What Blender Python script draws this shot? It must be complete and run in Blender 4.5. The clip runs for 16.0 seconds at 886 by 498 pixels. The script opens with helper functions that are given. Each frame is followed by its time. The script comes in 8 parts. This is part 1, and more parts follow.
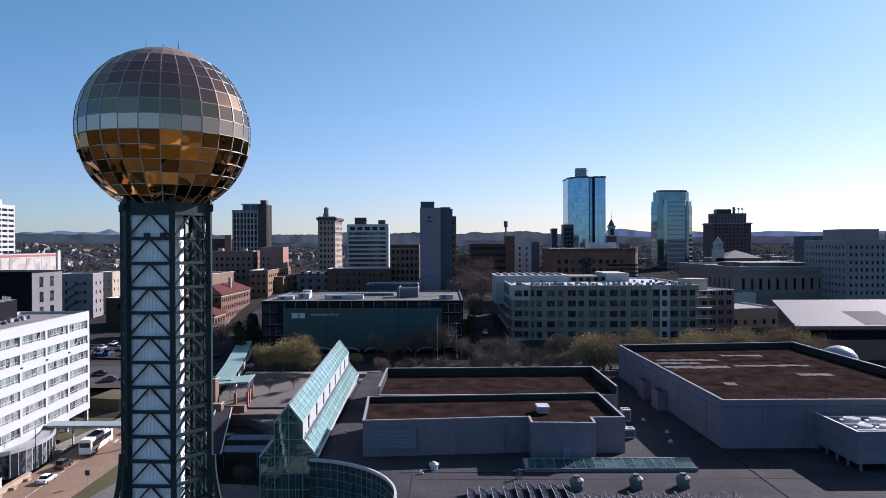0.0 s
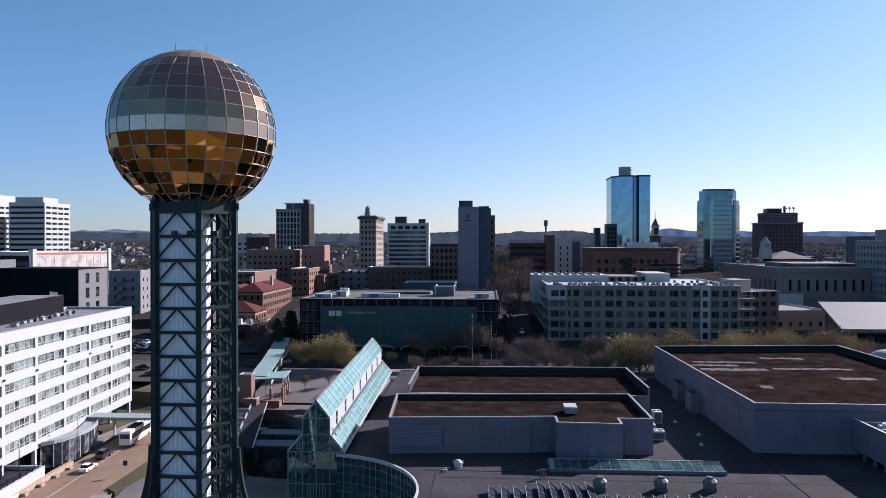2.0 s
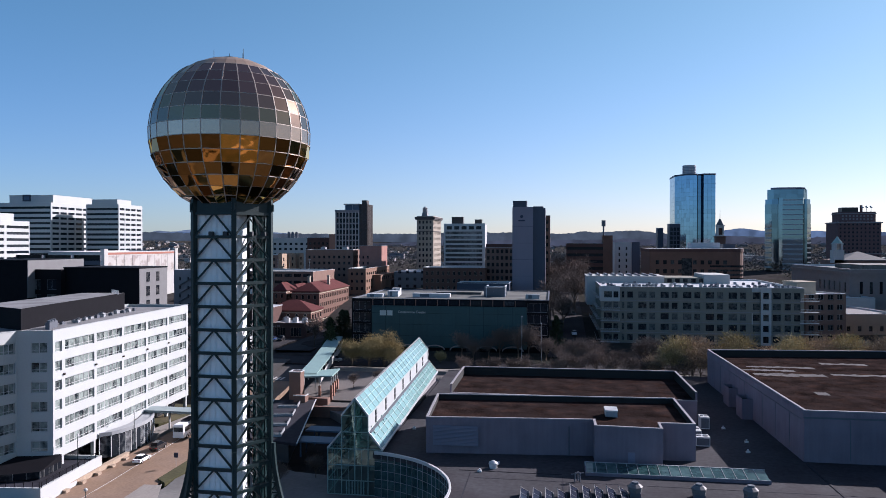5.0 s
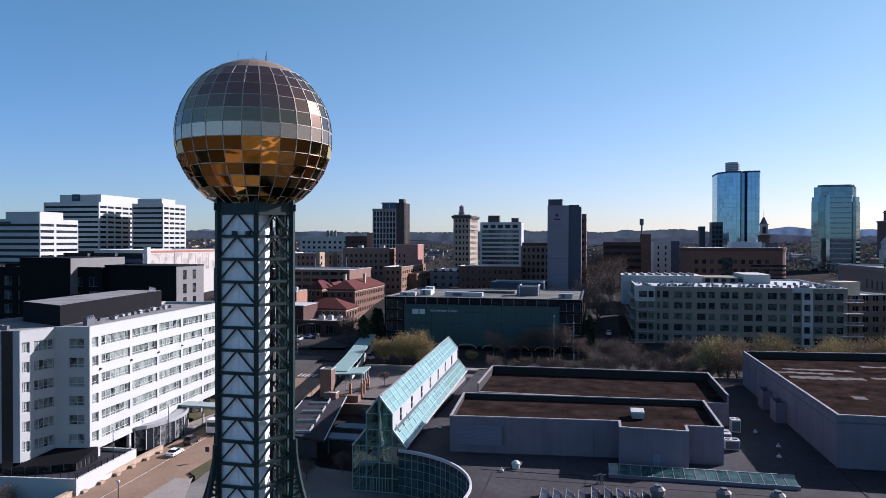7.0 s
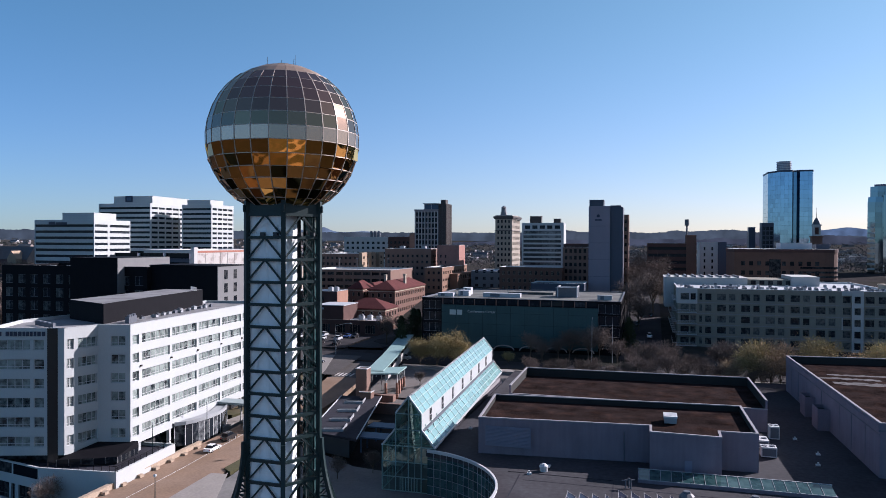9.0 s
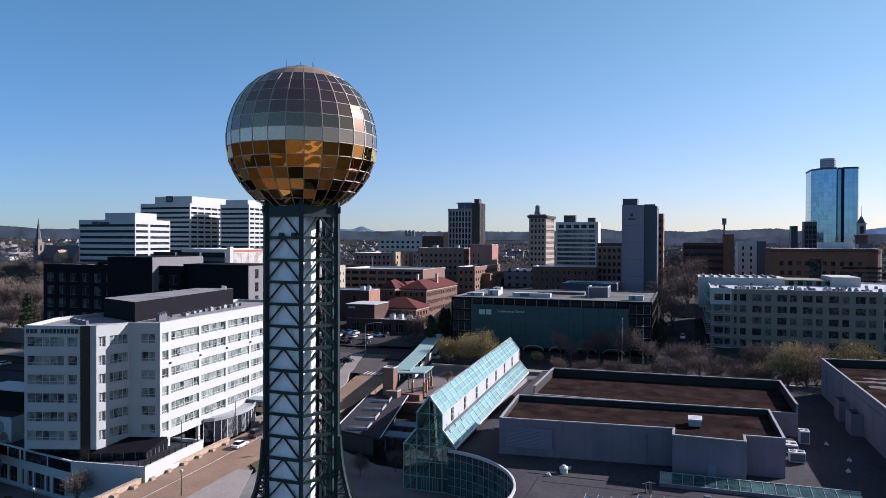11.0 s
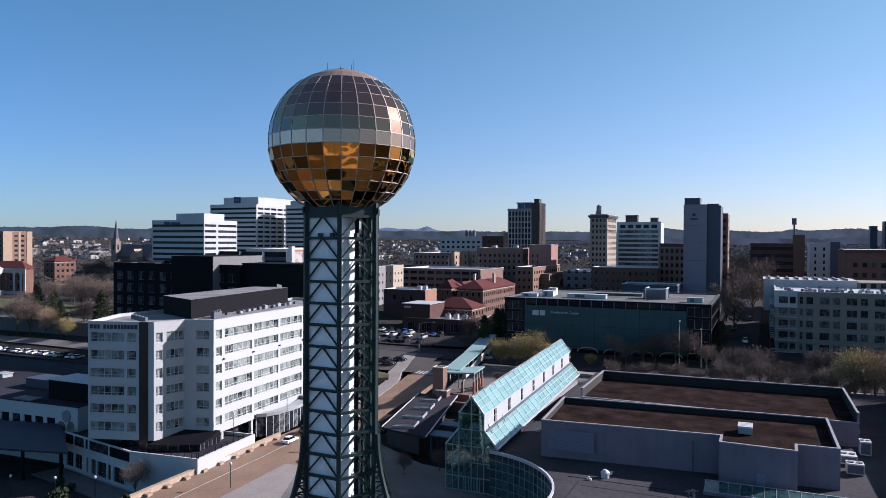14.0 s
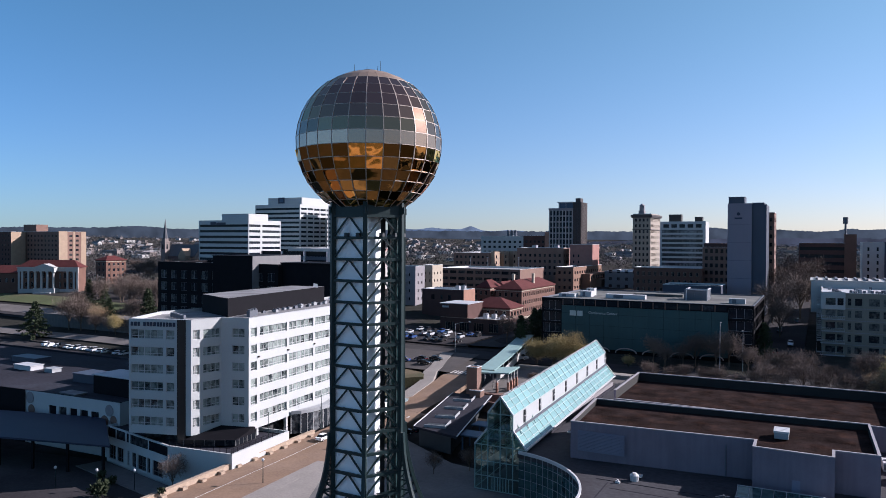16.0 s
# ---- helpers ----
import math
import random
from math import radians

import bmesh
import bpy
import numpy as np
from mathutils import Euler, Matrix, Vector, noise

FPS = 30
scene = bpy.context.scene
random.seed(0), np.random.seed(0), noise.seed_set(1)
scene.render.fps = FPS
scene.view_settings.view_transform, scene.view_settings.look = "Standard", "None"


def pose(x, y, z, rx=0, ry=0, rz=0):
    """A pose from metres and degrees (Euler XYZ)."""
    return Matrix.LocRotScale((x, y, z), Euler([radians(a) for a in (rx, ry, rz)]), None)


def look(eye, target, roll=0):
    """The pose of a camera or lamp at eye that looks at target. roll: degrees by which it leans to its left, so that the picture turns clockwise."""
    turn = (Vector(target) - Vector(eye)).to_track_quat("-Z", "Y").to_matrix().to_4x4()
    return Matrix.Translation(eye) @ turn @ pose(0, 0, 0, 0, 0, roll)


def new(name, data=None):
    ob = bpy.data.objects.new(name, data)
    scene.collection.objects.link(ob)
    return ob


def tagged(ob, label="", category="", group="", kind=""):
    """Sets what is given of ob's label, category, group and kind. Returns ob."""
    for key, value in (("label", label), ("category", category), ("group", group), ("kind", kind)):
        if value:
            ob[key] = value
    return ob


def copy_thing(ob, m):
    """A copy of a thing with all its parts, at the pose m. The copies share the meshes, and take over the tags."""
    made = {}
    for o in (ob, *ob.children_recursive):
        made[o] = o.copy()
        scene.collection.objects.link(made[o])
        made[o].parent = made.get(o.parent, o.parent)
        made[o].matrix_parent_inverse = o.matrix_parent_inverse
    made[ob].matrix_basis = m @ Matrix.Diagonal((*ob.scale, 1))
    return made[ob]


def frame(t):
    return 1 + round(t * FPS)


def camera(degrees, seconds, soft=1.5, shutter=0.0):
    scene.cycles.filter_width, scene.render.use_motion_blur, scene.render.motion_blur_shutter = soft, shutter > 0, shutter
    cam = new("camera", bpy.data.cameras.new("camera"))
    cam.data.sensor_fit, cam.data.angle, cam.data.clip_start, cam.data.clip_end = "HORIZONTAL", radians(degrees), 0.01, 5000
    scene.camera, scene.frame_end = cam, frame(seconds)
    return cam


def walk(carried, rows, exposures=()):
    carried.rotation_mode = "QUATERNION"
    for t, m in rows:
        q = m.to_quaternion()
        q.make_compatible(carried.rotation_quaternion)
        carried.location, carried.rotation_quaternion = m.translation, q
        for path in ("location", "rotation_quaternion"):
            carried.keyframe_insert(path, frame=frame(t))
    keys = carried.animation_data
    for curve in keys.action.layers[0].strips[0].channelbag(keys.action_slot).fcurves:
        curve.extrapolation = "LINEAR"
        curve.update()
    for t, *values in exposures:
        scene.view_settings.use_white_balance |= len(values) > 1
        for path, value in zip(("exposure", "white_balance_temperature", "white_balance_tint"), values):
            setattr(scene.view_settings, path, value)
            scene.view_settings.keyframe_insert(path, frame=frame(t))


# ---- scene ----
cam = camera(63.4, 16.0, 0.85)
PATH = [
    (0, (-0.707, 1.298, 45.699), (-0.706, 3.298, 45.686), -0.2),
    (0.5, (0.253, 1.179, 45.663), (0.224, 3.179, 45.649), -0.1),
    (1, (1.134, 1.073, 45.617), (1.073, 3.072, 45.603), -0.1),
    (1.5, (1.949, 0.998, 45.605), (1.856, 2.996, 45.589), -0.1),
    (2, (2.747, 0.971, 45.604), (2.622, 2.967, 45.589), -0.0),
    (2.5, (3.655, 0.943, 45.621), (3.499, 2.937, 45.605), -0.0),
    (3, (4.466, 0.961, 45.63), (4.284, 2.952, 45.615), -0.0),
    (3.5, (5.246, 1.026, 45.614), (5.035, 3.014, 45.599), 0.0),
    (4, (6.009, 1.069, 45.61), (5.767, 3.055, 45.595), 0.0),
    (6.5, (9.909, 1.449, 45.776), (9.523, 3.411, 45.759), 0.1),
    (7, (10.653, 1.561, 45.816), (10.239, 3.518, 45.797), 0.1),
    (7.5, (11.415, 1.688, 45.876), (10.971, 3.638, 45.858), 0.1),
    (8, (12.182, 1.868, 45.924), (11.706, 3.811, 45.906), 0.1),
    (8.5, (12.957, 2.028, 45.944), (12.447, 3.962, 45.925), 0.2),
    (9, (13.716, 2.171, 45.947), (13.177, 4.097, 45.929), 0.2),
    (11.5, (17.419, 3.261, 46.158), (16.753, 5.147, 46.137), 0.2),
    (12, (18.127, 3.43, 46.134), (17.433, 5.306, 46.114), 0.2),
    (12.5, (18.853, 3.655, 46.117), (18.13, 5.519, 46.097), 0.2),
    (13, (19.51, 3.93, 46.154), (18.759, 5.783, 46.133), 0.2),
    (13.5, (20.133, 4.224, 46.199), (19.353, 6.066, 46.177), 0.2),
    (14, (20.729, 4.48, 46.25), (19.92, 6.308, 46.228), 0.3),
    (14.5, (21.354, 4.808, 46.28), (20.517, 6.624, 46.258), 0.3),
    (15, (22.033, 5.13, 46.289), (21.168, 6.934, 46.266), 0.3),
    (15.5, (22.738, 5.454, 46.247), (21.845, 7.244, 46.224), 0.3),
    (16, (23.354, 5.71, 46.223), (22.433, 7.485, 46.2), 0.3),
]
walk(cam, [(t, look(e, g, r)) for t, e, g, r in PATH], [(0.0, 1.05, 5880, 25), (16.0, 1.05, 5880, 25)])

# ---- light ----
SUN_AZ, SUN_EL = radians(48), radians(26.5)
to_sun = Vector((math.sin(SUN_AZ) * math.cos(SUN_EL), math.cos(SUN_AZ) * math.cos(SUN_EL), math.sin(SUN_EL)))
world = bpy.data.worlds.new("sky")
world.use_nodes = True
scene.world = world
sky = world.node_tree.nodes.new("ShaderNodeTexSky")
sky.sky_type = "NISHITA"
sky.sun_disc = False
sky.sun_elevation, sky.sun_rotation = SUN_EL, SUN_AZ
sky.altitude, sky.air_density, sky.dust_density, sky.ozone_density = 250, 1.1, 0.22, 1.7
# clear winter air: the sky stays pale blue down to the horizon
wn, wl = world.node_tree.nodes, world.node_tree.links
w_co, w_sep, w_ramp, w_mul = (wn.new("ShaderNode" + k) for k in ("TexCoord", "SeparateXYZ", "ValToRGB", "VectorMath"))
w_ramp.color_ramp.interpolation = "EASE"
stops = ((0.0, (0.63, 0.88, 1.22)), (0.07, (0.735, 1.085, 0.94)), (0.19, (0.745, 1.245, 0.92)), (0.36, (0.60, 1.04, 1.11)))
ramp = w_ramp.color_ramp.elements
for k, (at, c) in enumerate(stops):
    e = ramp[0] if k == 0 else ramp[1] if k == 3 else ramp.new(at)
    e.position = at
    e.color = (c[0] / 1.3, c[1] / 1.3, c[2] / 1.3, 1)
w_mul.operation = "MULTIPLY"
wl.new(w_co.outputs["Generated"], w_sep.inputs[0])
wl.new(w_sep.outputs["Z"], w_ramp.inputs[0])
wl.new(sky.outputs[0], w_mul.inputs[0])
wl.new(w_ramp.outputs[0], w_mul.inputs[1])
# whiter towards the sun, deeper blue away from it
w_dot, w_rng, w_mix, w_side = (wn.new("ShaderNode" + k) for k in ("VectorMath", "MapRange", "Mix", "VectorMath"))
w_dot.operation, w_side.operation, w_mix.data_type = "DOT_PRODUCT", "MULTIPLY", "RGBA"
w_dot.inputs[1].default_value = to_sun
w_rng.inputs["From Min"].default_value, w_rng.inputs["From Max"].default_value = -0.3, 0.95
w_mix.inputs["A"].default_value, w_mix.inputs["B"].default_value = (0.82, 0.955, 1.04, 1), (1.52, 1.08, 0.90, 1)
wl.new(w_co.outputs["Generated"], w_dot.inputs[0])
wl.new(w_dot.outputs["Value"], w_rng.inputs["Value"])
wl.new(w_rng.outputs[0], w_mix.inputs["Factor"])
wl.new(w_mul.outputs[0], w_side.inputs[0])
wl.new(w_mix.outputs["Result"], w_side.inputs[1])
wl.new(w_side.outputs[0], wn["Background"].inputs[0])
world.node_tree.nodes["Background"].inputs[1].default_value = 0.050 * 1.3
sun_data = bpy.data.lights.new("sun", "SUN")
sun_data.energy, sun_data.angle, sun_data.color = 5.0, radians(0.55), (1.0, 0.93, 0.82)
sun = new("sun", sun_data)
sun.matrix_world = look((0, 0, 300), Vector((0, 0, 300)) - to_sun)


# ---- materials ----
def mat(name, base, rough=0.8, metal=0.0, scale=0.5, vary=0.25, fine=6.0, bump=0.15, rand=0.0, alt=None, alt_scale=0.08, spec=0.28, alt_cut=(0.45, 0.7), streak=0.0):
    """Surface with variation at two scales, optional stains of a second colour and per-piece variation."""
    m = bpy.data.materials.new(name)
    m.use_nodes = True
    nt = m.node_tree
    nd, ln = nt.nodes, nt.links
    bsdf = nd["Principled BSDF"]
    co = nd.new("ShaderNodeTexCoord")
    big = nd.new("ShaderNodeTexNoise")
    big.inputs["Scale"].default_value = scale
    big.inputs["Detail"].default_value = 5
    ln.new(co.outputs["Object"], big.inputs["Vector"])
    small = nd.new("ShaderNodeTexNoise")
    small.inputs["Scale"].default_value = fine
    small.inputs["Detail"].default_value = 3
    ln.new(co.outputs["Object"], small.inputs["Vector"])
    add = nd.new("ShaderNodeMath")
    add.operation = "ADD"
    ln.new(big.outputs["Fac"], add.inputs[0])
    ln.new(small.outputs["Fac"], add.inputs[1])
    if streak:
        # rain streaks: noise stretched upright
        mp = nd.new("ShaderNodeMapping")
        mp.inputs["Scale"].default_value = (1.0, 1.0, 0.06)
        ln.new(co.outputs["Object"], mp.inputs["Vector"])
        st = nd.new("ShaderNodeTexNoise")
        st.inputs["Scale"].default_value = 1.6
        st.inputs["Detail"].default_value = 4
        ln.new(mp.outputs[0], st.inputs["Vector"])
        mx = nd.new("ShaderNodeMath")
        mx.operation = "MULTIPLY_ADD"
        mx.inputs[1].default_value = streak
        ln.new(st.outputs["Fac"], mx.inputs[0])
        ln.new(add.outputs[0], mx.inputs[2])
        add = mx
    rng = nd.new("ShaderNodeMapRange")
    off = 0.5 * streak
    rng.inputs["From Min"].default_value, rng.inputs["From Max"].default_value = 0.6 + off, 1.4 + off
    rng.inputs["To Min"].default_value, rng.inputs["To Max"].default_value = 1 - vary, 1 + vary
    ln.new(add.outputs[0], rng.inputs["Value"])
    last = rng.outputs[0]
    if rand:
        info = nd.new("ShaderNodeObjectInfo")
        r2 = nd.new("ShaderNodeMapRange")
        r2.inputs["To Min"].default_value, r2.inputs["To Max"].default_value = 1 - rand, 1 + rand
        ln.new(info.outputs["Random"], r2.inputs["Value"])
        mul = nd.new("ShaderNodeMath")
        mul.operation = "MULTIPLY"
        ln.new(last, mul.inputs[0])
        ln.new(r2.outputs[0], mul.inputs[1])
        last = mul.outputs[0]
    colour = nd.new("ShaderNodeRGB")
    colour.outputs[0].default_value = (*base, 1)
    source = colour.outputs[0]
    if alt:
        patch = nd.new("ShaderNodeTexNoise")
        patch.inputs["Scale"].default_value = alt_scale
        patch.inputs["Detail"].default_value = 6
        ln.new(co.outputs["Object"], patch.inputs["Vector"])
        cut = nd.new("ShaderNodeMapRange")
        cut.inputs["From Min"].default_value, cut.inputs["From Max"].default_value = alt_cut
        ln.new(patch.outputs["Fac"], cut.inputs["Value"])
        mix = nd.new("ShaderNodeMix")
        mix.data_type = "RGBA"
        ln.new(cut.outputs[0], mix.inputs["Factor"])
        ln.new(source, mix.inputs["A"])
        mix.inputs["B"].default_value = (*alt, 1)
        source = mix.outputs["Result"]
    scale_node = nd.new("ShaderNodeVectorMath")
    scale_node.operation = "SCALE"
    ln.new(source, scale_node.inputs[0])
    ln.new(last, scale_node.inputs["Scale"])
    ln.new(scale_node.outputs[0], bsdf.inputs["Base Color"])
    bsdf.inputs["Roughness"].default_value = rough
    bsdf.inputs["Metallic"].default_value = metal
    bsdf.inputs["Specular IOR Level"].default_value = spec
    if bump:
        bp = nd.new("ShaderNodeBump")
        bp.inputs["Strength"].default_value = bump
        bp.inputs["Distance"].default_value = 0.05
        ln.new(small.outputs["Fac"], bp.inputs["Height"])
        ln.new(bp.outputs[0], bsdf.inputs["Normal"])
    return m


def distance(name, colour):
    """Far ridge that glows by itself: the haze before it is put into its emission colour."""
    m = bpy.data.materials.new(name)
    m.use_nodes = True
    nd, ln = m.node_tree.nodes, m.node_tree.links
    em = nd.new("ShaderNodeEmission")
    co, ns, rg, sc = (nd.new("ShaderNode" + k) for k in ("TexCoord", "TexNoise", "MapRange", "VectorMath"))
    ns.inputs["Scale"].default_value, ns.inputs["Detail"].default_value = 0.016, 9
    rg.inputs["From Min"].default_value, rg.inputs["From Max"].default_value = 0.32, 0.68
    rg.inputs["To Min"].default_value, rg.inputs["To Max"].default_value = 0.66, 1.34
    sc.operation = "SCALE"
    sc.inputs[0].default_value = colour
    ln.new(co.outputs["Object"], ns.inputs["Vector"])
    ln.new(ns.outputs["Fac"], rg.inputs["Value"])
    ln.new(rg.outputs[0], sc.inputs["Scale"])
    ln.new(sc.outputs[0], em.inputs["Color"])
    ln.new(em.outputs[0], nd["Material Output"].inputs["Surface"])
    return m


def window_glass(name, dark, light, cut=0.55, rough=0.04, spec=0.8, tint=None):
    """Glazing in front of a dim room; the piece's own random decides how far its blinds are drawn."""
    m = bpy.data.materials.new(name)
    m.use_nodes = True
    nd, ln = m.node_tree.nodes, m.node_tree.links
    bsdf = nd["Principled BSDF"]
    info = nd.new("ShaderNodeObjectInfo")
    co = nd.new("ShaderNodeTexCoord")
    ns = nd.new("ShaderNodeTexNoise")
    ns.inputs["Scale"].default_value = 0.9
    sh = nd.new("ShaderNodeVectorMath")
    sh.operation = "ADD"
    comb = nd.new("ShaderNodeCombineXYZ")
    mu = nd.new("ShaderNodeMath")
    mu.operation = "MULTIPLY"
    mu.inputs[1].default_value = 57.0
    ln.new(info.outputs["Random"], mu.inputs[0])
    ln.new(mu.outputs[0], comb.inputs[0])
    ln.new(co.outputs["Object"], sh.inputs[0])
    ln.new(comb.outputs[0], sh.inputs[1])
    ln.new(sh.outputs[0], ns.inputs["Vector"])
    geo = nd.new("ShaderNodeNewGeometry")
    half = nd.new("ShaderNodeMix")
    half.inputs["Factor"].default_value = 0.6
    ln.new(info.outputs["Random"], half.inputs["A"])
    ln.new(geo.outputs["Random Per Island"], half.inputs["B"])
    ad = nd.new("ShaderNodeMath")
    ad.operation = "ADD"
    ln.new(ns.outputs["Fac"], ad.inputs[0])
    ln.new(half.outputs["Result"], ad.inputs[1])
    rg = nd.new("ShaderNodeMapRange")
    rg.inputs["From Min"].default_value, rg.inputs["From Max"].default_value = cut + 0.3, cut + 0.8
    ln.new(ad.outputs[0], rg.inputs["Value"])
    mx = nd.new("ShaderNodeMix")
    mx.data_type = "RGBA"
    ln.new(rg.outputs[0], mx.inputs["Factor"])
    mx.inputs["A"].default_value, mx.inputs["B"].default_value = (*dark, 1), (*light, 1)
    ln.new(mx.outputs["Result"], bsdf.inputs["Base Color"])
    bsdf.inputs["Roughness"].default_value = rough
    bsdf.inputs["Specular IOR Level"].default_value = spec
    if tint:
        bsdf.inputs["Specular Tint"].default_value = (*tint, 1)
    wob = nd.new("ShaderNodeTexNoise")
    wob.inputs["Scale"].default_value = 0.7
    ln.new(sh.outputs[0], wob.inputs["Vector"])
    bp = nd.new("ShaderNodeBump")
    bp.inputs["Strength"].default_value = 0.06
    ln.new(wob.outputs["Fac"], bp.inputs["Height"])
    ln.new(bp.outputs[0], bsdf.inputs["Normal"])
    return m


def mirror_glass(name, tint, rough=0.06, wobble=0.1, wscale=0.6, rand=0.2):
    """Metal-coated glass: a tinted mirror, each pane slightly warped."""
    m = bpy.data.materials.new(name)
    m.use_nodes = True
    nd, ln = m.node_tree.nodes, m.node_tree.links
    bsdf = nd["Principled BSDF"]
    bsdf.inputs["Metallic"].default_value = 1.0
    info = nd.new("ShaderNodeObjectInfo")
    rg = nd.new("ShaderNodeMapRange")
    rg.inputs["To Min"].default_value, rg.inputs["To Max"].default_value = 1 - rand, 1 + rand
    ln.new(info.outputs["Random"], rg.inputs["Value"])
    sc = nd.new("ShaderNodeVectorMath")
    sc.operation = "SCALE"
    sc.inputs[0].default_value = tint
    ln.new(rg.outputs[0], sc.inputs["Scale"])
    ln.new(sc.outputs[0], bsdf.inputs["Base Color"])
    co = nd.new("ShaderNodeTexCoord")
    comb = nd.new("ShaderNodeCombineXYZ")
    mu = nd.new("ShaderNodeMath")
    mu.operation = "MULTIPLY"
    mu.inputs[1].default_value = 91.0
    ln.new(info.outputs["Random"], mu.inputs[0])
    ln.new(mu.outputs[0], comb.inputs[1])
    sh = nd.new("ShaderNodeVectorMath")
    sh.operation = "ADD"
    ln.new(co.outputs["Object"], sh.inputs[0])
    ln.new(comb.outputs[0], sh.inputs[1])
    wob = nd.new("ShaderNodeTexNoise")
    wob.inputs["Scale"].default_value = wscale
    wob.inputs["Detail"].default_value = 1
    ln.new(sh.outputs[0], wob.inputs["Vector"])
    bp = nd.new("ShaderNodeBump")
    bp.inputs["Strength"].default_value = wobble
    bp.inputs["Distance"].default_value = 0.3
    ln.new(wob.outputs["Fac"], bp.inputs["Height"])
    ln.new(bp.outputs[0], bsdf.inputs["Normal"])
    bsdf.inputs["Roughness"].default_value = rough
    return m


M = {}
M["white_panel"] = mat("white_panel", (0.368, 0.385, 0.388), 0.55, scale=0.15, vary=0.06, fine=3, bump=0.03, streak=0.3)
M["off_white"] = mat("off_white", (0.36, 0.355, 0.345), 0.7, vary=0.08, streak=0.3)
M["black_panel"] = mat("black_panel", (0.0085, 0.0085, 0.0108), 0.7, vary=0.2, streak=0.3, spec=0.05)
M["bronze_panel"] = mat("bronze_panel", (0.035, 0.025, 0.022), 0.35, vary=0.15)
M["grey_clad"] = mat("grey_clad", (0.13, 0.13, 0.135), 0.6, vary=0.1, streak=0.3)
M["hall_wall"] = mat("hall_wall", (0.165, 0.143, 0.174), 0.85, scale=0.25, vary=0.18, fine=9, bump=0.25, streak=0.8, spec=0.1)
M["coping"] = mat("coping", (0.44, 0.45, 0.46), 0.5, vary=0.06)
M["hall_coping"] = mat("hall_coping", (0.24, 0.23, 0.245), 0.6, vary=0.12, streak=0.2, spec=0.15)
M["gravel_brown"] = mat("gravel_brown", (0.0215, 0.0158, 0.0152), 1.0, scale=0.25, vary=0.9, fine=5.0, bump=1.0, alt=(0.034, 0.0205, 0.0170), alt_scale=0.35, alt_cut=(0.48, 0.72), spec=0.0)
M["membrane"] = mat("membrane", (0.044, 0.044, 0.050), 0.95, scale=0.09, vary=0.35, fine=1.2, bump=0.1, alt=(0.033, 0.031, 0.036), alt_scale=0.06, alt_cut=(0.5, 0.62), spec=0.08)
M["membrane_dark"] = mat("membrane_dark", (0.025, 0.025, 0.033), 0.9, scale=0.07, vary=0.4, fine=1.0, bump=0.1, alt=(0.030, 0.032, 0.042), alt_scale=0.06, alt_cut=(0.5, 0.58), spec=0.1)
M["membrane_light"] = mat("membrane_light", (0.37, 0.38, 0.40), 0.6, scale=0.2, vary=0.15)
M["roof_greygreen"] = mat("roof_greygreen", (0.11, 0.113, 0.105), 0.85, scale=0.05, vary=0.25, fine=0.6, bump=0.1, alt=(0.066, 0.068, 0.066), alt_scale=0.10, alt_cut=(0.48, 0.55))
M["steel_green"] = mat("steel_green", (0.010, 0.024, 0.026), 0.45, scale=1.0, vary=0.25, bump=0.05)
M["shaft_white"] = mat("shaft_white", (0.78, 0.79, 0.81), 0.6, vary=0.05, streak=0.25)
M["shaft_dark"] = mat("shaft_dark", (0.03, 0.035, 0.04), 0.6, vary=0.2)
M["ball_frame"] = mat("ball_frame", (0.36, 0.30, 0.26), 0.5, metal=0.2, vary=0.15)
M["ball_core"] = mat("ball_core", (0.02, 0.016, 0.014), 0.6, vary=0.1)
M["ball_cap"] = mat("ball_cap", (0.30, 0.22, 0.17), 0.5, metal=0.4, vary=0.12, rand=0.08)
# wide tone spread between gold panes stands in for what they would mirror
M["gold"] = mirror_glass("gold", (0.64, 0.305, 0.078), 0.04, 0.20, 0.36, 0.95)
# same gold glass higher up, the mirrored sky and horizon put into the tint
M["gold_sky_tint"] = mirror_glass("gold_sky_tint", (0.295, 0.190, 0.142), 0.12, 0.02, 0.5, 0.12)
M["gold_horizon_tint"] = mirror_glass("gold_horizon_tint", (0.38, 0.275, 0.21), 0.2, 0.02, 0.5, 0.08)
M["blue_mirror"] = mirror_glass("blue_mirror", (0.225, 0.335, 0.435), 0.04, 0.014, 0.3, 0.10)
M["blue_mirror_dark"] = mirror_glass("blue_mirror_dark", (0.12, 0.20, 0.27), 0.05, 0.02, 0.3, 0.1)
M["green_mirror"] = mirror_glass("green_mirror", (0.13, 0.185, 0.215), 0.05, 0.02, 0.3, 0.16)
M["hotel_glass"] = window_glass("hotel_glass", (0.017, 0.023, 0.028), (0.25, 0.295, 0.28), 0.46)
M["dark_glass"] = window_glass("dark_glass", (0.009, 0.011, 0.015), (0.09, 0.09, 0.09), 0.75, spec=0.09)
M["apt_glass"] = window_glass("apt_glass", (0.012, 0.016, 0.022), (0.15, 0.15, 0.14), 0.62, spec=0.1)
M["office_glass"] = window_glass("office_glass", (0.010, 0.014, 0.020), (0.06, 0.07, 0.08), 0.75, spec=0.07)
M["teal_panel"] = mat("teal_panel", (0.037, 0.074, 0.077), 0.6, scale=0.1, vary=0.2, streak=0.6, spec=0.15)
M["teal_glass"] = window_glass("teal_glass", (0.014, 0.042, 0.045), (0.06, 0.11, 0.11), 0.55, spec=0.5)
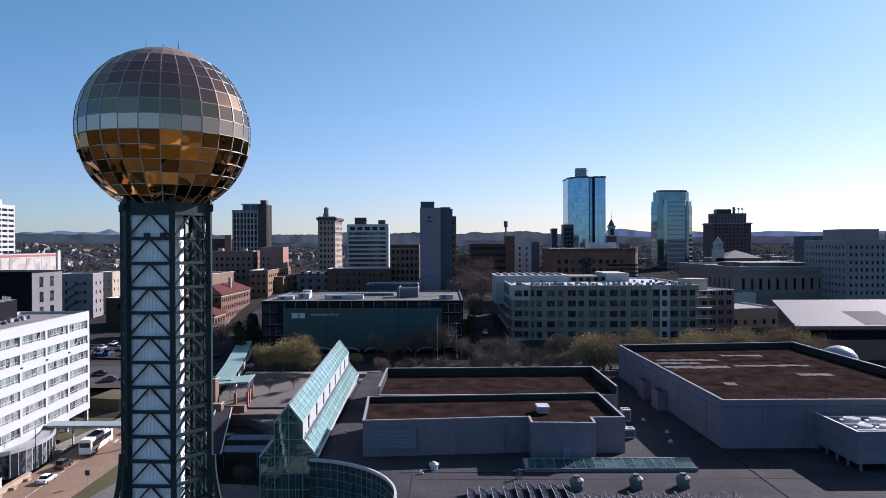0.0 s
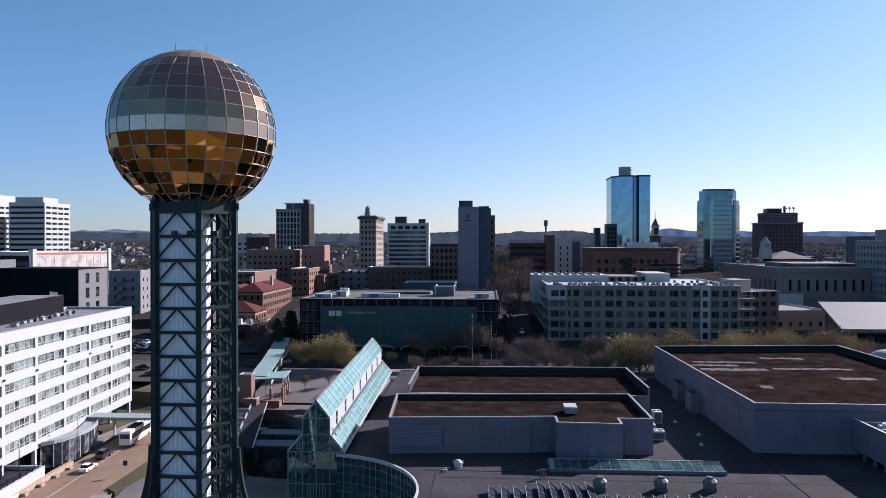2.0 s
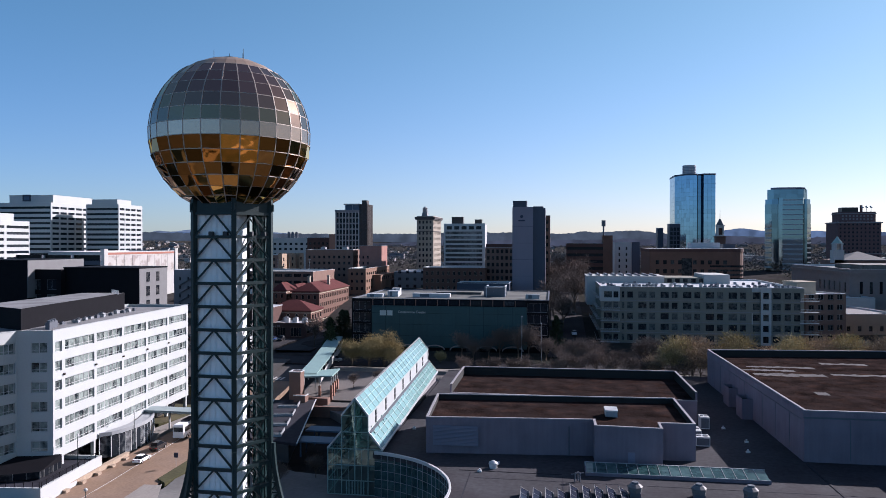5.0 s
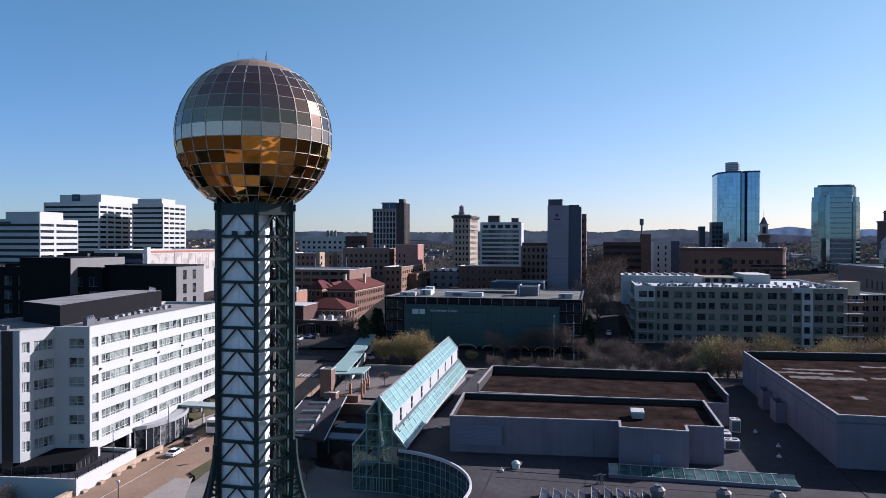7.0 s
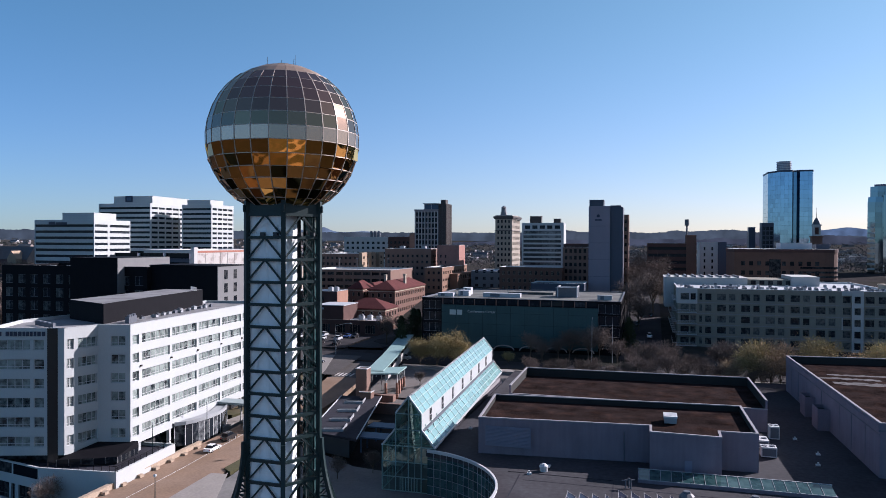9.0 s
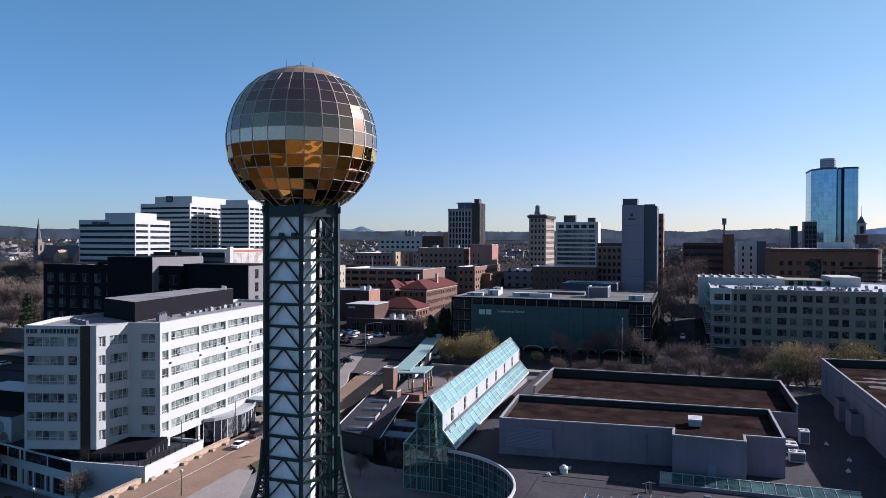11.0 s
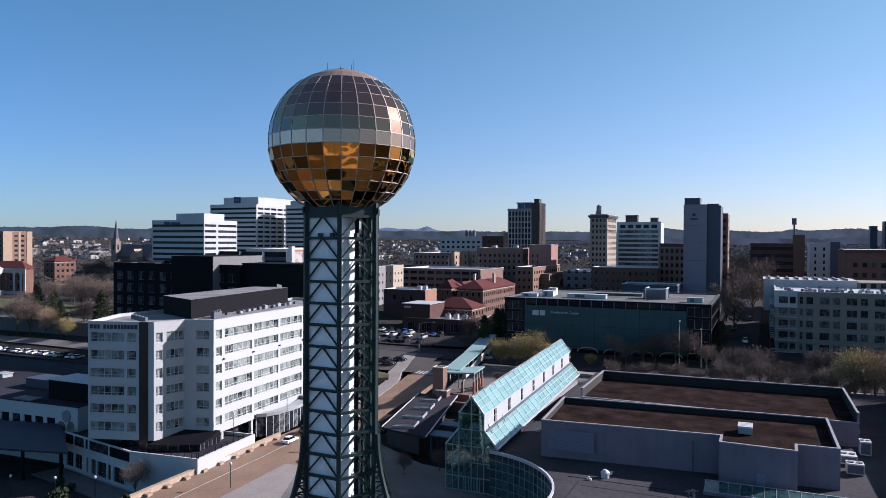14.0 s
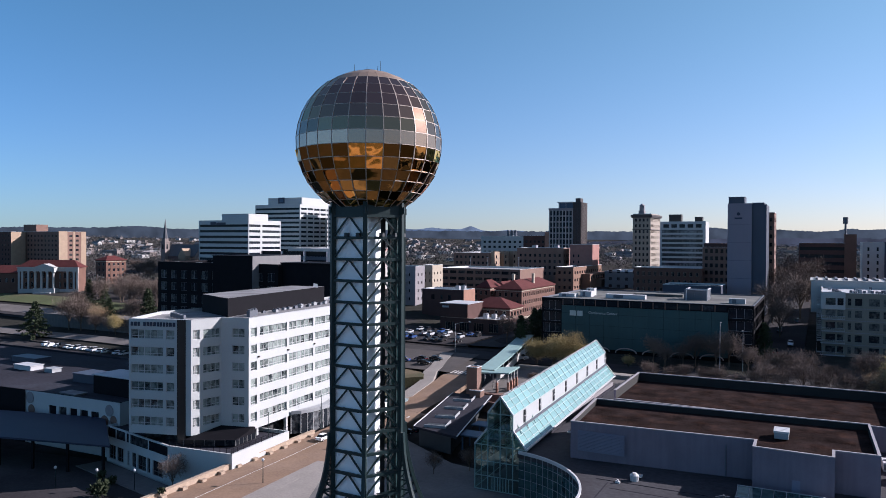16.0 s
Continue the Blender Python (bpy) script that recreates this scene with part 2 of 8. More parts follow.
M["brick_red"] = mat("brick_red", (0.122, 0.066, 0.050), 0.9, scale=0.3, vary=0.2, fine=5)
M["brick_brown"] = mat("brick_brown", (0.165, 0.102, 0.082), 0.9, scale=0.3, vary=0.18, fine=5)
M["brick_orange"] = mat("brick_orange", (0.26, 0.142, 0.102), 0.9, scale=0.3, vary=0.18, fine=5)
M["brick_dark"] = mat("brick_dark", (0.075, 0.039, 0.034), 0.9, scale=0.3, vary=0.2, fine=5)
M["brick_tan"] = mat("brick_tan", (0.29, 0.215, 0.155), 0.9, scale=0.3, vary=0.15, fine=5)
M["stone_beige"] = mat("stone_beige", (0.33, 0.285, 0.225), 0.85, vary=0.12, streak=0.3)
M["stone_grey"] = mat("stone_grey", (0.20, 0.19, 0.20), 0.85, vary=0.12, streak=0.3)
M["concrete"] = mat("concrete", (0.28, 0.265, 0.25), 0.9, vary=0.15, streak=0.2)
M["slab_grey"] = mat("slab_grey", (0.205, 0.184, 0.215), 0.85, scale=0.1, vary=0.08, streak=0.5, spec=0.1)
M["slab_blue"] = mat("slab_blue", (0.045, 0.054, 0.078), 0.45, scale=0.1, vary=0.1, streak=0.3)
M["apt_panel"] = mat("apt_panel", (0.190, 0.178, 0.148), 0.85, vary=0.14, streak=0.3, spec=0.15)
M["roof_red"] = mat("roof_red", (0.086, 0.027, 0.026), 0.85, scale=0.4, vary=0.25, fine=3, spec=0.1)
M["roof_slate"] = mat("roof_slate", (0.075, 0.08, 0.09), 0.7, vary=0.2)
M["asphalt"] = mat("asphalt", (0.032, 0.030, 0.033), 0.95, scale=0.1, vary=0.3, fine=2, alt=(0.050, 0.047, 0.047), alt_scale=0.06, spec=0.08)
M["brick_road"] = mat("brick_road", (0.182, 0.120, 0.082), 0.9, scale=0.15, vary=0.25, fine=2, alt=(0.185, 0.128, 0.095), alt_scale=0.12)
M["pavement"] = mat("pavement", (0.205, 0.188, 0.174), 0.9, scale=0.2, vary=0.18, fine=2)
M["plaza"] = mat("plaza", (0.10, 0.098, 0.098), 0.9, scale=0.1, vary=0.2, fine=1.5, alt=(0.15, 0.145, 0.14), alt_scale=0.07)
M["paint_white"] = mat("paint_white", (0.40, 0.395, 0.385), 0.8, vary=0.3, fine=3)
M["grass"] = mat("grass", (0.052, 0.050, 0.022), 1.0, scale=0.1, vary=0.3, fine=2, bump=0.4, alt=(0.088, 0.066, 0.040), alt_scale=0.07)
M["ground"] = mat("ground", (0.046, 0.043, 0.043), 1.0, scale=0.02, vary=0.35, fine=0.3, bump=0.0, alt=(0.034, 0.034, 0.030), alt_scale=0.02, alt_cut=(0.45, 0.55), spec=0.0)
M["bark"] = mat("bark", (0.10, 0.075, 0.055), 0.95, scale=2, vary=0.25)
M["twigs_yellow"] = mat("twigs_yellow", (0.31, 0.245, 0.115), 0.95, scale=0.5, vary=0.4, fine=2, bump=0, rand=0.2)
M["twigs_tan"] = mat("twigs_tan", (0.285, 0.205, 0.130), 0.95, scale=0.5, vary=0.4, fine=2, bump=0, rand=0.25)
M["twigs_grey"] = mat("twigs_grey", (0.135, 0.103, 0.086), 0.95, scale=0.5, vary=0.4, fine=2, bump=0, rand=0.25)
M["evergreen"] = mat("evergreen", (0.034, 0.047, 0.023), 0.95, scale=0.5, vary=0.4, fine=2, bump=0, rand=0.25)
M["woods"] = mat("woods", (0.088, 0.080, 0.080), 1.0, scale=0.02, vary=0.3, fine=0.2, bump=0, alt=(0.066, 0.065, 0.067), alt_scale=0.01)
M["far_green"] = mat("far_green", (0.030, 0.036, 0.031), 1.0, scale=0.02, vary=0.3, fine=0.2, bump=0)
M["glass_roof"] = mat("glass_roof", (0.165, 0.290, 0.285), 0.14, scale=0.4, vary=0.12, fine=1.5, bump=0.02, rand=0.12, spec=0.6)
M["window_frame"] = mat("window_frame", (0.10, 0.102, 0.105), 0.5, vary=0.1)
M["museum_roof"] = mat("museum_roof", (0.142, 0.138, 0.146), 0.7, scale=0.15, vary=0.08, spec=0.15)
M["hotel_frame"] = mat("hotel_frame", (0.38, 0.385, 0.39), 0.5, vary=0.1)
M["black_frame"] = mat("black_frame", (0.19, 0.195, 0.21), 0.5, vary=0.1)
M["stone_pink"] = mat("stone_pink", (0.185, 0.155, 0.145), 0.85, vary=0.12, streak=0.3)
M["roof_pale"] = mat("roof_pale", (0.20, 0.20, 0.205), 0.8, scale=0.2, vary=0.2, fine=1.5, alt=(0.13, 0.13, 0.135), alt_scale=0.15, spec=0.1)
M["shaft_brown"] = mat("shaft_brown", (0.060, 0.052, 0.052), 0.6, vary=0.15, streak=0.4, spec=0.15)
M["brick_pink"] = mat("brick_pink", (0.26, 0.132, 0.110), 0.9, scale=0.3, vary=0.2, fine=5)
M["brick_plum"] = mat("brick_plum", (0.11, 0.066, 0.068), 0.9, scale=0.3, vary=0.2, fine=5)
M["louvre_grey"] = mat("louvre_grey", (0.185, 0.188, 0.245), 0.7, vary=0.08, streak=0.3, spec=0.1)
M["tan_concrete"] = mat("tan_concrete", (0.30, 0.232, 0.175), 0.9, scale=0.4, vary=0.25, fine=3, streak=0.4)
M["asphalt_worn"] = mat("asphalt_worn", (0.078, 0.072, 0.070), 0.95, scale=0.1, vary=0.25, fine=2, alt=(0.06, 0.056, 0.056), alt_scale=0.08, spec=0.08)
M["strip_glass"] = window_glass("strip_glass", (0.016, 0.020, 0.026), (0.20, 0.21, 0.22), 0.72, spec=0.2)
M["canopy_pale"] = mat("canopy_pale", (0.215, 0.265, 0.275), 0.5, vary=0.15)
M["road_pale"] = mat("road_pale", (0.150, 0.138, 0.132), 0.95, scale=0.1, vary=0.2, fine=2, alt=(0.115, 0.107, 0.104), alt_scale=0.07, spec=0.08)
M["lawn_green"] = mat("lawn_green", (0.060, 0.074, 0.028), 1.0, scale=0.1, vary=0.3, fine=2, bump=0.4, alt=(0.075, 0.070, 0.034), alt_scale=0.07)
M["glass_bar"] = mat("glass_bar", (0.36, 0.45, 0.45), 0.5, vary=0.1)
M["patch_grey"] = mat("patch_grey", (0.098, 0.093, 0.096), 0.9, scale=0.5, vary=0.35, fine=3, alt=(0.05, 0.043, 0.042), alt_scale=0.6, alt_cut=(0.55, 0.68), spec=0.05)
M["shed_blue"] = mat("shed_blue", (0.020, 0.024, 0.046), 0.5, scale=0.1, vary=0.2, streak=0.3)
M["stone_tower"] = mat("stone_tower", (0.250, 0.215, 0.178), 0.85, vary=0.14, streak=0.3)
M["brick_umber"] = mat("brick_umber", (0.170, 0.098, 0.068), 0.9, scale=0.3, vary=0.18, fine=5)
M["chrome"] = mat("chrome", (0.6, 0.6, 0.62), 0.3, metal=0.9, vary=0.05)
M["equipment"] = mat("equipment", (0.27, 0.285, 0.30), 0.5, vary=0.1)
M["equipment_dark"] = mat("equipment_dark", (0.09, 0.10, 0.12), 0.55, vary=0.15)
M["solar"] = mat("solar", (0.02, 0.024, 0.04), 0.15, vary=0.1, bump=0)
M["rubber"] = mat("rubber", (0.02, 0.02, 0.02), 0.8, vary=0.1)
M["sign_dark"] = mat("sign_dark", (0.03, 0.035, 0.06), 0.5, vary=0.05)
M["sign_pale"] = mat("sign_pale", (0.40, 0.46, 0.44), 0.6, vary=0.05)
M["blue_roof"] = mat("blue_roof", (0.05, 0.085, 0.135), 0.5, vary=0.15)
M["copper_green"] = mat("copper_green", (0.20, 0.30, 0.29), 0.5, vary=0.12)
M["orange_stripe"] = mat("orange_stripe", (0.27, 0.105, 0.075), 0.7, vary=0.1)
M["mural"] = mat("mural", (0.36, 0.34, 0.325), 0.8, scale=0.15, vary=0.12, alt=(0.25, 0.22, 0.21), alt_scale=0.22, alt_cut=(0.5, 0.6))
for nm, c in (("car_white", (0.75, 0.75, 0.76)), ("car_black", (0.015, 0.015, 0.018)), ("car_silver", (0.40, 0.42, 0.44)), ("car_red", (0.35, 0.02, 0.025)), ("car_blue", (0.03, 0.07, 0.20))):
    M[nm] = mat(nm, c, 0.25, vary=0.03, bump=0, spec=0.7)
# clear glass of the pavilion: real glass with a green tint
pg = bpy.data.materials.new("clear_green_glass")
pg.use_nodes = True
pn, pl = pg.node_tree.nodes, pg.node_tree.links
gb, tb, mxs = pn.new("ShaderNodeBsdfGlossy"), pn.new("ShaderNodeBsdfTransparent"), pn.new("ShaderNodeMixShader")
gb.inputs["Roughness"].default_value = 0.03
gb.inputs["Color"].default_value = (0.68, 0.95, 0.91, 1)
tb.inputs["Color"].default_value = (0.70, 0.86, 0.83, 1)
mxs.inputs[0].default_value = 0.24
pl.new(tb.outputs[0], mxs.inputs[1])
pl.new(gb.outputs[0], mxs.inputs[2])
pl.new(mxs.outputs[0], pn["Material Output"].inputs["Surface"])
M["clear_glass"] = pg


# ---- builders ----
class Shape:
    """Collects boxes, prisms and tubes into one mesh with several materials."""

    def __init__(self):
        self.v, self.f, self.m = [], [], []

    def quad(self, pts, mi=0):
        n = len(self.v)
        self.v += [tuple(p) for p in pts]
        self.f.append(tuple(range(n, n + len(pts))))
        self.m.append(mi)
        return self

    def box(self, x0, x1, y0, y1, z0, z1, mi=0, top=None, mtx=None):
        n = len(self.v)
        pts = [(x0, y0, z0), (x1, y0, z0), (x1, y1, z0), (x0, y1, z0), (x0, y0, z1), (x1, y0, z1), (x1, y1, z1), (x0, y1, z1)]
        if mtx is not None:
            pts = [tuple(mtx @ Vector(p)) for p in pts]
        self.v += pts
        for i, q in enumerate(((0, 3, 2, 1), (4, 5, 6, 7), (0, 1, 5, 4), (1, 2, 6, 5), (2, 3, 7, 6), (3, 0, 4, 7))):
            self.f.append(tuple(n + k for k in q))
            self.m.append(top if (top is not None and i == 1) else mi)
        return self

    def bar(self, a, b, w, h=None, mi=0):
        """A square bar from a to b."""
        a, b = Vector(a), Vector(b)
        d = b - a
        h = h or w
        z = Vector((0, 0, 1)) if abs(d.normalized().z) < 0.95 else Vector((0, 1, 0))
        s = d.cross(z).normalized() * w / 2
        u = s.cross(d).normalized() * h / 2
        n = len(self.v)
        for p in (a, b):
            self.v += [tuple(p - s - u), tuple(p + s - u), tuple(p + s + u), tuple(p - s + u)]
        for q in ((0, 1, 2, 3), (7, 6, 5, 4), (0, 4, 5, 1), (1, 5, 6, 2), (2, 6, 7, 3), (3, 7, 4, 0)):
            self.f.append(tuple(n + k for k in q))
            self.m.append(mi)
        return self

    def tube(self, a, b, r0, r1=None, n=10, mi=0, caps=True):
        a, b = Vector(a), Vector(b)
        r1 = r0 if r1 is None else r1
        d = (b - a).normalized()
        z = Vector((0, 0, 1)) if abs(d.z) < 0.95 else Vector((0, 1, 0))
        s = d.cross(z).normalized()
        u = s.cross(d)
        k = len(self.v)
        for p, r in ((a, r0), (b, r1)):
            for i in range(n):
                t = 2 * math.pi * i / n
                self.v.append(tuple(p + (s * math.cos(t) + u * math.sin(t)) * r))
        for i in range(n):
            j = (i + 1) % n
            self.f.append((k + j, k + i, k + n + i, k + n + j))
            self.m.append(mi)
        if caps:
            self.f.append(tuple(k + i for i in range(n)))
            self.f.append(tuple(k + n + i for i in reversed(range(n))))
            self.m += [mi, mi]
        return self

    def sweep(self, pts, w, h=None, side=None, closed=False, mi=0):
        """One unbroken square bar along a bent line."""
        pts = [Vector(p) for p in pts]
        n, k = len(pts), len(self.v)
        h = h or w
        for i, p in enumerate(pts):
            a = pts[i - 1] if (i or closed) else p
            b = pts[(i + 1) % n] if (i < n - 1 or closed) else p
            d = (b - a).normalized()
            s = (Vector(side) if side else d.cross(Vector((0, 0, 1)))).normalized()
            u = s.cross(d).normalized() * h / 2
            s = s * w / 2
            self.v += [tuple(p - s - u), tuple(p + s - u), tuple(p + s + u), tuple(p - s + u)]
        for i in range(n if closed else n - 1):
            a, b = k + 4 * i, k + 4 * ((i + 1) % n)
            for q in range(4):
                r = (q + 1) % 4
                self.f.append((a + q, b + q, b + r, a + r))
                self.m.append(mi)
        if not closed:
            self.f += [(k, k + 1, k + 2, k + 3), (k + 4 * n - 1, k + 4 * n - 2, k + 4 * n - 3, k + 4 * n - 4)]
            self.m += [mi, mi]
        return self

    def prism(self, outline, z0, z1, mi=0, top=None):
        """An upright prism over a counter-clockwise outline."""
        n, k = len(outline), len(self.v)
        self.v += [(x, y, z0) for x, y in outline] + [(x, y, z1) for x, y in outline]
        self.f += [tuple(k + i for i in reversed(range(n))), tuple(k + n + i for i in range(n))]
        self.m += [mi, mi if top is None else top]
        for i in range(n):
            j = (i + 1) % n
            self.f.append((k + i, k + j, k + n + j, k + n + i))
            self.m.append(mi)
        return self

    def mesh(self, name, *mats, smooth=False):
        me = bpy.data.meshes.new(name)
        me.from_pydata(self.v, [], self.f)
        for m in mats:
            me.materials.append(M[m])
        me.polygons.foreach_set("material_index", self.m)
        if smooth:
            me.polygons.foreach_set("use_smooth", [True] * len(self.f))
        me.update()
        return me


def thing(name, label, category, m=None, group="", kind=""):
    ob = new(name)
    ob.empty_display_size = 0.5
    if m is not None:
        ob.matrix_world = m
    return tagged(ob, label, category, group, kind)


def part(name, shape, mats, parent, label="", m=None, smooth=False):
    """Links a shape or a mesh as one mesh object under a thing or a part."""
    mats = (mats,) if isinstance(mats, str) else mats
    me = shape if isinstance(shape, bpy.types.Mesh) else shape.mesh(name, *mats, smooth=smooth)
    ob = new(name, me)
    ob.parent = parent
    if m is not None:
        ob.matrix_local = m
    return tagged(ob, label) if label else ob


def solo(name, shape, mats, label, category, m=None, group="", kind="", smooth=False):
    """A thing of one mesh."""
    mats = (mats,) if isinstance(mats, str) else mats
    ob = new(name, shape if isinstance(shape, bpy.types.Mesh) else shape.mesh(name, *mats, smooth=smooth))
    if m is not None:
        ob.matrix_world = m
    return tagged(ob, label, category, group, kind)


def side_pose(side, w, d):
    """The pose of a facade plane (u along, v inwards, z up) on a block w wide and d deep."""
    return {"front": pose(0, 0, 0), "right": pose(w, 0, 0, 0, 0, 90), "back": pose(w, d, 0, 0, 0, 180), "left": pose(0, d, 0, 0, 0, -90)}[side]


def lattice(width, z0, z1, xs, zs, depth):
    """A wall with real openings: xs and zs are the openings' spans."""
    s = Shape()
    us, hs = [0.0], [z0]
    for a, b in xs:
        us += [a, b]
    for a, b in zs:
        hs += [a, b]
    us.append(width)
    hs.append(z1)
    for i in range(len(us) - 1):
        if us[i + 1] - us[i] < 1e-5:
            continue
        if i % 2 == 0:
            s.quad([(us[i], 0, z0), (us[i + 1], 0, z0), (us[i + 1], 0, z1), (us[i], 0, z1)])
            continue
        for j in range(len(hs) - 1):
            a, b, c, e = us[i], us[i + 1], hs[j], hs[j + 1]
            if e - c < 1e-5:
                continue
            if j % 2 == 0:
                s.quad([(a, 0, c), (b, 0, c), (b, 0, e), (a, 0, e)])
            else:
                s.quad([(a, 0, c), (a, depth, c), (a, depth, e), (a, 0, e)])
                s.quad([(b, 0, c), (b, 0, e), (b, depth, e), (b, depth, c)])
                s.quad([(a, 0, c), (b, 0, c), (b, depth, c), (a, depth, c)])
                s.quad([(a, 0, e), (a, depth, e), (b, depth, e), (b, 0, e)])
    return s


PANES = {}


def frame_shape(w, h, bars, bar, transom, mi=0, into=None):
    """A window frame with its bars as one lattice, 50 mm proud of the glass."""
    g = (w - bar * (bars + 2)) / (bars + 1)
    xs = [(bar + k * (g + bar), bar + k * (g + bar) + g) for k in range(bars + 1)]
    zs = [(bar, h * transom), (h * transom + bar * 0.7, h - bar)] if transom else [(bar, h - bar)]
    fr = lattice(w, 0, h, xs, zs, 0.05)
    into = into or Shape()
    k = len(into.v)
    into.v += [(x, y - 0.05, z) for x, y, z in fr.v]
    into.f += [tuple(i + k for i in f) for f in fr.f]
    into.m += [mi] * len(fr.f)
    return into


def pane_mesh(w, h, glass, frame_mat, bars, bar=0.07, transom=0.0):
    """A window of that size with its frame and upright bars; shared between equal windows."""
    key = (round(w, 2), round(h, 2), glass, frame_mat, bars, transom)
    if key not in PANES:
        s = Shape()
        for k in range(bars + 1):
            a, b = w * k / (bars + 1), w * (k + 1) / (bars + 1)
            s.quad([(a, 0, 0), (b, 0, 0), (b, 0, h), (a, 0, h)], 0)
        if frame_mat:
            frame_shape(w, h, bars, bar, transom, 1, s)
        PANES[key] = s.mesh("window", *((glass, frame_mat) if frame_mat else (glass,)))
    return PANES[key]


def framed_window(parent, w, h, glass, frame_mat, bars, bar, transom, m):
    """A window whose frame carries each pane as a part of its own."""
    key = ("frame", round(w, 2), round(h, 2), frame_mat, bars, transom)
    if key not in PANES:
        PANES[key] = frame_shape(w, h, bars, bar, transom).mesh("window", frame_mat)
    pw = w / (bars + 1)
    pk = ("glass", round(pw, 2), round(h, 2), glass)
    if pk not in PANES:
        PANES[pk] = Shape().quad([(0, 0, 0), (pw, 0, 0), (pw, 0, h), (0, 0, h)]).mesh("pane", glass)
    ob = part("window", PANES[key], (), parent, m=m)
    for k in range(bars + 1):
        part("pane", PANES[pk], (), ob, m=pose(pw * k, 0, 0))
    return ob


def facade(parent, side, w, d, z0, z1, xs, zs, wall, glass, depth=0.3, frame_mat="", bars=0, name="wall"):
    """One wall of a block with its openings, and one window object in each of them."""
    width = w if side in ("front", "back") else d
    sp = side_pose(side, w, d)
    ob = part(name, lattice(width, z0, z1, xs, zs, depth), wall, parent, m=sp)
    for a, b in xs:
        for c, e in zs:
            part("window", pane_mesh(b - a, e - c, glass, frame_mat, bars), (), ob, m=pose(a, depth - 0.03, c))
    return ob


def even(a, b, n, fill):
    """n equal openings between a and b that take the share fill of the width."""
    step = (b - a) / n
    g = step * (1 - fill) / 2
    return [(a + i * step + g, a + (i + 1) * step - g) for i in range(n)]


def block(name, label, x, y, w, d, z0, z1, rot=0.0, wall="brick_brown", glass="dark_glass", front=None, right=None, left=None, roof="membrane", parapet=0.7, category="building", depth=0.3, frame_mat="", bars=0, group="", coping="", cope_mat="coping"):
    """A building: core, four walls (with openings where given as (xs, zs)), roof, parapet."""
    b = thing(name, label, category, pose(x, y, 0, 0, 0, rot), group)
    zr = z1 - parapet
    e = depth
    core = Shape().box(e, w - e, e, d - e, z0, zr)
    part("roof", core, roof, b)
    for side, spec in (("front", front), ("right", right), ("left", left), ("back", None)):
        xs, zs = spec if spec else ([], [])
        facade(b, side, w, d, z0, z1, xs, zs, wall, glass, depth, frame_mat, bars)
    rim = Shape()
    # one unbroken profile swept round the four sides
    prof = ((-0.06, z1), (-0.06, z1 + 0.14), (0.45, z1 + 0.14), (0.45, zr), (e, zr), (e, z1))
    for o, z in prof:
        rim.v += [(o, o, z), (w - o, o, z), (w - o, d - o, z), (o, d - o, z)]
    for i in range(6):
        j = (i + 1) % 6
        for k in range(4):
            q = (k + 1) % 4
            rim.f.append((i * 4 + k, i * 4 + q, j * 4 + q, j * 4 + k))
            rim.m.append(0)
    part("parapet", rim, coping or cope_mat, b)
    return b


def floors(z0, n, step, sill, head):
    return [(z0 + i * step + sill, z0 + i * step + head) for i in range(n)]


# ---- ground ----
def smooth(a, b, v):
    t = min(1.0, max(0.0, (v - a) / (b - a)))
    return t * t * (3 - 2 * t)


LEVELS = [(-9000, -6), (140, -6), (205, 2.6), (255, 8), (340, 13), (450, 20), (600, 24), (2000, 20), (9000, 20)]


def ground_z(x, y):
    z = 20.0
    for (a, p), (b, q) in zip(LEVELS, LEVELS[1:]):
        if a <= y <= b:
            z = p + (q - p) * (y - a) / (b - a)
            break
    z += 5.5 * math.exp(-(((x + 370) / 110) ** 2 + ((y - 275) / 75) ** 2))
    z += 2 * math.exp(-(((x + 230) / 60) ** 2 + ((y - 215) / 50) ** 2))
    z -= 6.0 * math.exp(-(((x + 100) / 30) ** 2 + ((y - 320) / 45) ** 2))
    r = math.hypot(x, y)
    if y > 0 and r > 1300:
        far = smooth(1300, 3600, r)
        ridge = noise.noise((x * 0.00055, y * 0.0008, 3.1)) * 0.5 + noise.noise((x * 0.0016, y * 0.002, 1.7)) * 0.3 + noise.noise((x * 0.005, y * 0.005, 0.4)) * 0.12
        z += far * (26 + 50 * max(0.0, ridge + 0.2)) + smooth(4000, 4400, r) * 25 * (0.4 + ridge)
    return z


def make_ground():
    def spaced(n, reach):
        return [math.copysign(reach * (math.sinh(3.9 * abs(k)) / math.sinh(3.9)), k) for k in np.linspace(-1, 1, n)]
    gx, gy = spaced(221, 4700), [v for v in spaced(241, 4700) if v > -1500]
    s = Shape()
    for y in gy:
        for x in gx:
            s.v.append((x, y, ground_z(x, y)))
    n = len(gx)
    for j in range(len(gy) - 1):
        for i in range(n - 1):
            s.f.append((j * n + i, j * n + i + 1, (j + 1) * n + i + 1, (j + 1) * n + i))
            s.m.append(0)
    solo("ground", s, "ground", "brown winter ground rising to wooded hills", "ground", kind="structure", smooth=True)


make_ground()


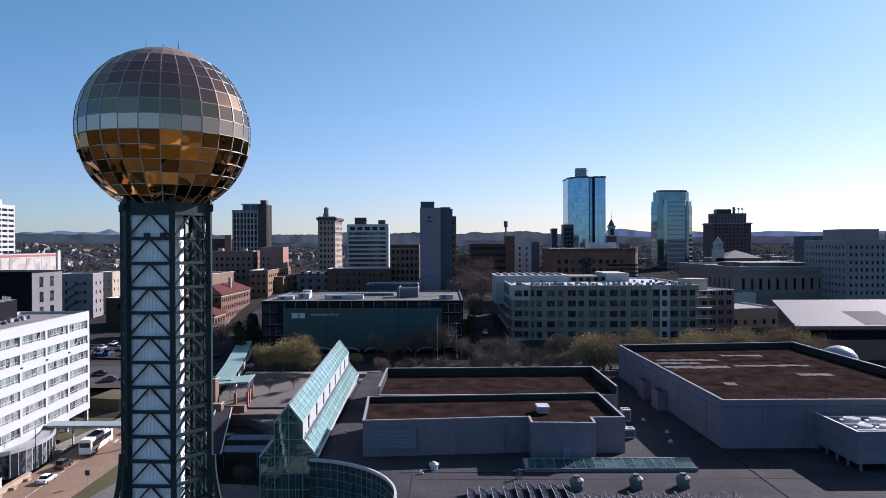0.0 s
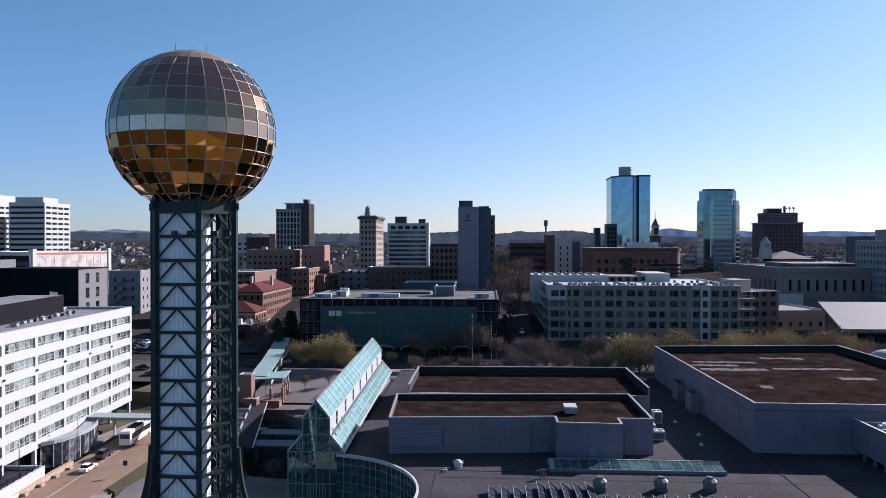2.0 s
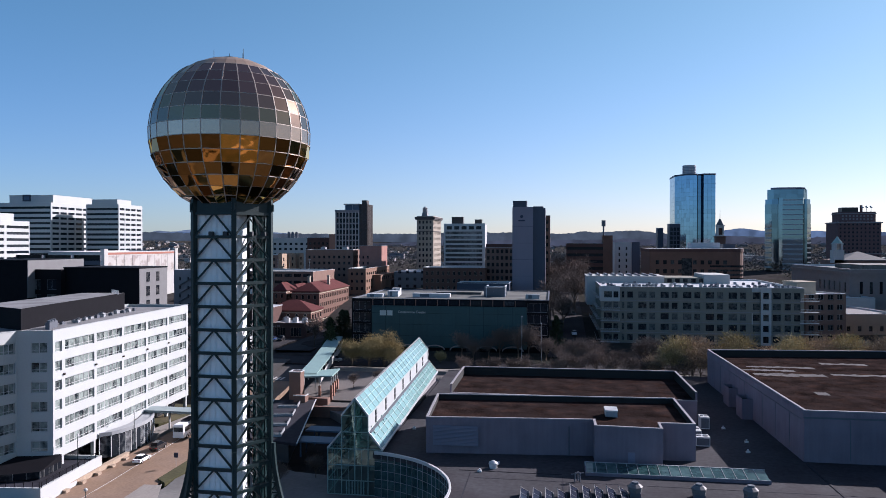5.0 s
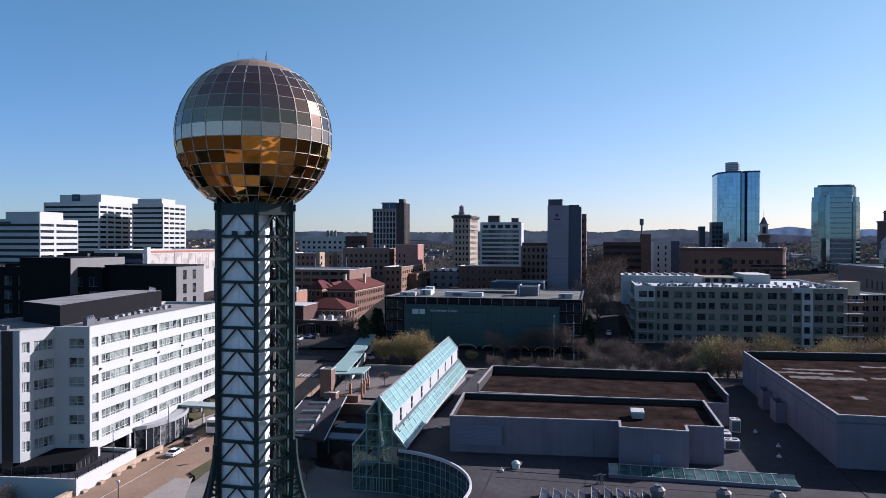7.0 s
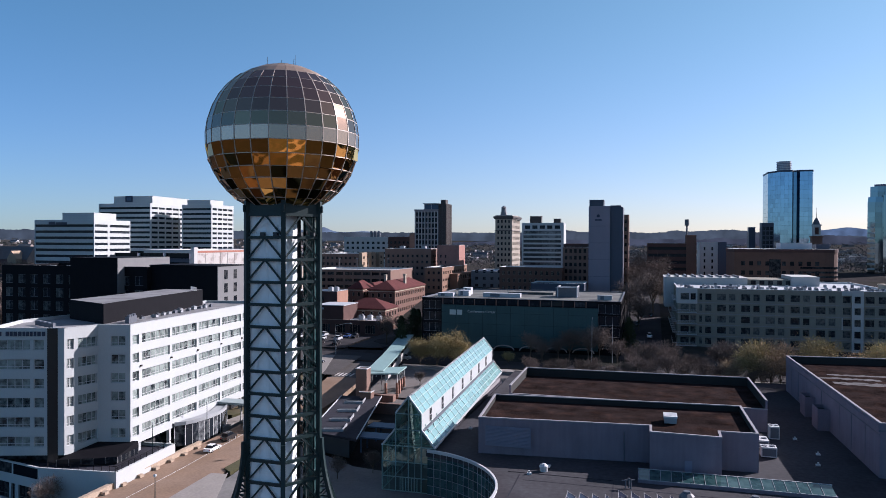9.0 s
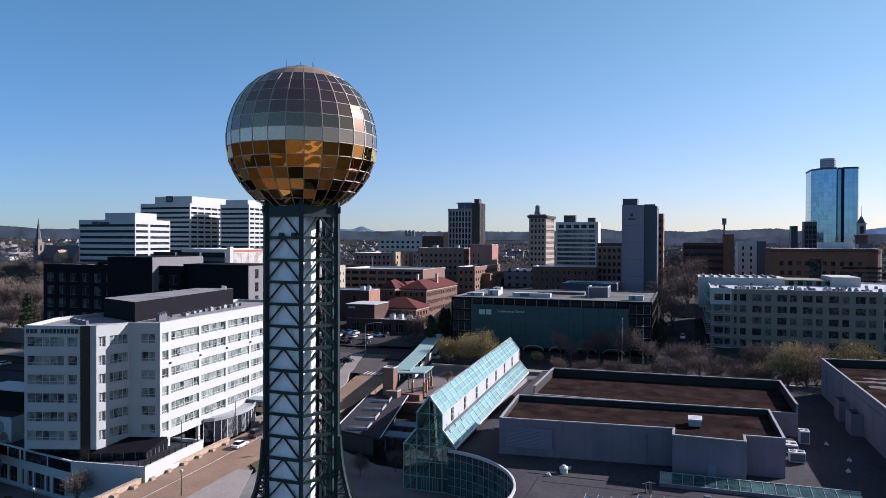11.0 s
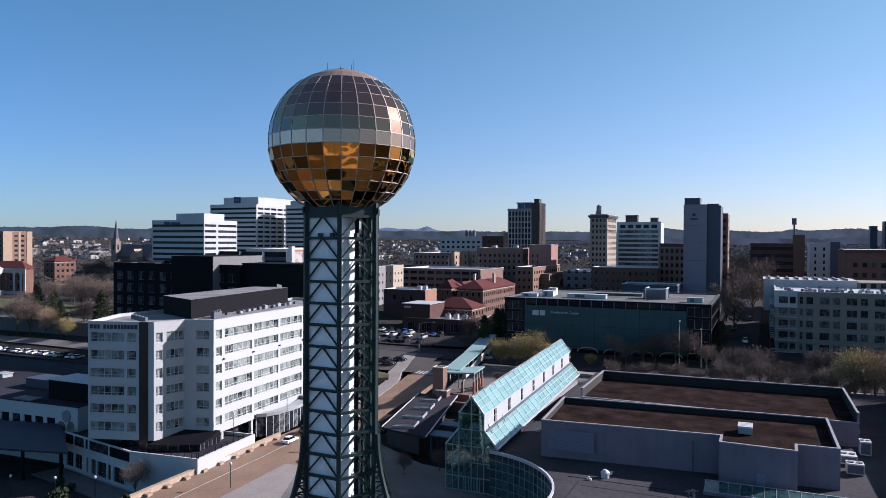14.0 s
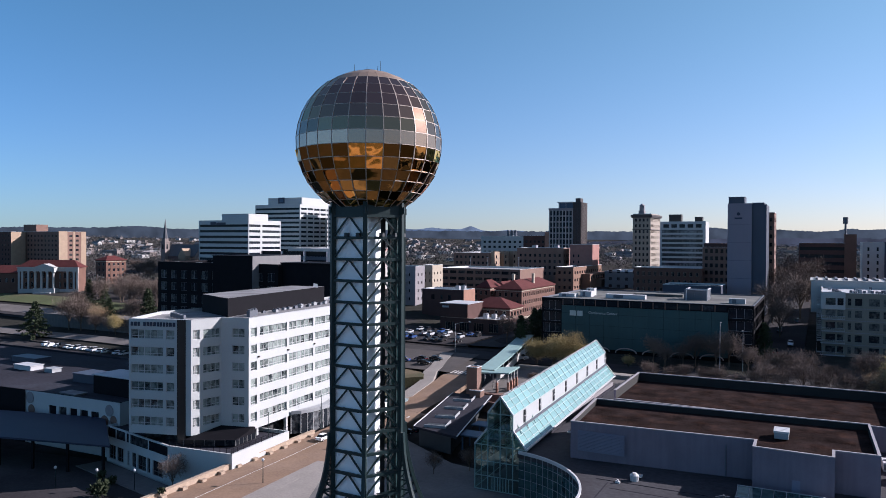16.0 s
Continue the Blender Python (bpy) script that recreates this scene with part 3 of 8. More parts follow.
# far mountain ridges, their blue haze painted in as a glow
def make_mountains():
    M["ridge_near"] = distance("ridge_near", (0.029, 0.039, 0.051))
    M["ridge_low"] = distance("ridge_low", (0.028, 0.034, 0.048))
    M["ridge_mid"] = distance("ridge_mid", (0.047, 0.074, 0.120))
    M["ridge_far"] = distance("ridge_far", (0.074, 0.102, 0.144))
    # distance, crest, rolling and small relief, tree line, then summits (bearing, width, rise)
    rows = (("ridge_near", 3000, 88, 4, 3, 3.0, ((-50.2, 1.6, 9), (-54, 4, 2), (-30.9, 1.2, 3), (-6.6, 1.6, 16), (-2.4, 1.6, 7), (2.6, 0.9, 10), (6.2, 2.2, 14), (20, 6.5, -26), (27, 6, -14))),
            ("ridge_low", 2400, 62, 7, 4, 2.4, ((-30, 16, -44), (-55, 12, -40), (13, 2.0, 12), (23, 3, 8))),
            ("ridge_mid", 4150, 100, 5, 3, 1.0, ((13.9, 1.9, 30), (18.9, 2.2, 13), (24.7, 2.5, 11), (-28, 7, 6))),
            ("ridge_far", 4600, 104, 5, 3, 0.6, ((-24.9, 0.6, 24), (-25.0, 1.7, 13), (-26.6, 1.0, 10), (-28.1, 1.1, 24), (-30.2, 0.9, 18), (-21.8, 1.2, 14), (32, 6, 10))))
    for seed, (nm, dist, lift, hills, small, leafy, summits) in enumerate(rows):
        s = Shape()
        n = 1400
        for i in range(n + 1):
            deg = -62 + 124 * i / n
            a = radians(deg)
            x, y = math.sin(a) * dist, math.cos(a) * dist
            h = lift + hills * noise.noise((a * 11, seed, 1)) + small * noise.noise((a * 45, seed, 2)) + leafy * noise.noise((a * 140, seed, 3)) + leafy * noise.noise((a * 390, seed, 5))
            h += sum(up * math.exp(-abs((deg - at) / wide) ** 1.6) for at, wide, up in summits)
            s.v += [(x, y, -40), (x * 1.01, y * 1.01, h), (x * 1.06, y * 1.06, -40)]
        for i in range(n):
            for j in (0, 1):
                q = i * 3 + j
                s.f.append((q, q + 3, q + 4, q + 1))
                s.m.append(0)
        solo("backdrop", s, nm, "wooded ridge on the horizon, blue haze painted as a glow", "mountains", kind="structure", smooth=True)


make_mountains()


def strip(name, pts, width, mat_name, label, category, thick=0.5, kind="structure"):
    """A road or path along centre points (x, y, z), with the thickness of its bed."""
    s = Shape()
    n = len(pts)
    for i, p in enumerate(pts):
        a, b = Vector(pts[max(0, i - 1)]), Vector(pts[min(n - 1, i + 1)])
        side = (b - a).cross(Vector((0, 0, 1))).normalized() * width / 2
        p = Vector(p)
        s.v += [tuple(p - side), tuple(p + side), tuple(p + side - Vector((0, 0, thick))), tuple(p - side - Vector((0, 0, thick)))]
    for i in range(n - 1):
        for j in range(4):
            a, b = i * 4 + j, i * 4 + (j + 1) % 4
            s.f.append((a, b, b + 4, a + 4))
            s.m.append(0)
    return solo(name, s, mat_name, label, category, kind=kind)


# street deck beside the hotel, its walls and the plaza
strip("road", [(-70, 40, -1.0), (-73.5, 95, -0.6), (-75.5, 130, -0.6), (-76.2, 160, -0.2), (-75.2, 172, 0.5)], 16, "brick_road", "tan brick-coloured street on a raised deck", "road", 6)
strip("road", [(-75.2, 172, 0.5), (-74.4, 185, 1.8), (-74.6, 200, 3.2), (-75.4, 208, 4.0)], 11, "brick_road", "tan brick-coloured street rising to the avenue", "road", 6)
strip("road", [(-75.4, 208, 4.0), (-76, 214, 4.6), (-78, 230, 6.2)], 11, "asphalt_worn", "worn grey asphalt street beyond the crossing", "road", 6)
strip("pavement", [(-90, 150, -0.2), (-86, 168, 0.5), (-80.6, 184, 1.9), (-82.0, 198, 3.3), (-85, 206, 4.65), (-86, 212, 5.2), (-88, 219, 6.0), (-90.5, 229, 7.1)], 4.2, "pavement", "pale curved concrete pavement at the street corner", "pavement", 4)
strip("pavement", [(-64.5, 40, -0.8), (-66.2, 95, -0.42), (-68, 128, -0.42)], 3.2, "pavement", "light concrete pavement beside the street", "pavement", 6)
solo("plaza_floor", Shape().prism([(-63, 20), (-20, 20), (-20, 136), (-44, 140), (-60, 150), (-69, 158), (-65, 128)], -6.2, -0.5), "plaza", "grey concrete plaza round the tower", "plaza", kind="structure")
solo("plaza_path", Shape().prism([(-64.6, 60), (-46, 60), (-46, 92), (-57, 108), (-66.5, 129)], -0.5, -0.44), "pavement", "pale concrete forecourt", "pavement", kind="structure")
# out of view: lawn and tan paths added only for the ball's reflections
solo("park_lawn", Shape().prism([(-84, -140), (140, -140), (140, 60), (-20, 60), (-20, 20), (-63, 20), (-66, 40), (-84, 40)], -6.4, -5.6), "grass", "unseen lawn behind the camera, added for the ball to mirror", "lawn", kind="structure")
for x0, y0, x1, y1, w in ((-80, -30, 130, 10, 9), (-20, -130, -42, 20, 8), (40, -130, 20, 55, 7), (-80, -90, 130, -70, 10)):
    strip("park_path", [(x0, y0, -5.5), (x1, y1, -5.5)], w, "tan_concrete", "unseen tan path, added for the ball to mirror", "path", 0.4)
strip("road", [(-400, 232, 9.8), (-250, 232, 8.0), (-150, 236, 6.6), (-84, 238, 6.4), (0, 236, 6.2), (100, 238, 6.4), (230, 244, 7.2), (420, 252, 8.2)], 22, "asphalt", "dark asphalt avenue in front of the downtown blocks", "road", 1.2)
strip("road", [(13, 246, 7.4), (14, 330, 13.0), (15, 460, 20.9), (16, 600, 24.4)], 14, "asphalt", "shaded asphalt side street", "road", 0.8)
strip("road", [(-84, 246, 7.6), (-86, 290, 7.3), (-88, 330, 7.7), (-89, 358, 11.6), (-90, 385, 15.7), (-92, 440, 19.9), (-96, 560, 23.4)], 13, "asphalt", "asphalt street between brick buildings", "road", 0.8)
strip("pavement", [(-62, 223.2, 6.1), (-30, 222.8, 6.1), (60, 223.5, 6.2), (110, 226, 6.4)], 4, "pavement", "light concrete footpath along the avenue", "pavement", 3.0)


# ---- tower with the gold glass ball ----
TX, TY, BALL_Z, BALL_R = -38.9, 100.4, 61.35, 11.3
HEX_R, LEG_ANGLE = 6.0, math.atan2(-0.883, 0.47)


def make_tower():
    t = thing("observation_tower", "dark green steel lattice tower with a gold mirrored glass ball", "tower", pose(TX, TY, 0))
    top = 49.9
    corner = [Vector((HEX_R * math.cos(LEG_ANGLE + k * math.pi / 3), HEX_R * math.sin(LEG_ANGLE + k * math.pi / 3), 0)) for k in range(6)]
    for k, c in enumerate(corner):
        part("leg", Shape().box(-0.33, 0.33, -0.33, 0.33, -0.5, top + 2.2), "steel_green", t, m=pose(c.x, c.y, 0, 0, 0, math.degrees(LEG_ANGLE) + k * 60))
        # outer strut that leaves the leg and flares to the foot
        s = Shape()
        out = c.normalized()
        pts = []
        for i in range(13):
            z = 16.8 - 17.3 * i / 12
            pts.append(c + out * (0.45 + 5.6 * ((16.8 - z) / 17.3) ** 1.9) + Vector((0, 0, z)))
        s.sweep(pts, 0.55, 0.55, out.cross(Vector((0, 0, 1))))
        part("strut", s, "steel_green", t)
        s = Shape()
        for i in range(1, 12):
            s.bar(pts[i], Vector((c.x, c.y, pts[i].z)), 0.22)
            s.bar(pts[i], Vector((c.x, c.y, pts[i + 1].z)), 0.18)
        part("strut_bracing", s, "steel_green", t)
        # slim twin upright inside each leg
        q = c * 0.86
        part("rod", Shape().box(-0.11, 0.11, -0.11, 0.11, 0, top), "steel_green", t, m=pose(q.x, q.y, 0))
    rings = [46.6 - 3.25 * k for k in range(15)]
    for k in range(6):
        a, b = corner[k], corner[(k + 1) % 6]
        for z in [top] + rings:
            s = Shape().bar(a + Vector((0, 0, z)), b + Vector((0, 0, z)), 0.36, 0.42)
            part("beam", s, "steel_green", t)
        mid = (a + b) / 2
        for i, z in enumerate(rings):
            up = Vector((0, 0, z + 3.25 if i else top))
            for e in (a, b):
                part("brace", Shape().bar(e + Vector((0, 0, z)), mid + up, 0.22), "steel_green", t)
    # white clad lift shaft behind one face, and the open stair beside it
    a, b = corner[5], corner[0]
    along, inward = (b - a).normalized(), -((a + b) / 2).normalized()
    base = a + along * 0.25 + inward * 0.45
    yaw = math.degrees(math.atan2(along.y, along.x))
    shaft = Shape()
    n = 30
    shaft.box(0, 5.5, 0.06, 4.0, 0, top + 0.2)
    lift = part("lift_shaft", shaft, "shaft_white", t, "white ribbed metal cladding", m=pose(base.x, base.y, 0, 0, 0, yaw))
    sheet = Shape().box(0, 5.5 / n * 0.86, 0, 0.12, 0, top + 0.2).mesh("cladding_sheet", "shaft_white")
    for i in range(n):
        part("cladding_sheet", sheet, (), lift, m=pose(5.5 * i / n, -0.06, 0))
    part("core", Shape().box(0.6, 4.9, 4.05, 6.2, 0, top), "shaft_dark", t, "dark inner core", m=pose(base.x, base.y, 0, 0, 0, yaw))
    c, d = corner[0], corner[1]
    al, inn = (d - c).normalized(), -((c + d) / 2).normalized()
    for i, z in enumerate(rings):
        s = Shape()
        p0, p1 = c + al * 3.6 + inn * 0.6, c + al * 5.6 + inn * 0.6
        lo, hi = (p0, p1) if i % 2 else (p1, p0)
        s.bar(lo + Vector((0, 0, z)), hi + Vector((0, 0, z + 3.2)), 0.3, 0.14)
        s.bar(lo + inn * 0.5 + Vector((0, 0, z + 1.0)), hi + inn * 0.5 + Vector((0, 0, z + 4.2)), 0.07)
        s.bar(lo - inn * 0.5 + Vector((0, 0, z + 1.0)), hi - inn * 0.5 + Vector((0, 0, z + 4.2)), 0.07)
        s.bar(hi + Vector((0, 0, z + 3.2)), hi + inn * 0.8 + Vector((0, 0, z + 3.2)), 1.1, 0.14)
        s.bar(c + al * 2.4 + inn * 0.5 + Vector((0, 0, z + 0.1)), d - al * 0.4 + inn * 0.5 + Vector((0, 0, z + 0.1)), 0.7, 0.12)
        part("stair_flight", s, "steel_green", t)
    q = Vector((3.5, 1.8, 0))
    part("stair_tube", Shape().tube((q.x, q.y, 0), (q.x, q.y, top), 1.0, 1.0, 14, caps=False), "teal_glass", t, "dark green glazed stair tube", smooth=True)
    # collar under the ball
    ring = [(c.x * 0.99, c.y * 0.99) for c in corner]
    part("collar", Shape().prism(ring, top, top + 2.4), "steel_green", t)
    s = Shape()
    for k in range(6):
        q = corner[k] * 1.08
        s.box(q.x - 0.12, q.x + 0.12, q.y - 0.12, q.y + 0.12, top + 0.4, top + 1.4)
    part("floodlight", s, "steel_green", t)
    for i, z in enumerate([rings[0]]):
        for k in range(6):
            p = corner[k] * 0.55 + corner[(k + 1) % 6] * 0.45
            part("floodlight", Shape().box(-0.3, 0.3, -0.3, 0.3, 0, 0.55), "shaft_dark", t, m=pose(p.x * 1.02, p.y * 1.02, z + 0.2))
            p = corner[k] * 0.2 + corner[(k + 1) % 6] * 0.8
            part("floodlight", Shape().box(-0.3, 0.3, -0.3, 0.3, 0, 0.55), "shaft_dark", t, m=pose(p.x * 1.02, p.y * 1.02, z + 0.2))

    # the ball
    def on(lat, lon, r=BALL_R):
        return Vector((r * math.cos(lat) * math.cos(lon), r * math.cos(lat) * math.sin(lon), r * math.sin(lat)))

    N = 28
    step = 2 * math.pi / N
    lats = [radians(a) for a in (-62, -53, -43.8, -34.6, -25.4, -16.2, -6.6, 3.2, 13, 23, 33, 43, 52.8)]
    core = Shape()
    fine = [radians(-62 + 5.75 * i) for i in range(21)]
    k = len(fine)
    for i, la in enumerate(fine):
        for j in range(N * 2):
            core.v.append(tuple(on(la, j * step / 2, BALL_R - 0.28)))
    for i in range(k - 1):
        for j in range(N * 2):
            q = (j + 1) % (N * 2)
            core.f.append((i * N * 2 + j, i * N * 2 + q, (i + 1) * N * 2 + q, (i + 1) * N * 2 + j))
            core.m.append(0)
    core.f.append(tuple(reversed(range(N * 2))))
    core.m.append(0)
    core.f.append(tuple((k - 1) * N * 2 + j for j in range(N * 2)))
    core.m.append(0)
    ball = part("ball", core, "ball_core", t, "gold mirrored glass ball with a brown metal grid", m=pose(0, 0, BALL_Z))
    off = LEG_ANGLE - 0.065
    for i in range(len(lats) - 1):
        la, lb = lats[i], lats[i + 1]
        mid = (la + lb) / 2
        p = [on(la, -step / 2), on(la, step / 2), on(lb, step / 2), on(lb, -step / 2)]
        cen = sum(p, Vector()) / 4
        turn = Matrix.Rotation(-(math.pi / 2 - mid), 4, "Y")
        loc = [turn @ (v - cen) for v in p]
        loc = [Vector((v.x * 0.972, v.y * 0.972, 0)) for v in loc]
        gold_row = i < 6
        s = Shape()
        up, down = [v + Vector((0, 0, 0.05)) for v in loc], [v - Vector((0, 0, 0.04)) for v in loc]
        s.quad(up)
        for q in range(4):
            r = (q + 1) % 4
            s.quad([down[q], down[r], up[r], up[q]])
        # rows above the gold take reflected sky painted into the glass tint
        me = s.mesh("pane", "gold" if gold_row else "gold_horizon_tint" if i == 6 else "gold_sky_tint")
        for j in range(N):
            rot = Matrix.Rotation(j * step + off, 4, "Z")
            jig = Matrix.Rotation(random.gauss(0, 0.07 if gold_row else 0.004), 4, "X") @ Matrix.Rotation(random.gauss(0, 0.07 if gold_row else 0.004), 4, "Y")
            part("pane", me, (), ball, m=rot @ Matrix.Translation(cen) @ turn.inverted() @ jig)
    s = Shape()
    s.sweep([on(a, 0, BALL_R + 0.02) for a in lats], 0.13, 0.16, (0, 1, 0))
    rib = s.mesh("rib", "ball_frame")
    for j in range(N):
        part("rib", rib, (), ball, m=Matrix.Rotation((j + 0.5) * step + off, 4, "Z"))
    for la in lats:
        s = Shape()
        s.sweep([on(la, (j - 0.5) * step + off, BALL_R) for j in range(N)], 0.12, 0.11, None, True)
        part("hoop", s, "ball_frame", ball)
    # cap of tapered metal sheets
    for j in range(N):
        s = Shape()
        rows = [radians(53), radians(62), radians(72), radians(82)]
        for a, b in zip(rows, rows[1:]):
            s.quad([on(a, (j - 0.49) * step + off, BALL_R + 0.01), on(a, (j + 0.49) * step + off, BALL_R + 0.01), on(b, (j + 0.49) * step + off, BALL_R + 0.01), on(b, (j - 0.49) * step + off, BALL_R + 0.01)])
        part("cap_sheet", s, "ball_cap", ball)
    part("cap", Shape().tube((0, 0, BALL_R - 0.35), (0, 0, BALL_R + 0.02), 1.8, 1.5, 20), "ball_cap", ball)
    for dx, dy, h in ((-2.2, -1.0, 1.5), (0.3, -1.2, 0.8), (1.6, 0.6, 1.9), (2.4, -1.4, 0.7)):
        part("antenna", Shape().tube((dx, dy, BALL_R - 0.6), (dx, dy, BALL_R + h - 0.3), 0.05, 0.03, 6), "steel_green", ball)


make_tower()


# ---- convention hall: roofs ----
ROOF = 7.5
arc = [(-27.5 + 19.5 * math.cos(radians(a)), 109 + 19.5 * math.sin(radians(a))) for a in range(-35, 84, 4)]


def make_hall():
    h = thing("convention_hall", "large convention hall with dark flat roofs and pale walls", "convention hall", pose(0, 0, 0))
    outline = [(-20, 60), (130, 60), (130, 216), (-23.4, 216), (-23.4, 131), (-24.8, 128.6)] + [p for p in reversed(arc)]
    part("main_roof", Shape().prism(outline, ROOF - 1.0, ROOF), "membrane", h, "grey membrane roof with darker patches")
    back = [(-19.5, 62), (129, 62), (129, 215), (-23, 215), (-23, 131)] + [(-27.5 + 20.6 * math.cos(radians(a)), 109 + 20.6 * math.sin(radians(a))) for a in range(80, -36, -6)]
    part("lower_wall", Shape().prism(back, -6, ROOF - 1.0), "hall_wall", h)

    # curved curtain wall round the court
    frame_s = Shape()
    zs = [-0.4, 1.2, 2.8, 4.4, 6.0, 7.4]
    cen = Vector((-27.5, 109, 0))
    panel = {}
    for i in range(len(arc) - 1):
        a, b = Vector((*arc[i], 0)), Vector((*arc[i + 1], 0))
        frame_s.bar(a + Vector((0, 0, -0.4)), a + Vector((0, 0, 7.6)), 0.09)
        for z in zs:
            frame_s.bar(a + Vector((0, 0, z)), b + Vector((0, 0, z)), 0.07)
        for z0, z1 in zip(zs, zs[1:]):
            w = (b - a).length
            yaw = math.degrees(math.atan2(b.y - a.y, b.x - a.x))
            key = round(z1 - z0, 2)
            if key not in panel:
                panel[key] = Shape().quad([(0, 0, 0), (w, 0, 0), (w, 0, key), (0, 0, key)]).mesh("pane", "teal_glass")
            part("pane", panel[key], (), h, m=pose(a.x, a.y, z0, 0, 0, yaw) @ pose(0, -0.08, 0))
    part("curtain_wall_frame", frame_s, "equipment", h, "pale metal grid of the curved glass wall")
    cope = Shape()
    for i in range(len(arc) - 1):
        a, b = Vector((*arc[i], 0)), Vector((*arc[i + 1], 0))
        na, nb = (a - cen).normalized(), (b - cen).normalized()
        q = [a - na * 0.15, b - nb * 0.15, b + nb * 0.2, a + na * 0.2]
        cope.quad([v + Vector((0, 0, 7.85)) for v in q])
        cope.quad([q[0] + Vector((0, 0, 7.3)), q[1] + Vector((0, 0, 7.3)), q[1] + Vector((0, 0, 7.85)), q[0] + Vector((0, 0, 7.85))])
        cope.quad([q[2] + Vector((0, 0, 7.3)), q[3] + Vector((0, 0, 7.3)), q[3] + Vector((0, 0, 7.85)), q[2] + Vector((0, 0, 7.85))])
    part("coping", cope, "coping", h, "white metal edge strip")

    def raised(name, outline, z, deck, mats=("hall_wall", "gravel_brown", "hall_coping"), t=0.35, low=None):
        """A raised roof box: walls with thickness, deck inside, coping on top; one side may stop just above the deck."""
        n = len(outline)
        walls = Shape()
        cp = Shape()
        cx, cy = sum(p[0] for p in outline) / n, sum(p[1] for p in outline) / n
        inner = []
        for i in range(n):
            p0, p1, p2 = (Vector((*outline[k % n], 0)) for k in (i - 1, i, i + 1))
            e1, e2 = (p1 - p0).normalized(), (p2 - p1).normalized()
            n1, n2 = Vector((-e1.y, e1.x, 0)), Vector((-e2.y, e2.x, 0))
            k = t / max(0.3, 1 + n1.dot(n2))
            inner.append(p1 + (n1 + n2) * k)
        for i in range(n):
            j = (i + 1) % n
            a, b = Vector((*outline[i], 0)), Vector((*outline[j], 0))
            c, d = inner[j], inner[i]
            top = deck + 0.2 if i == low else z
            lo, hi = Vector((0, 0, ROOF - 0.3)), Vector((0, 0, top))
            if i == low:
                full = Vector((0, 0, z))
                walls.quad([a + hi, d + hi, d + full, a + full]).quad([c + hi, b + hi, b + full, c + full])
            walls.quad([a + lo, b + lo, b + hi, a + hi])
            walls.quad([c + lo, d + lo, d + hi, c + hi], 1)
            o = 0.06
            ea = (a - d).normalized() * o
            eb = (b - c).normalized() * o
            up, dn = Vector((0, 0, top + 0.12)), Vector((0, 0, top - 0.06))
            cp.quad([a + ea + up, b + eb + up, c - eb + up, d - ea + up])
            cp.quad([a + ea + dn, b + eb + dn, b + eb + up, a + ea + up])
            cp.quad([c - eb + dn, d - ea + dn, d - ea + up, c - eb + up])
        w = part(name, walls, (mats[0], "rubber"), h, "pale grey concrete roof block")
        part("roof_deck", Shape().prism([(p.x, p.y) for p in inner], deck - 0.3, deck), mats[1], w, "rust-brown gravel roof")
        part("coping", cp, mats[2], w, "pale metal edge strip")
        return w

    raised("roof_block", [(-15.2, 130.0), (14.9, 132.6), (14.9, 128.3), (26.3, 127.8), (26.4, 131.8), (32.5, 132.0), (32.3, 153.5), (-16.4, 150.6)], 14.0, 12.9)
    raised("roof_block", [(-15.2, 161.0), (38.2, 160.5), (38.0, 186.6), (-15.2, 185.4)], 13.9, 11.9, low=0)
    big = raised("roof_block", [(51.2, 134.6), (103, 134.6), (102.5, 212.5), (49.9, 207.5)], 16.5, 14.7)
    # horizontal bands, pilaster joints and doors on the pale walls
    s = Shape()
    s.box(51.0, 103, 134.52, 134.62, 15.5, 16.4).box(51.0, 74, 134.5, 134.6, 15.15, 15.45, 1).box(77, 103, 134.5, 134.6, 15.15, 15.45, 1)
    for x in (58.7, 66.5, 75):
        s.box(x, x + 0.12, 134.55, 134.62, 8, 15.0, 1)
    for y in (142, 150, 158, 171.5, 184.5, 193, 201):
        x = 51.2 - 1.3 * (y - 134.6) / 72.9
        s.box(x - 0.06, x + 0.1, y, y + 0.12, 8, 14.6, 1)
    s.bar((51.16, 134.6, 14.65), (49.88, 207.4, 14.65), 0.12, 0.1, 1)
    s.bar((51.14, 134.6, 15.55), (49.86, 207.4, 15.55), 0.16, 0.9)
    part("wall_band", s, ("hall_wall", "equipment_dark"), big)
    for y in (165, 177):
        part("lean_to", Shape().box(48.4, 50.7, y, y + 5.2, ROOF, 11.2).box(48.4, 48.6, y, y + 5.2, 11.2, 11.9).box(48.6, 50.7, y, y + 0.2, 11.2, 11.9).box(48.6, 50.7, y + 5.0, y + 5.2, 11.2, 11.9).box(48.6, 50.7, y + 0.2, y + 5.0, 11.2, 11.22, 1), ("hall_wall", "rubber"), big)
    s = Shape().box(68.3, 110, 120.6, 134.4, 8.8, 13.5).box(68.3, 110, 120.6, 120.85, 13.5, 14.2).box(68.3, 68.55, 120.85, 134.4, 13.5, 14.2)
    annex = part("plant_platform", s, "hall_wall", h, "pale raised platform on short legs")
    part("platform_edge", Shape().box(68.24, 110, 120.54, 120.9, 14.2, 14.3).box(68.24, 68.6, 120.9, 134.4, 14.2, 14.3), "coping", annex, "white metal edge")
    leg = Shape().box(0, 0.4, 0, 0.4, ROOF, 8.8).mesh("platform_leg", "hall_wall")
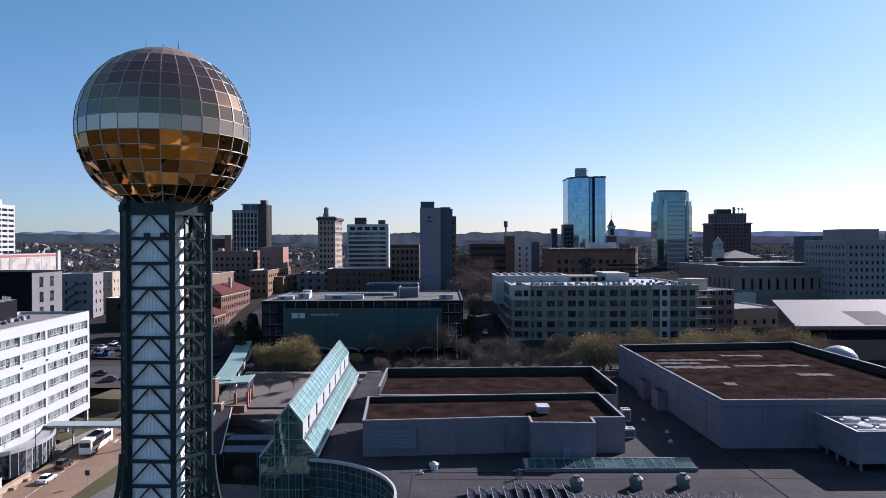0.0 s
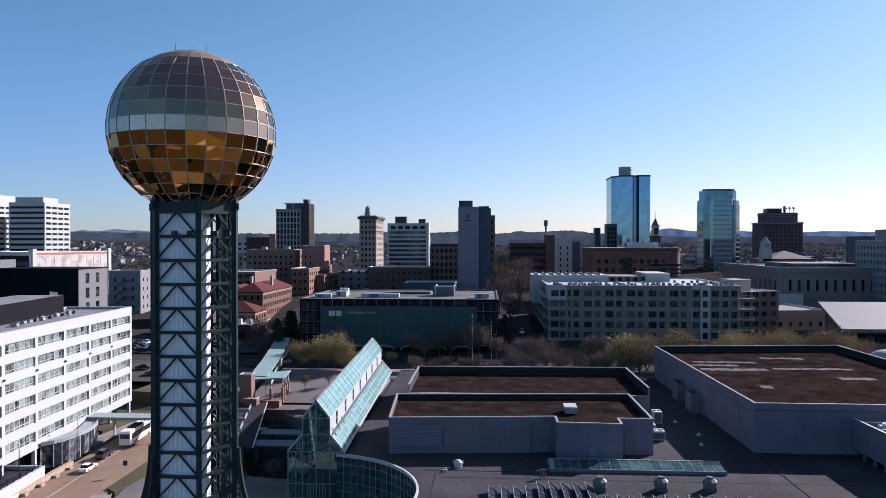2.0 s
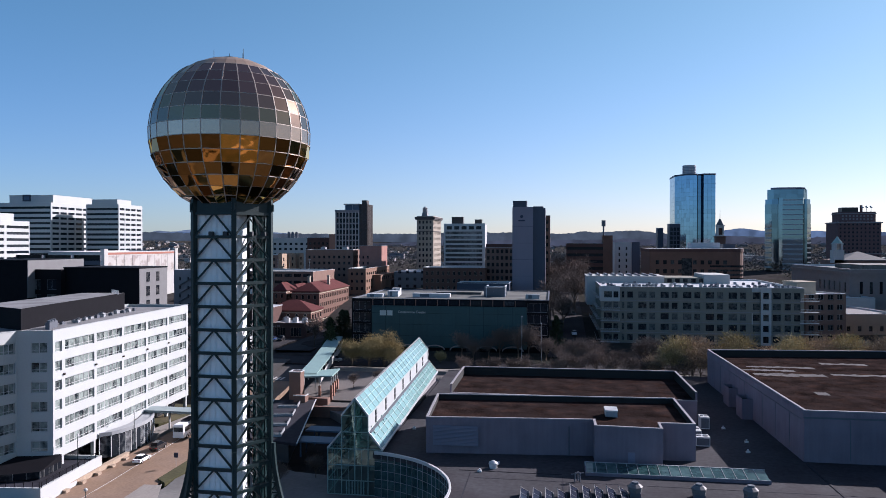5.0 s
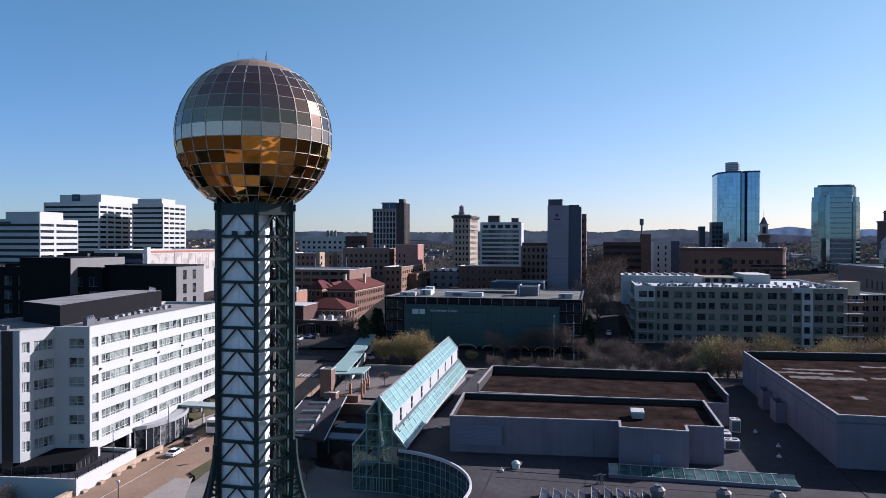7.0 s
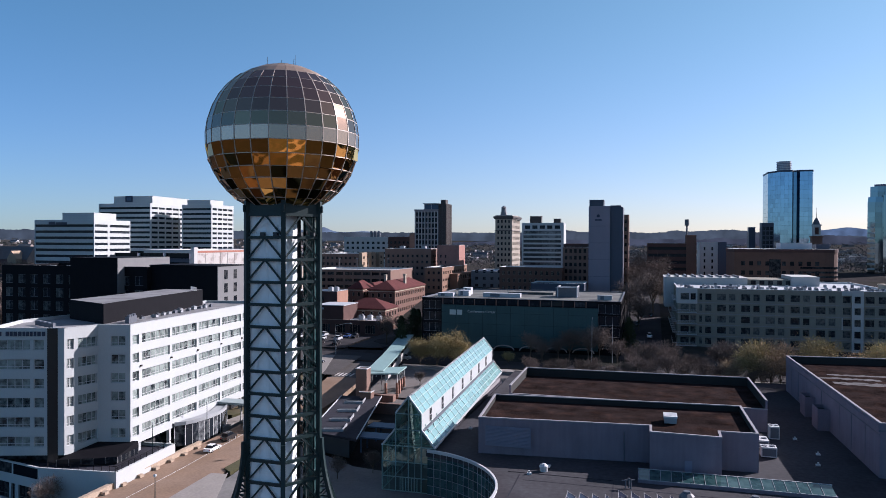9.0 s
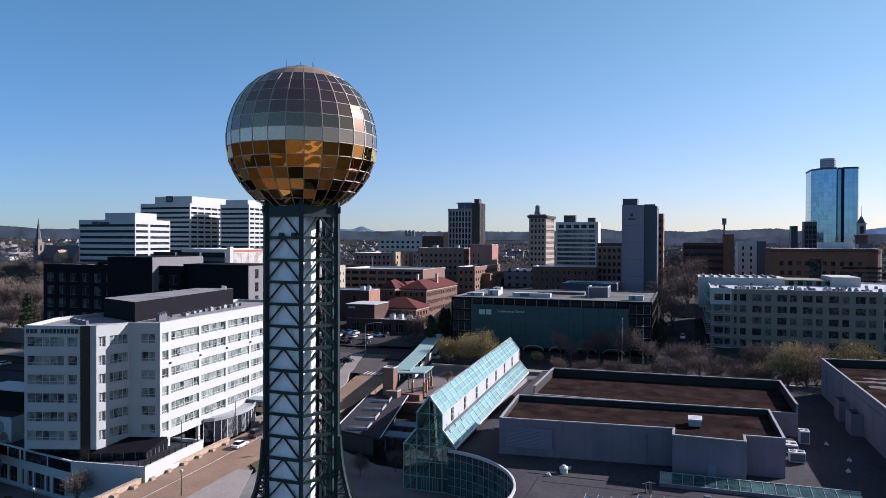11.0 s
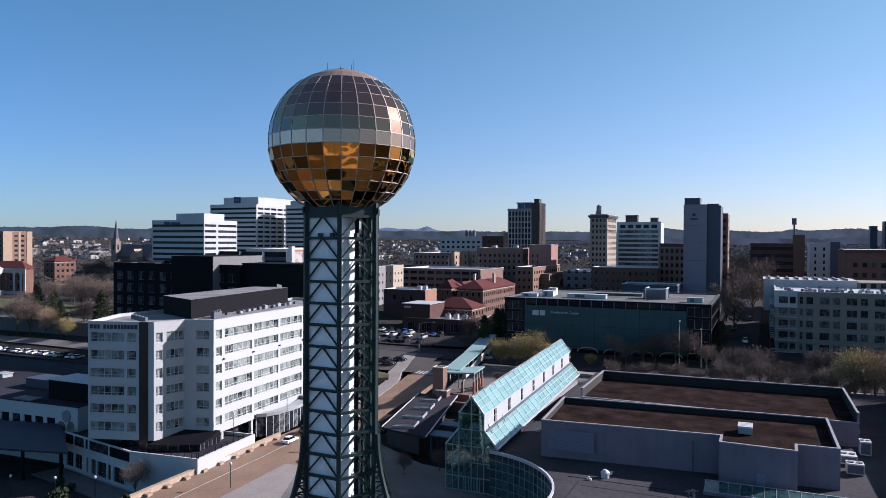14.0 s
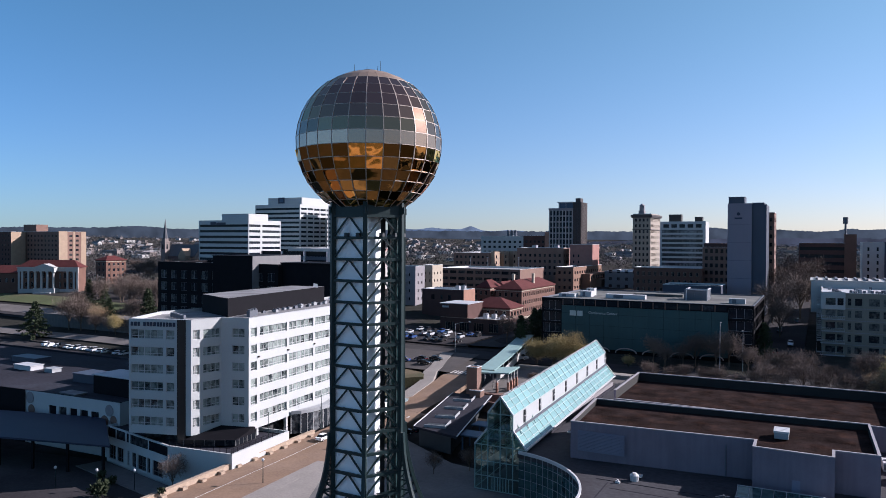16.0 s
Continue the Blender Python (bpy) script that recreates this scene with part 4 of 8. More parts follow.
    for x, y in [(69 + 4.5 * k, 121) for k in range(8)] + [(68.6, 124 + 3.4 * k) for k in range(4)]:
        part("platform_leg", leg, (), annex, m=pose(x, y, 0))
    part("platform_joint", Shape().box(68.27, 68.3, 121, 134, 11.4, 11.48).box(68.4, 110, 120.57, 120.6, 11.4, 11.48), "equipment_dark", annex)
    for x, y, r in ((71.6, 124, 1.35), (75.2, 123.6, 1.35), (72.2, 129, 1.5), (76.4, 128.4, 1.5), (79.6, 124.6, 1.3), (81, 130, 1.5), (84.6, 126, 1.3)):
        part("cooling_fan", Shape().box(-r, r, -r, r, 0, 0.5).tube((0, 0, 0.5), (0, 0, 1.0), r * 0.9, r * 0.9, 18).tube((0, 0, 1.0), (0, 0, 1.03), r * 0.78, r * 0.78, 18, 1), ("coping", "equipment_dark"), annex, m=pose(x, y, 13.5))
    for y in (122.2, 126.4, 131.6):
        part("pipe", Shape().tube((69.2, y, 14.1), (86, y, 14.1), 0.14, None, 8), "coping", annex)
    # grille panel and pale door on the front block
    part("louvre", Shape().box(-13.9, -5.6, 130.0, 130.14, 9.0, 12.6), "louvre_grey", h, m=pose(0, 0.02, 0, 0, 0, 0))
    lv = h.children[-1]
    slat = Shape().box(-13.8, -5.7, -0.12, 0.0, 0, 0.14).mesh("slat", "louvre_grey")
    for k in range(14):
        part("slat", slat, (), lv, m=pose(0, 130.0, 9.1 + 0.25 * k))
    part("downpipe", Shape().tube((10.6, 132.1, ROOF), (10.6, 132.1, 12.8), 0.09, None, 8), "equipment_dark", h)
    part("door", Shape().box(20.5, 21.7, 127.9, 128.02, ROOF, 9.7), "louvre_grey", h)
    # roof seams and drain lines
    s = Shape()
    s.box(51.0, 51.35, 66, 134.5, ROOF, ROOF + 0.09)
    for x in (-6, 9.2):
        s.box(x, x + 0.2, 66, 120, ROOF, ROOF + 0.03)
    s.box(-8, 9.2, 120.9, 121.1, ROOF, ROOF + 0.06)
    for y in (90, 117.4):
        s.box(-5, 70, y, y + 0.15, ROOF, ROOF + 0.03)
    part("roof_seam", s, "membrane_dark", h)
    # pale worn strips of membrane showing through the gravel
    random.seed(5)
    for x0, x1, y, w in ((53, 66, 186, 1.4), (56, 72, 191, 1.3), (55, 71, 179.5, 2.0), (73, 92, 182, 1.2), (76, 87, 198, 1.4), (83, 91, 169, 1.6), (61.5, 64, 158, 2.2), (93, 97, 148, 1.8)):
        n = 14
        w *= 1.5
        near = [(x0 + (x1 - x0) * i / n, y + random.uniform(-0.9, 0.3)) for i in range(n + 1)]
        far = [(x0 + (x1 - x0) * i / n, y + w + random.uniform(-0.7, 0.5)) for i in range(n + 1)]
        part("bare_patch", Shape().prism(near + far[::-1], 14.69, 14.72), "patch_grey", big, "pale bare membrane showing through the gravel")
    return h


make_hall()


def make_pavilion():
    """Stepped glass gable hall with green panes."""
    p = thing("glass_pavilion", "long stepped greenhouse-like pavilion of pale green glass", "glass pavilion", pose(0, 0, 0))
    cx0, cx1, y0, y1 = -28.2, -28.9, 128.6, 196.5

    def prof(y):
        k = (y - y0) / (y1 - y0)
        return cx0 + (cx1 - cx0) * k, 2.3 * k

    def pt(u, z, y):
        c, dz = prof(y)
        return Vector((c + u, y, z + dz))
    ridge, eave1, foot1, eave2 = (0, 17.2), (2.5, 14.05), (2.5, 11.1), (5.15, 7.95)
    n = 22
    ys = [y0 + (y1 - y0) * i / n for i in range(n + 1)]
    for sgn in (1, -1):
        for (a, b, rows, nm) in ((eave1, ridge, 3, "upper"), (eave2, foot1, 3, "lower")):
            bars = Shape()
            for i in range(n):
                for r in range(rows):
                    t0, t1 = r / rows, (r + 1) / rows
                    q = [pt(sgn * (a[0] + (b[0] - a[0]) * t), a[1] + (b[1] - a[1]) * t, y) for t, y in ((t0, ys[i]), (t0, ys[i + 1]), (t1, ys[i + 1]), (t1, ys[i]))]
                    if sgn < 0:
                        q.reverse()
                    cen = sum(q, Vector()) / 4
                    loc = Shape().quad([(v - cen) * 0.985 for v in q])
                    part("pane", loc, "glass_roof", p, m=Matrix.Translation(cen))
            for i in range(n + 1):
                bars.bar(pt(sgn * a[0], a[1] + 0.05, ys[i]), pt(sgn * b[0], b[1] + 0.05, ys[i]), 0.09)
            for r in range(rows + 1):
                t = r / rows
                u, z = sgn * (a[0] + (b[0] - a[0]) * t), a[1] + (b[1] - a[1]) * t + 0.05
                bars.bar(pt(u, z, ys[0]), pt(u, z, ys[-1]), 0.09)
            part("glazing_frame", bars, "glass_bar", p, "pale metal glazing bars")
        # upright white band with small windows
        w = Shape()
        for i in range(n):
            q = [pt(sgn * 2.5, foot1[1], ys[i]), pt(sgn * 2.5, foot1[1], ys[i + 1]), pt(sgn * 2.5, eave1[1], ys[i + 1]), pt(sgn * 2.5, eave1[1], ys[i])]
            w.quad(q if sgn > 0 else q[::-1])
        band = part("clerestory_wall", w, "white_panel", p, "white panelled upright band")
        for k in range(8):
            y = y0 + (k + 0.62) * (y1 - y0) / 7.7
            s = Shape()
            a, b = pt(sgn * 2.52, foot1[1] + 0.35, y), pt(sgn * 2.52, eave1[1] - 0.25, y + 1.3)
            x = max(a.x, b.x) if sgn > 0 else min(a.x, b.x)
            s.box(min(x, x + sgn * 0.05), max(x, x + sgn * 0.05), y, y + 1.3, a.z, b.z)
            s.box(min(x, x + sgn * 0.08), max(x, x + sgn * 0.08), y, y + 1.3, (a.z + b.z) / 2 - 0.06, (a.z + b.z) / 2 + 0.06, 1)
            s.box(min(x, x + sgn * 0.08), max(x, x + sgn * 0.08), y + 0.6, y + 0.7, a.z, b.z, 1)
            part("window", s, ("dark_glass", "coping"), band)
        # dark ledge between band and lower roof
        s = Shape()
        s.bar(pt(sgn * 2.75, 11.0, y0 + 0.3), pt(sgn * 2.75, 11.0, y1), 0.5, 0.3)
        part("gutter", s, "equipment_dark", p)
        edge = Shape()
        for (u, z) in (ridge, eave2):
            edge.bar(pt(sgn * u, z + 0.1, y0 - 0.1), pt(sgn * u, z + 0.1, y1), 0.34, 0.22)
        for ye in (y0, y1):
            edge.bar(pt(0, 17.3, ye), pt(sgn * 2.55, 14.1, ye), 0.26, 0.3)
            edge.bar(pt(sgn * 2.55, 11.2, ye), pt(sgn * 5.2, 8.0, ye), 0.26, 0.3)
        part("edge_strip", edge, "coping", p)
    # glass end wall towards the plaza, and the side wall
    grid = Shape()
    cols = [-5.15, -2.5, 0, 2.5, 5.15]
    zs = [-0.4, 2.2, 5.0, 8.0, 11.1, 14.05]

    def roof_at(u):
        u = abs(u)
        return 17.2 - (17.2 - 14.05) * u / 2.5 if u <= 2.5 else 11.1 - (11.1 - 7.95) * (u - 2.5) / 2.65
    for i in range(4):
        a, b = cols[i], cols[i + 1]
        for j in range(len(zs)):
            z0, z1 = zs[j], zs[j + 1] if j + 1 < len(zs) else 17.2
            ta, tb = (roof_at(a + 1e-4 if i >= 2 else a + 1e-4), roof_at(b - 1e-4))
            if i in (0, 3) and z0 >= 11.05:
                continue
            q = [(a, z0), (b, z0), (b, min(z1, max(z0, tb))), (a, min(z1, max(z0, ta)))]
            pts = [pt(u, z, y0) for u, z in q]
            if (pts[2] - pts[1]).length + (pts[3] - pts[0]).length < 0.02:
                continue
            part("pane", Shape().quad(pts), "clear_glass", p)
    for u in cols:
        grid.bar(pt(u, -0.4, y0 - 0.05), pt(u, roof_at(u * 0.999), y0 - 0.05), 0.16)
    for z in zs:
        r = 5.15 if z <= 8.0 else 2.5
        grid.bar(pt(-r, z, y0 - 0.05), pt(r, z, y0 - 0.05), 0.14)
    for u in (-1.25, 1.25, -3.8, 3.8):
        grid.bar(pt(u, -0.4, y0 - 0.04), pt(u, 8.0, y0 - 0.04), 0.07)
    for k in range(7):
        grid.bar(pt(-1.6 + k * 0.55, -0.4, y0 - 0.08), pt(-1.6 + k * 0.55, 2.2, y0 - 0.08), 0.12)
    part("glazing_frame", grid, "copper_green", p, "grey-green metal glazing bars")
    side = Shape()
    for i in range(0, n):
        for z0, z1 in ((-0.4, 2.2), (2.2, 5.0), (5.0, 7.95)):
            a, b = pt(-5.15, z0, ys[i]), pt(-5.15, z1, ys[i + 1])
            part("pane", Shape().quad([pt(-5.15, z0, ys[i + 1]), pt(-5.15, z0, ys[i]), pt(-5.15, z1, ys[i]), pt(-5.15, z1, ys[i + 1])]), "clear_glass", p)
        side.bar(pt(-5.2, -0.4, ys[i]), pt(-5.2, 8, ys[i]), 0.14)
    for z in (-0.4, 2.2, 5.0, 7.95):
        side.bar(pt(-5.2, z, y0), pt(-5.2, z, y1), 0.14)
    part("glazing_frame", side, "copper_green", p, "grey-green metal glazing bars")
    part("inner_floor", Shape().box(-33, -23.6, 129, 197, -0.6, -0.44), "plaza", p)
    part("gallery", Shape().box(-33, -30.5, 131, 196, 3.4, 3.8).box(-26, -23.6, 131, 196, 3.4, 3.8), "concrete", p, "grey inner galleries")
    part("inner_wall", Shape().box(-32.6, -24.1, 150, 196, -0.4, 8.8), "stone_grey", p)
    part("flashing", Shape().prism([(-24.1, 131), (-23.5, 131), (-23.7, 196.4), (-24.1, 196.4)], 6.4, 7.9), "membrane_dark", p)
    for y in (131, 135, 139):
        part("rafter", Shape().bar((-33, y, 7.6), (-28.3, y, 16.6), 0.14), "copper_green", p)
        part("rafter", Shape().bar((-23.5, y, 7.6), (-28.3, y, 16.6), 0.14), "copper_green", p)
        part("tie_beam", Shape().bar((-33, y, 7.8), (-23.4, y, 7.8), 0.14), "copper_green", p)


make_pavilion()


# ---- hotel ----
def outline_building(name, label, outline, z0, z1, wall, roof, spec, category="building", parapet=0.6, depth=0.35, glass="dark_glass", frame_mat="", bars=0):
    """A building over a counter-clockwise outline; spec[i] gives edge i's openings as (xs, zs[, bars])."""
    b = thing(name, label, category, pose(0, 0, 0))
    n = len(outline)
    part("roof", Shape().prism([(x, y) for x, y in inset(outline, depth)], z0, z1 - parapet), roof, b)
    for i in range(n):
        a, c = Vector((*outline[i], 0)), Vector((*outline[(i + 1) % n], 0))
        w = (c - a).length
        m = pose(a.x, a.y, 0, 0, 0, math.degrees(math.atan2(c.y - a.y, c.x - a.x)))
        xs, zs, nb = (spec.get(i, ([], [])) + (bars,))[:3]
        ob = part("wall", lattice(w, z0, z1, xs, zs, depth), wall, b, m=m)
        for p, q in xs:
            for e, f in zs:
                n_bars = nb if nb < 9 else max(0, round((q - p) / 1.7) - 1)
                if frame_mat:
                    framed_window(b, q - p, f - e, glass, frame_mat, n_bars, 0.11, 0.27 if nb else 0.0, m @ pose(p, depth - 0.03, e))
                else:
                    part("window", pane_mesh(q - p, f - e, glass, "", n_bars), (), ob, m=pose(p, depth - 0.03, e))
        inner = Shape().box(0, w, 0.3, depth + 0.02, z1 - parapet - 0.01, z1).box(-0.02, w + 0.02, -0.05, depth + 0.05, z1, z1 + 0.1)
        part("parapet", inner, "membrane_dark" if name == "low_hall" else wall, b, m=m)
    return b


def inset(outline, t):
    n = len(outline)
    out = []
    for i in range(n):
        p0, p1, p2 = (Vector((*outline[k % n], 0)) for k in (i - 1, i, i + 1))
        e1, e2 = (p1 - p0).normalized(), (p2 - p1).normalized()
        n1, n2 = Vector((-e1.y, e1.x, 0)), Vector((-e2.y, e2.x, 0))
        q = p1 + (n1 + n2) * t / max(0.3, 1 + n1.dot(n2))
        out.append((q.x, q.y))
    return out


def make_hotel():
    zs = [(24.4 - 3.82 * k, 26.45 - 3.82 * k) for k in range(5, -1, -1)]
    ol = [(-96.4, 118.3), (-94.6, 125.4), (-88.2, 127.2), (-92.4, 187.2), (-109.5, 186), (-117.0, 128), (-110.6, 113.9)]
    L = (Vector(ol[3]) - Vector(ol[2])).length
    bays = [(0.7, 2.9)] + [(3.9 + 11.2 * k, 3.9 + 11.2 * k + 10.3) for k in range(5)]
    bays = [(a, min(b, L - 0.4)) for a, b in bays]
    w6 = (Vector(ol[0]) - Vector(ol[6])).length
    spec = {0: ([(0.5, 2.0), (2.9, 7.0)], zs), 1: ([(2.6, 5.6)], zs, 1), 2: (bays, zs, 9), 6: ([(0.5, 8.2), (8.9, 10.9)], zs, 9)}
    h = outline_building("hotel", "white seven-storey hotel with ribbon windows and a dark strip", ol, 3.6, 28.7, "white_panel", "roof_pale", spec, "hotel", glass="hotel_glass", frame_mat="hotel_frame", bars=3)
    u = (Vector(ol[0]) - Vector(ol[6])).normalized()
    yaw = math.degrees(math.atan2(u.y, u.x))
    part("dark_strip", Shape().box(11.6, 13.6, -0.12, 0.05, 0.5, 28.75), "bronze_panel", h, "dark bronze upright strip", m=pose(*ol[6], 0, 0, 0, yaw))
    # sign: a plain raised bar in place of the lettering
    s = Shape()
    x = 0.5
    for k, wd in enumerate((0.7, 0.75, 0.6, 0, 0.7, 0.6, 0.75, 0.75, 0.6, 0.6, 0.6, 0.6, 0.75, 0.75)):
        if wd:
            s.box(x, x + wd * 0.8, -0.14, 0.0, 27.2, 28.1)
        x += (wd or 0.5) + 0.12
    part("sign", s, "sign_dark", h, "dark blue row of raised sign bars", m=pose(*ol[6], 0, 0, 0, yaw))
    # small wall lamps along the long side
    v = (Vector(ol[3]) - Vector(ol[2])).normalized()
    yv = math.degrees(math.atan2(v.y, v.x))
    for k in range(5):
        part("wall_lamp", Shape().box(-0.2, 0.2, -0.35, 0, 0, 0.35), "bronze_panel", h, m=pose(*ol[2], 0, 0, 0, yv) @ pose(3.4 + 11.2 * k, 0, 19.6))
    # roof plant house
    pent = Shape().prism([(-98.4, 131.3), (-105.6, 178.0), (-116.5, 176), (-113.5, 138.0)], 28.0, 32.5, 0, 1)
    part("plant_house", pent, ("black_panel", "roof_pale"), h, "black roof-top plant house with a pale roof")
    s = Shape()
    for k in range(12):
        q = Vector((-103.5, 172, 0)).lerp(Vector((-108, 176, 0)), k / 11)
        s.bar((q.x, q.y, 32.5), (q.x, q.y, 33.5), 0.08)
    s.bar((-103.5, 172, 33.5), (-108, 176, 33.5), 0.08)
    part("rail", s, "chrome", h)
    for x, y in ((-94.2, 134), (-94.9, 135.6), (-95.6, 137.3)):
        part("roof_vent", Shape().box(-0.5, 0.5, -0.5, 0.5, 0, 1.4).tube((0, 0, 1.4), (0, 0, 1.8), 0.42, 0.42, 12), "equipment_dark", h, m=pose(x, y, 28.1))
    random.seed(8)
    for k in range(16):
        y = 143 + 2.1 * k + random.uniform(-0.5, 0.5)
        x = -95.4 - 0.155 * (y - 143) - random.uniform(0, 2.4)
        sx, sy, hh = random.uniform(0.3, 0.65), random.uniform(0.3, 0.65), random.uniform(0.45, 0.95)
        vent = Shape().box(-sx, sx, -sy, sy, 0.15, hh).tube((0, 0, hh), (0, 0, hh + 0.2), min(sx, sy) * 0.75, None, 12, 1).box(-sx + 0.05, -sx + 0.15, -sy, sy, 0, 0.15, 1).box(sx - 0.15, sx - 0.05, -sy, sy, 0, 0.15, 1)
        part("roof_vent", vent, ("equipment" if k % 3 else "equipment_dark", "equipment_dark"), h, m=pose(x, y, 28.1, 0, 0, random.uniform(-6, 14)))
    for k in range(4):
        part("roof_vent", Shape().box(-0.5, 0.5, -0.5, 0.5, 0, 1.0), "equipment_dark", h, m=pose(-103.5 - 2.2 * k, 122.5 + 1.1 * k, 28.1, 0, 0, 18))
    # recessed ground floor and columns
    base = inset(ol, 2.6)
    part("ground_floor", Shape().prism(base, -1.0, 3.62), "dark_glass", h, "dark glazed ground floor")
    for k in range(6):
        q = Vector(ol[2]) + v * (3.4 + 11.2 * k)
        part("column", Shape().box(-0.35, 0.35, -0.35, 0.35, -1.0, 3.62), "white_panel", h, m=pose(q.x - 0.6, q.y, 0, 0, 0, yv))
    # curved glass canopy at the entrance
    can = Shape()
    pts = []
    for i in range(15):
        a = i / 14
        q = Vector(ol[2]) + v * (15.5 + 23 * a)
        out = 0.3 + 4.2 * math.sin(math.pi * min(1, a * 1.02)) ** 0.6
        pts.append(Vector((q.x, q.y, 0)) + Vector((v.y, -v.x, 0)) * out)
    for a, b in zip(pts, pts[1:]):
        can.bar(a + Vector((0, 0, 4.35)), b + Vector((0, 0, 4.35)), 0.35, 0.8)
        inn = Vector((-v.y, v.x, 0)) * 3.0
        can.quad([a + Vector((0, 0, 4.4)), b + Vector((0, 0, 4.4)), b + inn + Vector((0, 0, 4.4)), a + inn + Vector((0, 0, 4.4))])
        glass_s = Shape().quad([a + Vector((0, 0, -0.8)), b + Vector((0, 0, -0.8)), b + Vector((0, 0, 3.8)), a + Vector((0, 0, 3.8))])
        glass_s.bar(a + Vector((0, 0, -0.8)), a + Vector((0, 0, 3.8)), 0.12, 0.12, 1)
        part("lobby_pane", glass_s, ("strip_glass", "coping"), h)
    part("canopy", can, "equipment", h, "pale curved entrance canopy")
    # terrace glass below the recess
    tr = [Vector(q) for q in ((-96.3, 116.2), (-86.4, 121.2), (-87.0, 128.0), (-94.6, 125.6))]
    s = Shape()
    lo, hi = [Vector((q.x, q.y, 3.3)) for q in tr], [Vector((q.x, q.y, 4.6)) for q in tr]
    s.quad([lo[0], lo[1], hi[2], hi[3]]).quad([lo[1], lo[2], hi[2]]).quad([lo[0], hi[3], lo[3]])
    part("terrace_roof", s, "black_panel", h, "black sloping terrace awning")
    s = Shape()
    for a, b in zip(tr, tr[1:]):
        for k in range(5):
            q, r = a.lerp(b, k / 5), a.lerp(b, (k + 1) / 5)
            s.quad([(q.x, q.y, 2.0), (r.x, r.y, 2.0), (r.x, r.y, 3.3), (q.x, q.y, 3.3)])
            s.bar((q.x, q.y, 2.0), (q.x, q.y, 3.3), 0.1, 0.1, 1)
    part("terrace_screen", s, ("dark_glass", "window_frame"), h, "dark glazed terrace screen")
    # podium, two storeys, white
    pod = [(-124.0, 118.6), (-97.8, 113.4), (-81.6, 115.2), (-83.2, 135), (-122, 131)]
    sp = {0: ([(1.0, 4.2), (4.8, 7.8), (9.6, 10.4), (11.6, 13.4), (14.0, 17.6), (18.2, 19.4), (20.4, 24.4)], [(-5.0, -1.7)])}
    pd = outline_building("hotel_podium", "white two-storey podium of the hotel with dark windows", pod, -6.0, 2.4, "white_panel", "membrane_dark", sp, "podium", glass="dark_glass", frame_mat="window_frame", bars=1)
    ou = (Vector(pod[1]) - Vector(pod[0])).normalized()
    yo = math.degrees(math.atan2(ou.y, ou.x))
    for a, b in ((1.0, 4.2), (4.8, 8.6), (9.4, 10.2), (11.0, 18.4), (19.0, 26.4)):
        part("window", Shape().box(a, b, -0.06, 0.02, 0.2, 2.2), "dark_glass", pd, m=pose(*pod[0], 0, 0, 0, yo))
    for k in range(11):
        q, r = Vector((*pod[2], 2.5)).lerp(Vector((*pod[3], 2.5)), k / 10), Vector((*pod[1], 2.5)).lerp(Vector((*pod[2], 2.5)), k / 10)
        part("rail_post", Shape().box(-0.04, 0.04, -0.04, 0.04, 0, 1.0), "black_panel", pd, m=pose(q.x - 0.2, q.y, 2.5))
        part("rail_post", Shape().box(-0.04, 0.04, -0.04, 0.04, 0, 1.0), "black_panel", pd, m=pose(r.x, r.y + 0.3, 2.5))
    part("rail", Shape().bar((pod[1][0], pod[1][1] + 0.3, 3.5), (pod[2][0] - 0.2, pod[2][1] + 0.3, 3.5), 0.07).bar((pod[2][0] - 0.2, pod[2][1] + 0.3, 3.5), (pod[3][0] - 0.2, pod[3][1], 3.5), 0.07), "black_panel", pd, "thin black terrace rail")
    return h


make_hotel()


# ---- downtown buildings ----
def add_box(parent, name, x0, x1, y0, y1, z0, z1, mat_name, label=""):
    """A box with a thin lip on top, under a building."""
    s = Shape().box(x0, x1, y0, y1, z0, z1).box(x0 - 0.12, x1 + 0.12, y0 - 0.12, y1 + 0.12, z1, z1 + 0.18)
    return part(name, s, mat_name, parent, label)


def hip_roof(parent, x0, x1, y0, y1, z0, z1, mat_name="roof_red", gable=False, over=0.6):
    x0, x1, y0, y1 = x0 - over, x1 + over, y0 - over, y1 + over
    w, d = x1 - x0, y1 - y0
    s = Shape()
    k = 0.0 if gable else min(w, d) / 2
    if d >= w:
        a, b = Vector(((x0 + x1) / 2, y0 + k, z1)), Vector(((x0 + x1) / 2, y1 - k, z1))
        c = [Vector((x0, y0, z0)), Vector((x1, y0, z0)), Vector((x1, y1, z0)), Vector((x0, y1, z0))]
        s.quad([c[0], c[1], a]).quad([c[1], c[2], b, a]).quad([c[2], c[3], b]).quad([c[3], c[0], a, b])
    else:
        a, b = Vector((x0 + k, (y0 + y1) / 2, z1)), Vector((x1 - k, (y0 + y1) / 2, z1))
        c = [Vector((x0, y0, z0)), Vector((x1, y0, z0)), Vector((x1, y1, z0)), Vector((x0, y1, z0))]
        s.quad([c[0], c[1], b, a]).quad([c[1], c[2], b]).quad([c[2], c[3], a, b]).quad([c[3], c[0], a])
    s.box(x0, x1, y0, y1, z0 - 0.35, z0)
    return part("hipped_roof", s, mat_name, parent, "red tiled roof" if mat_name == "roof_red" else "")


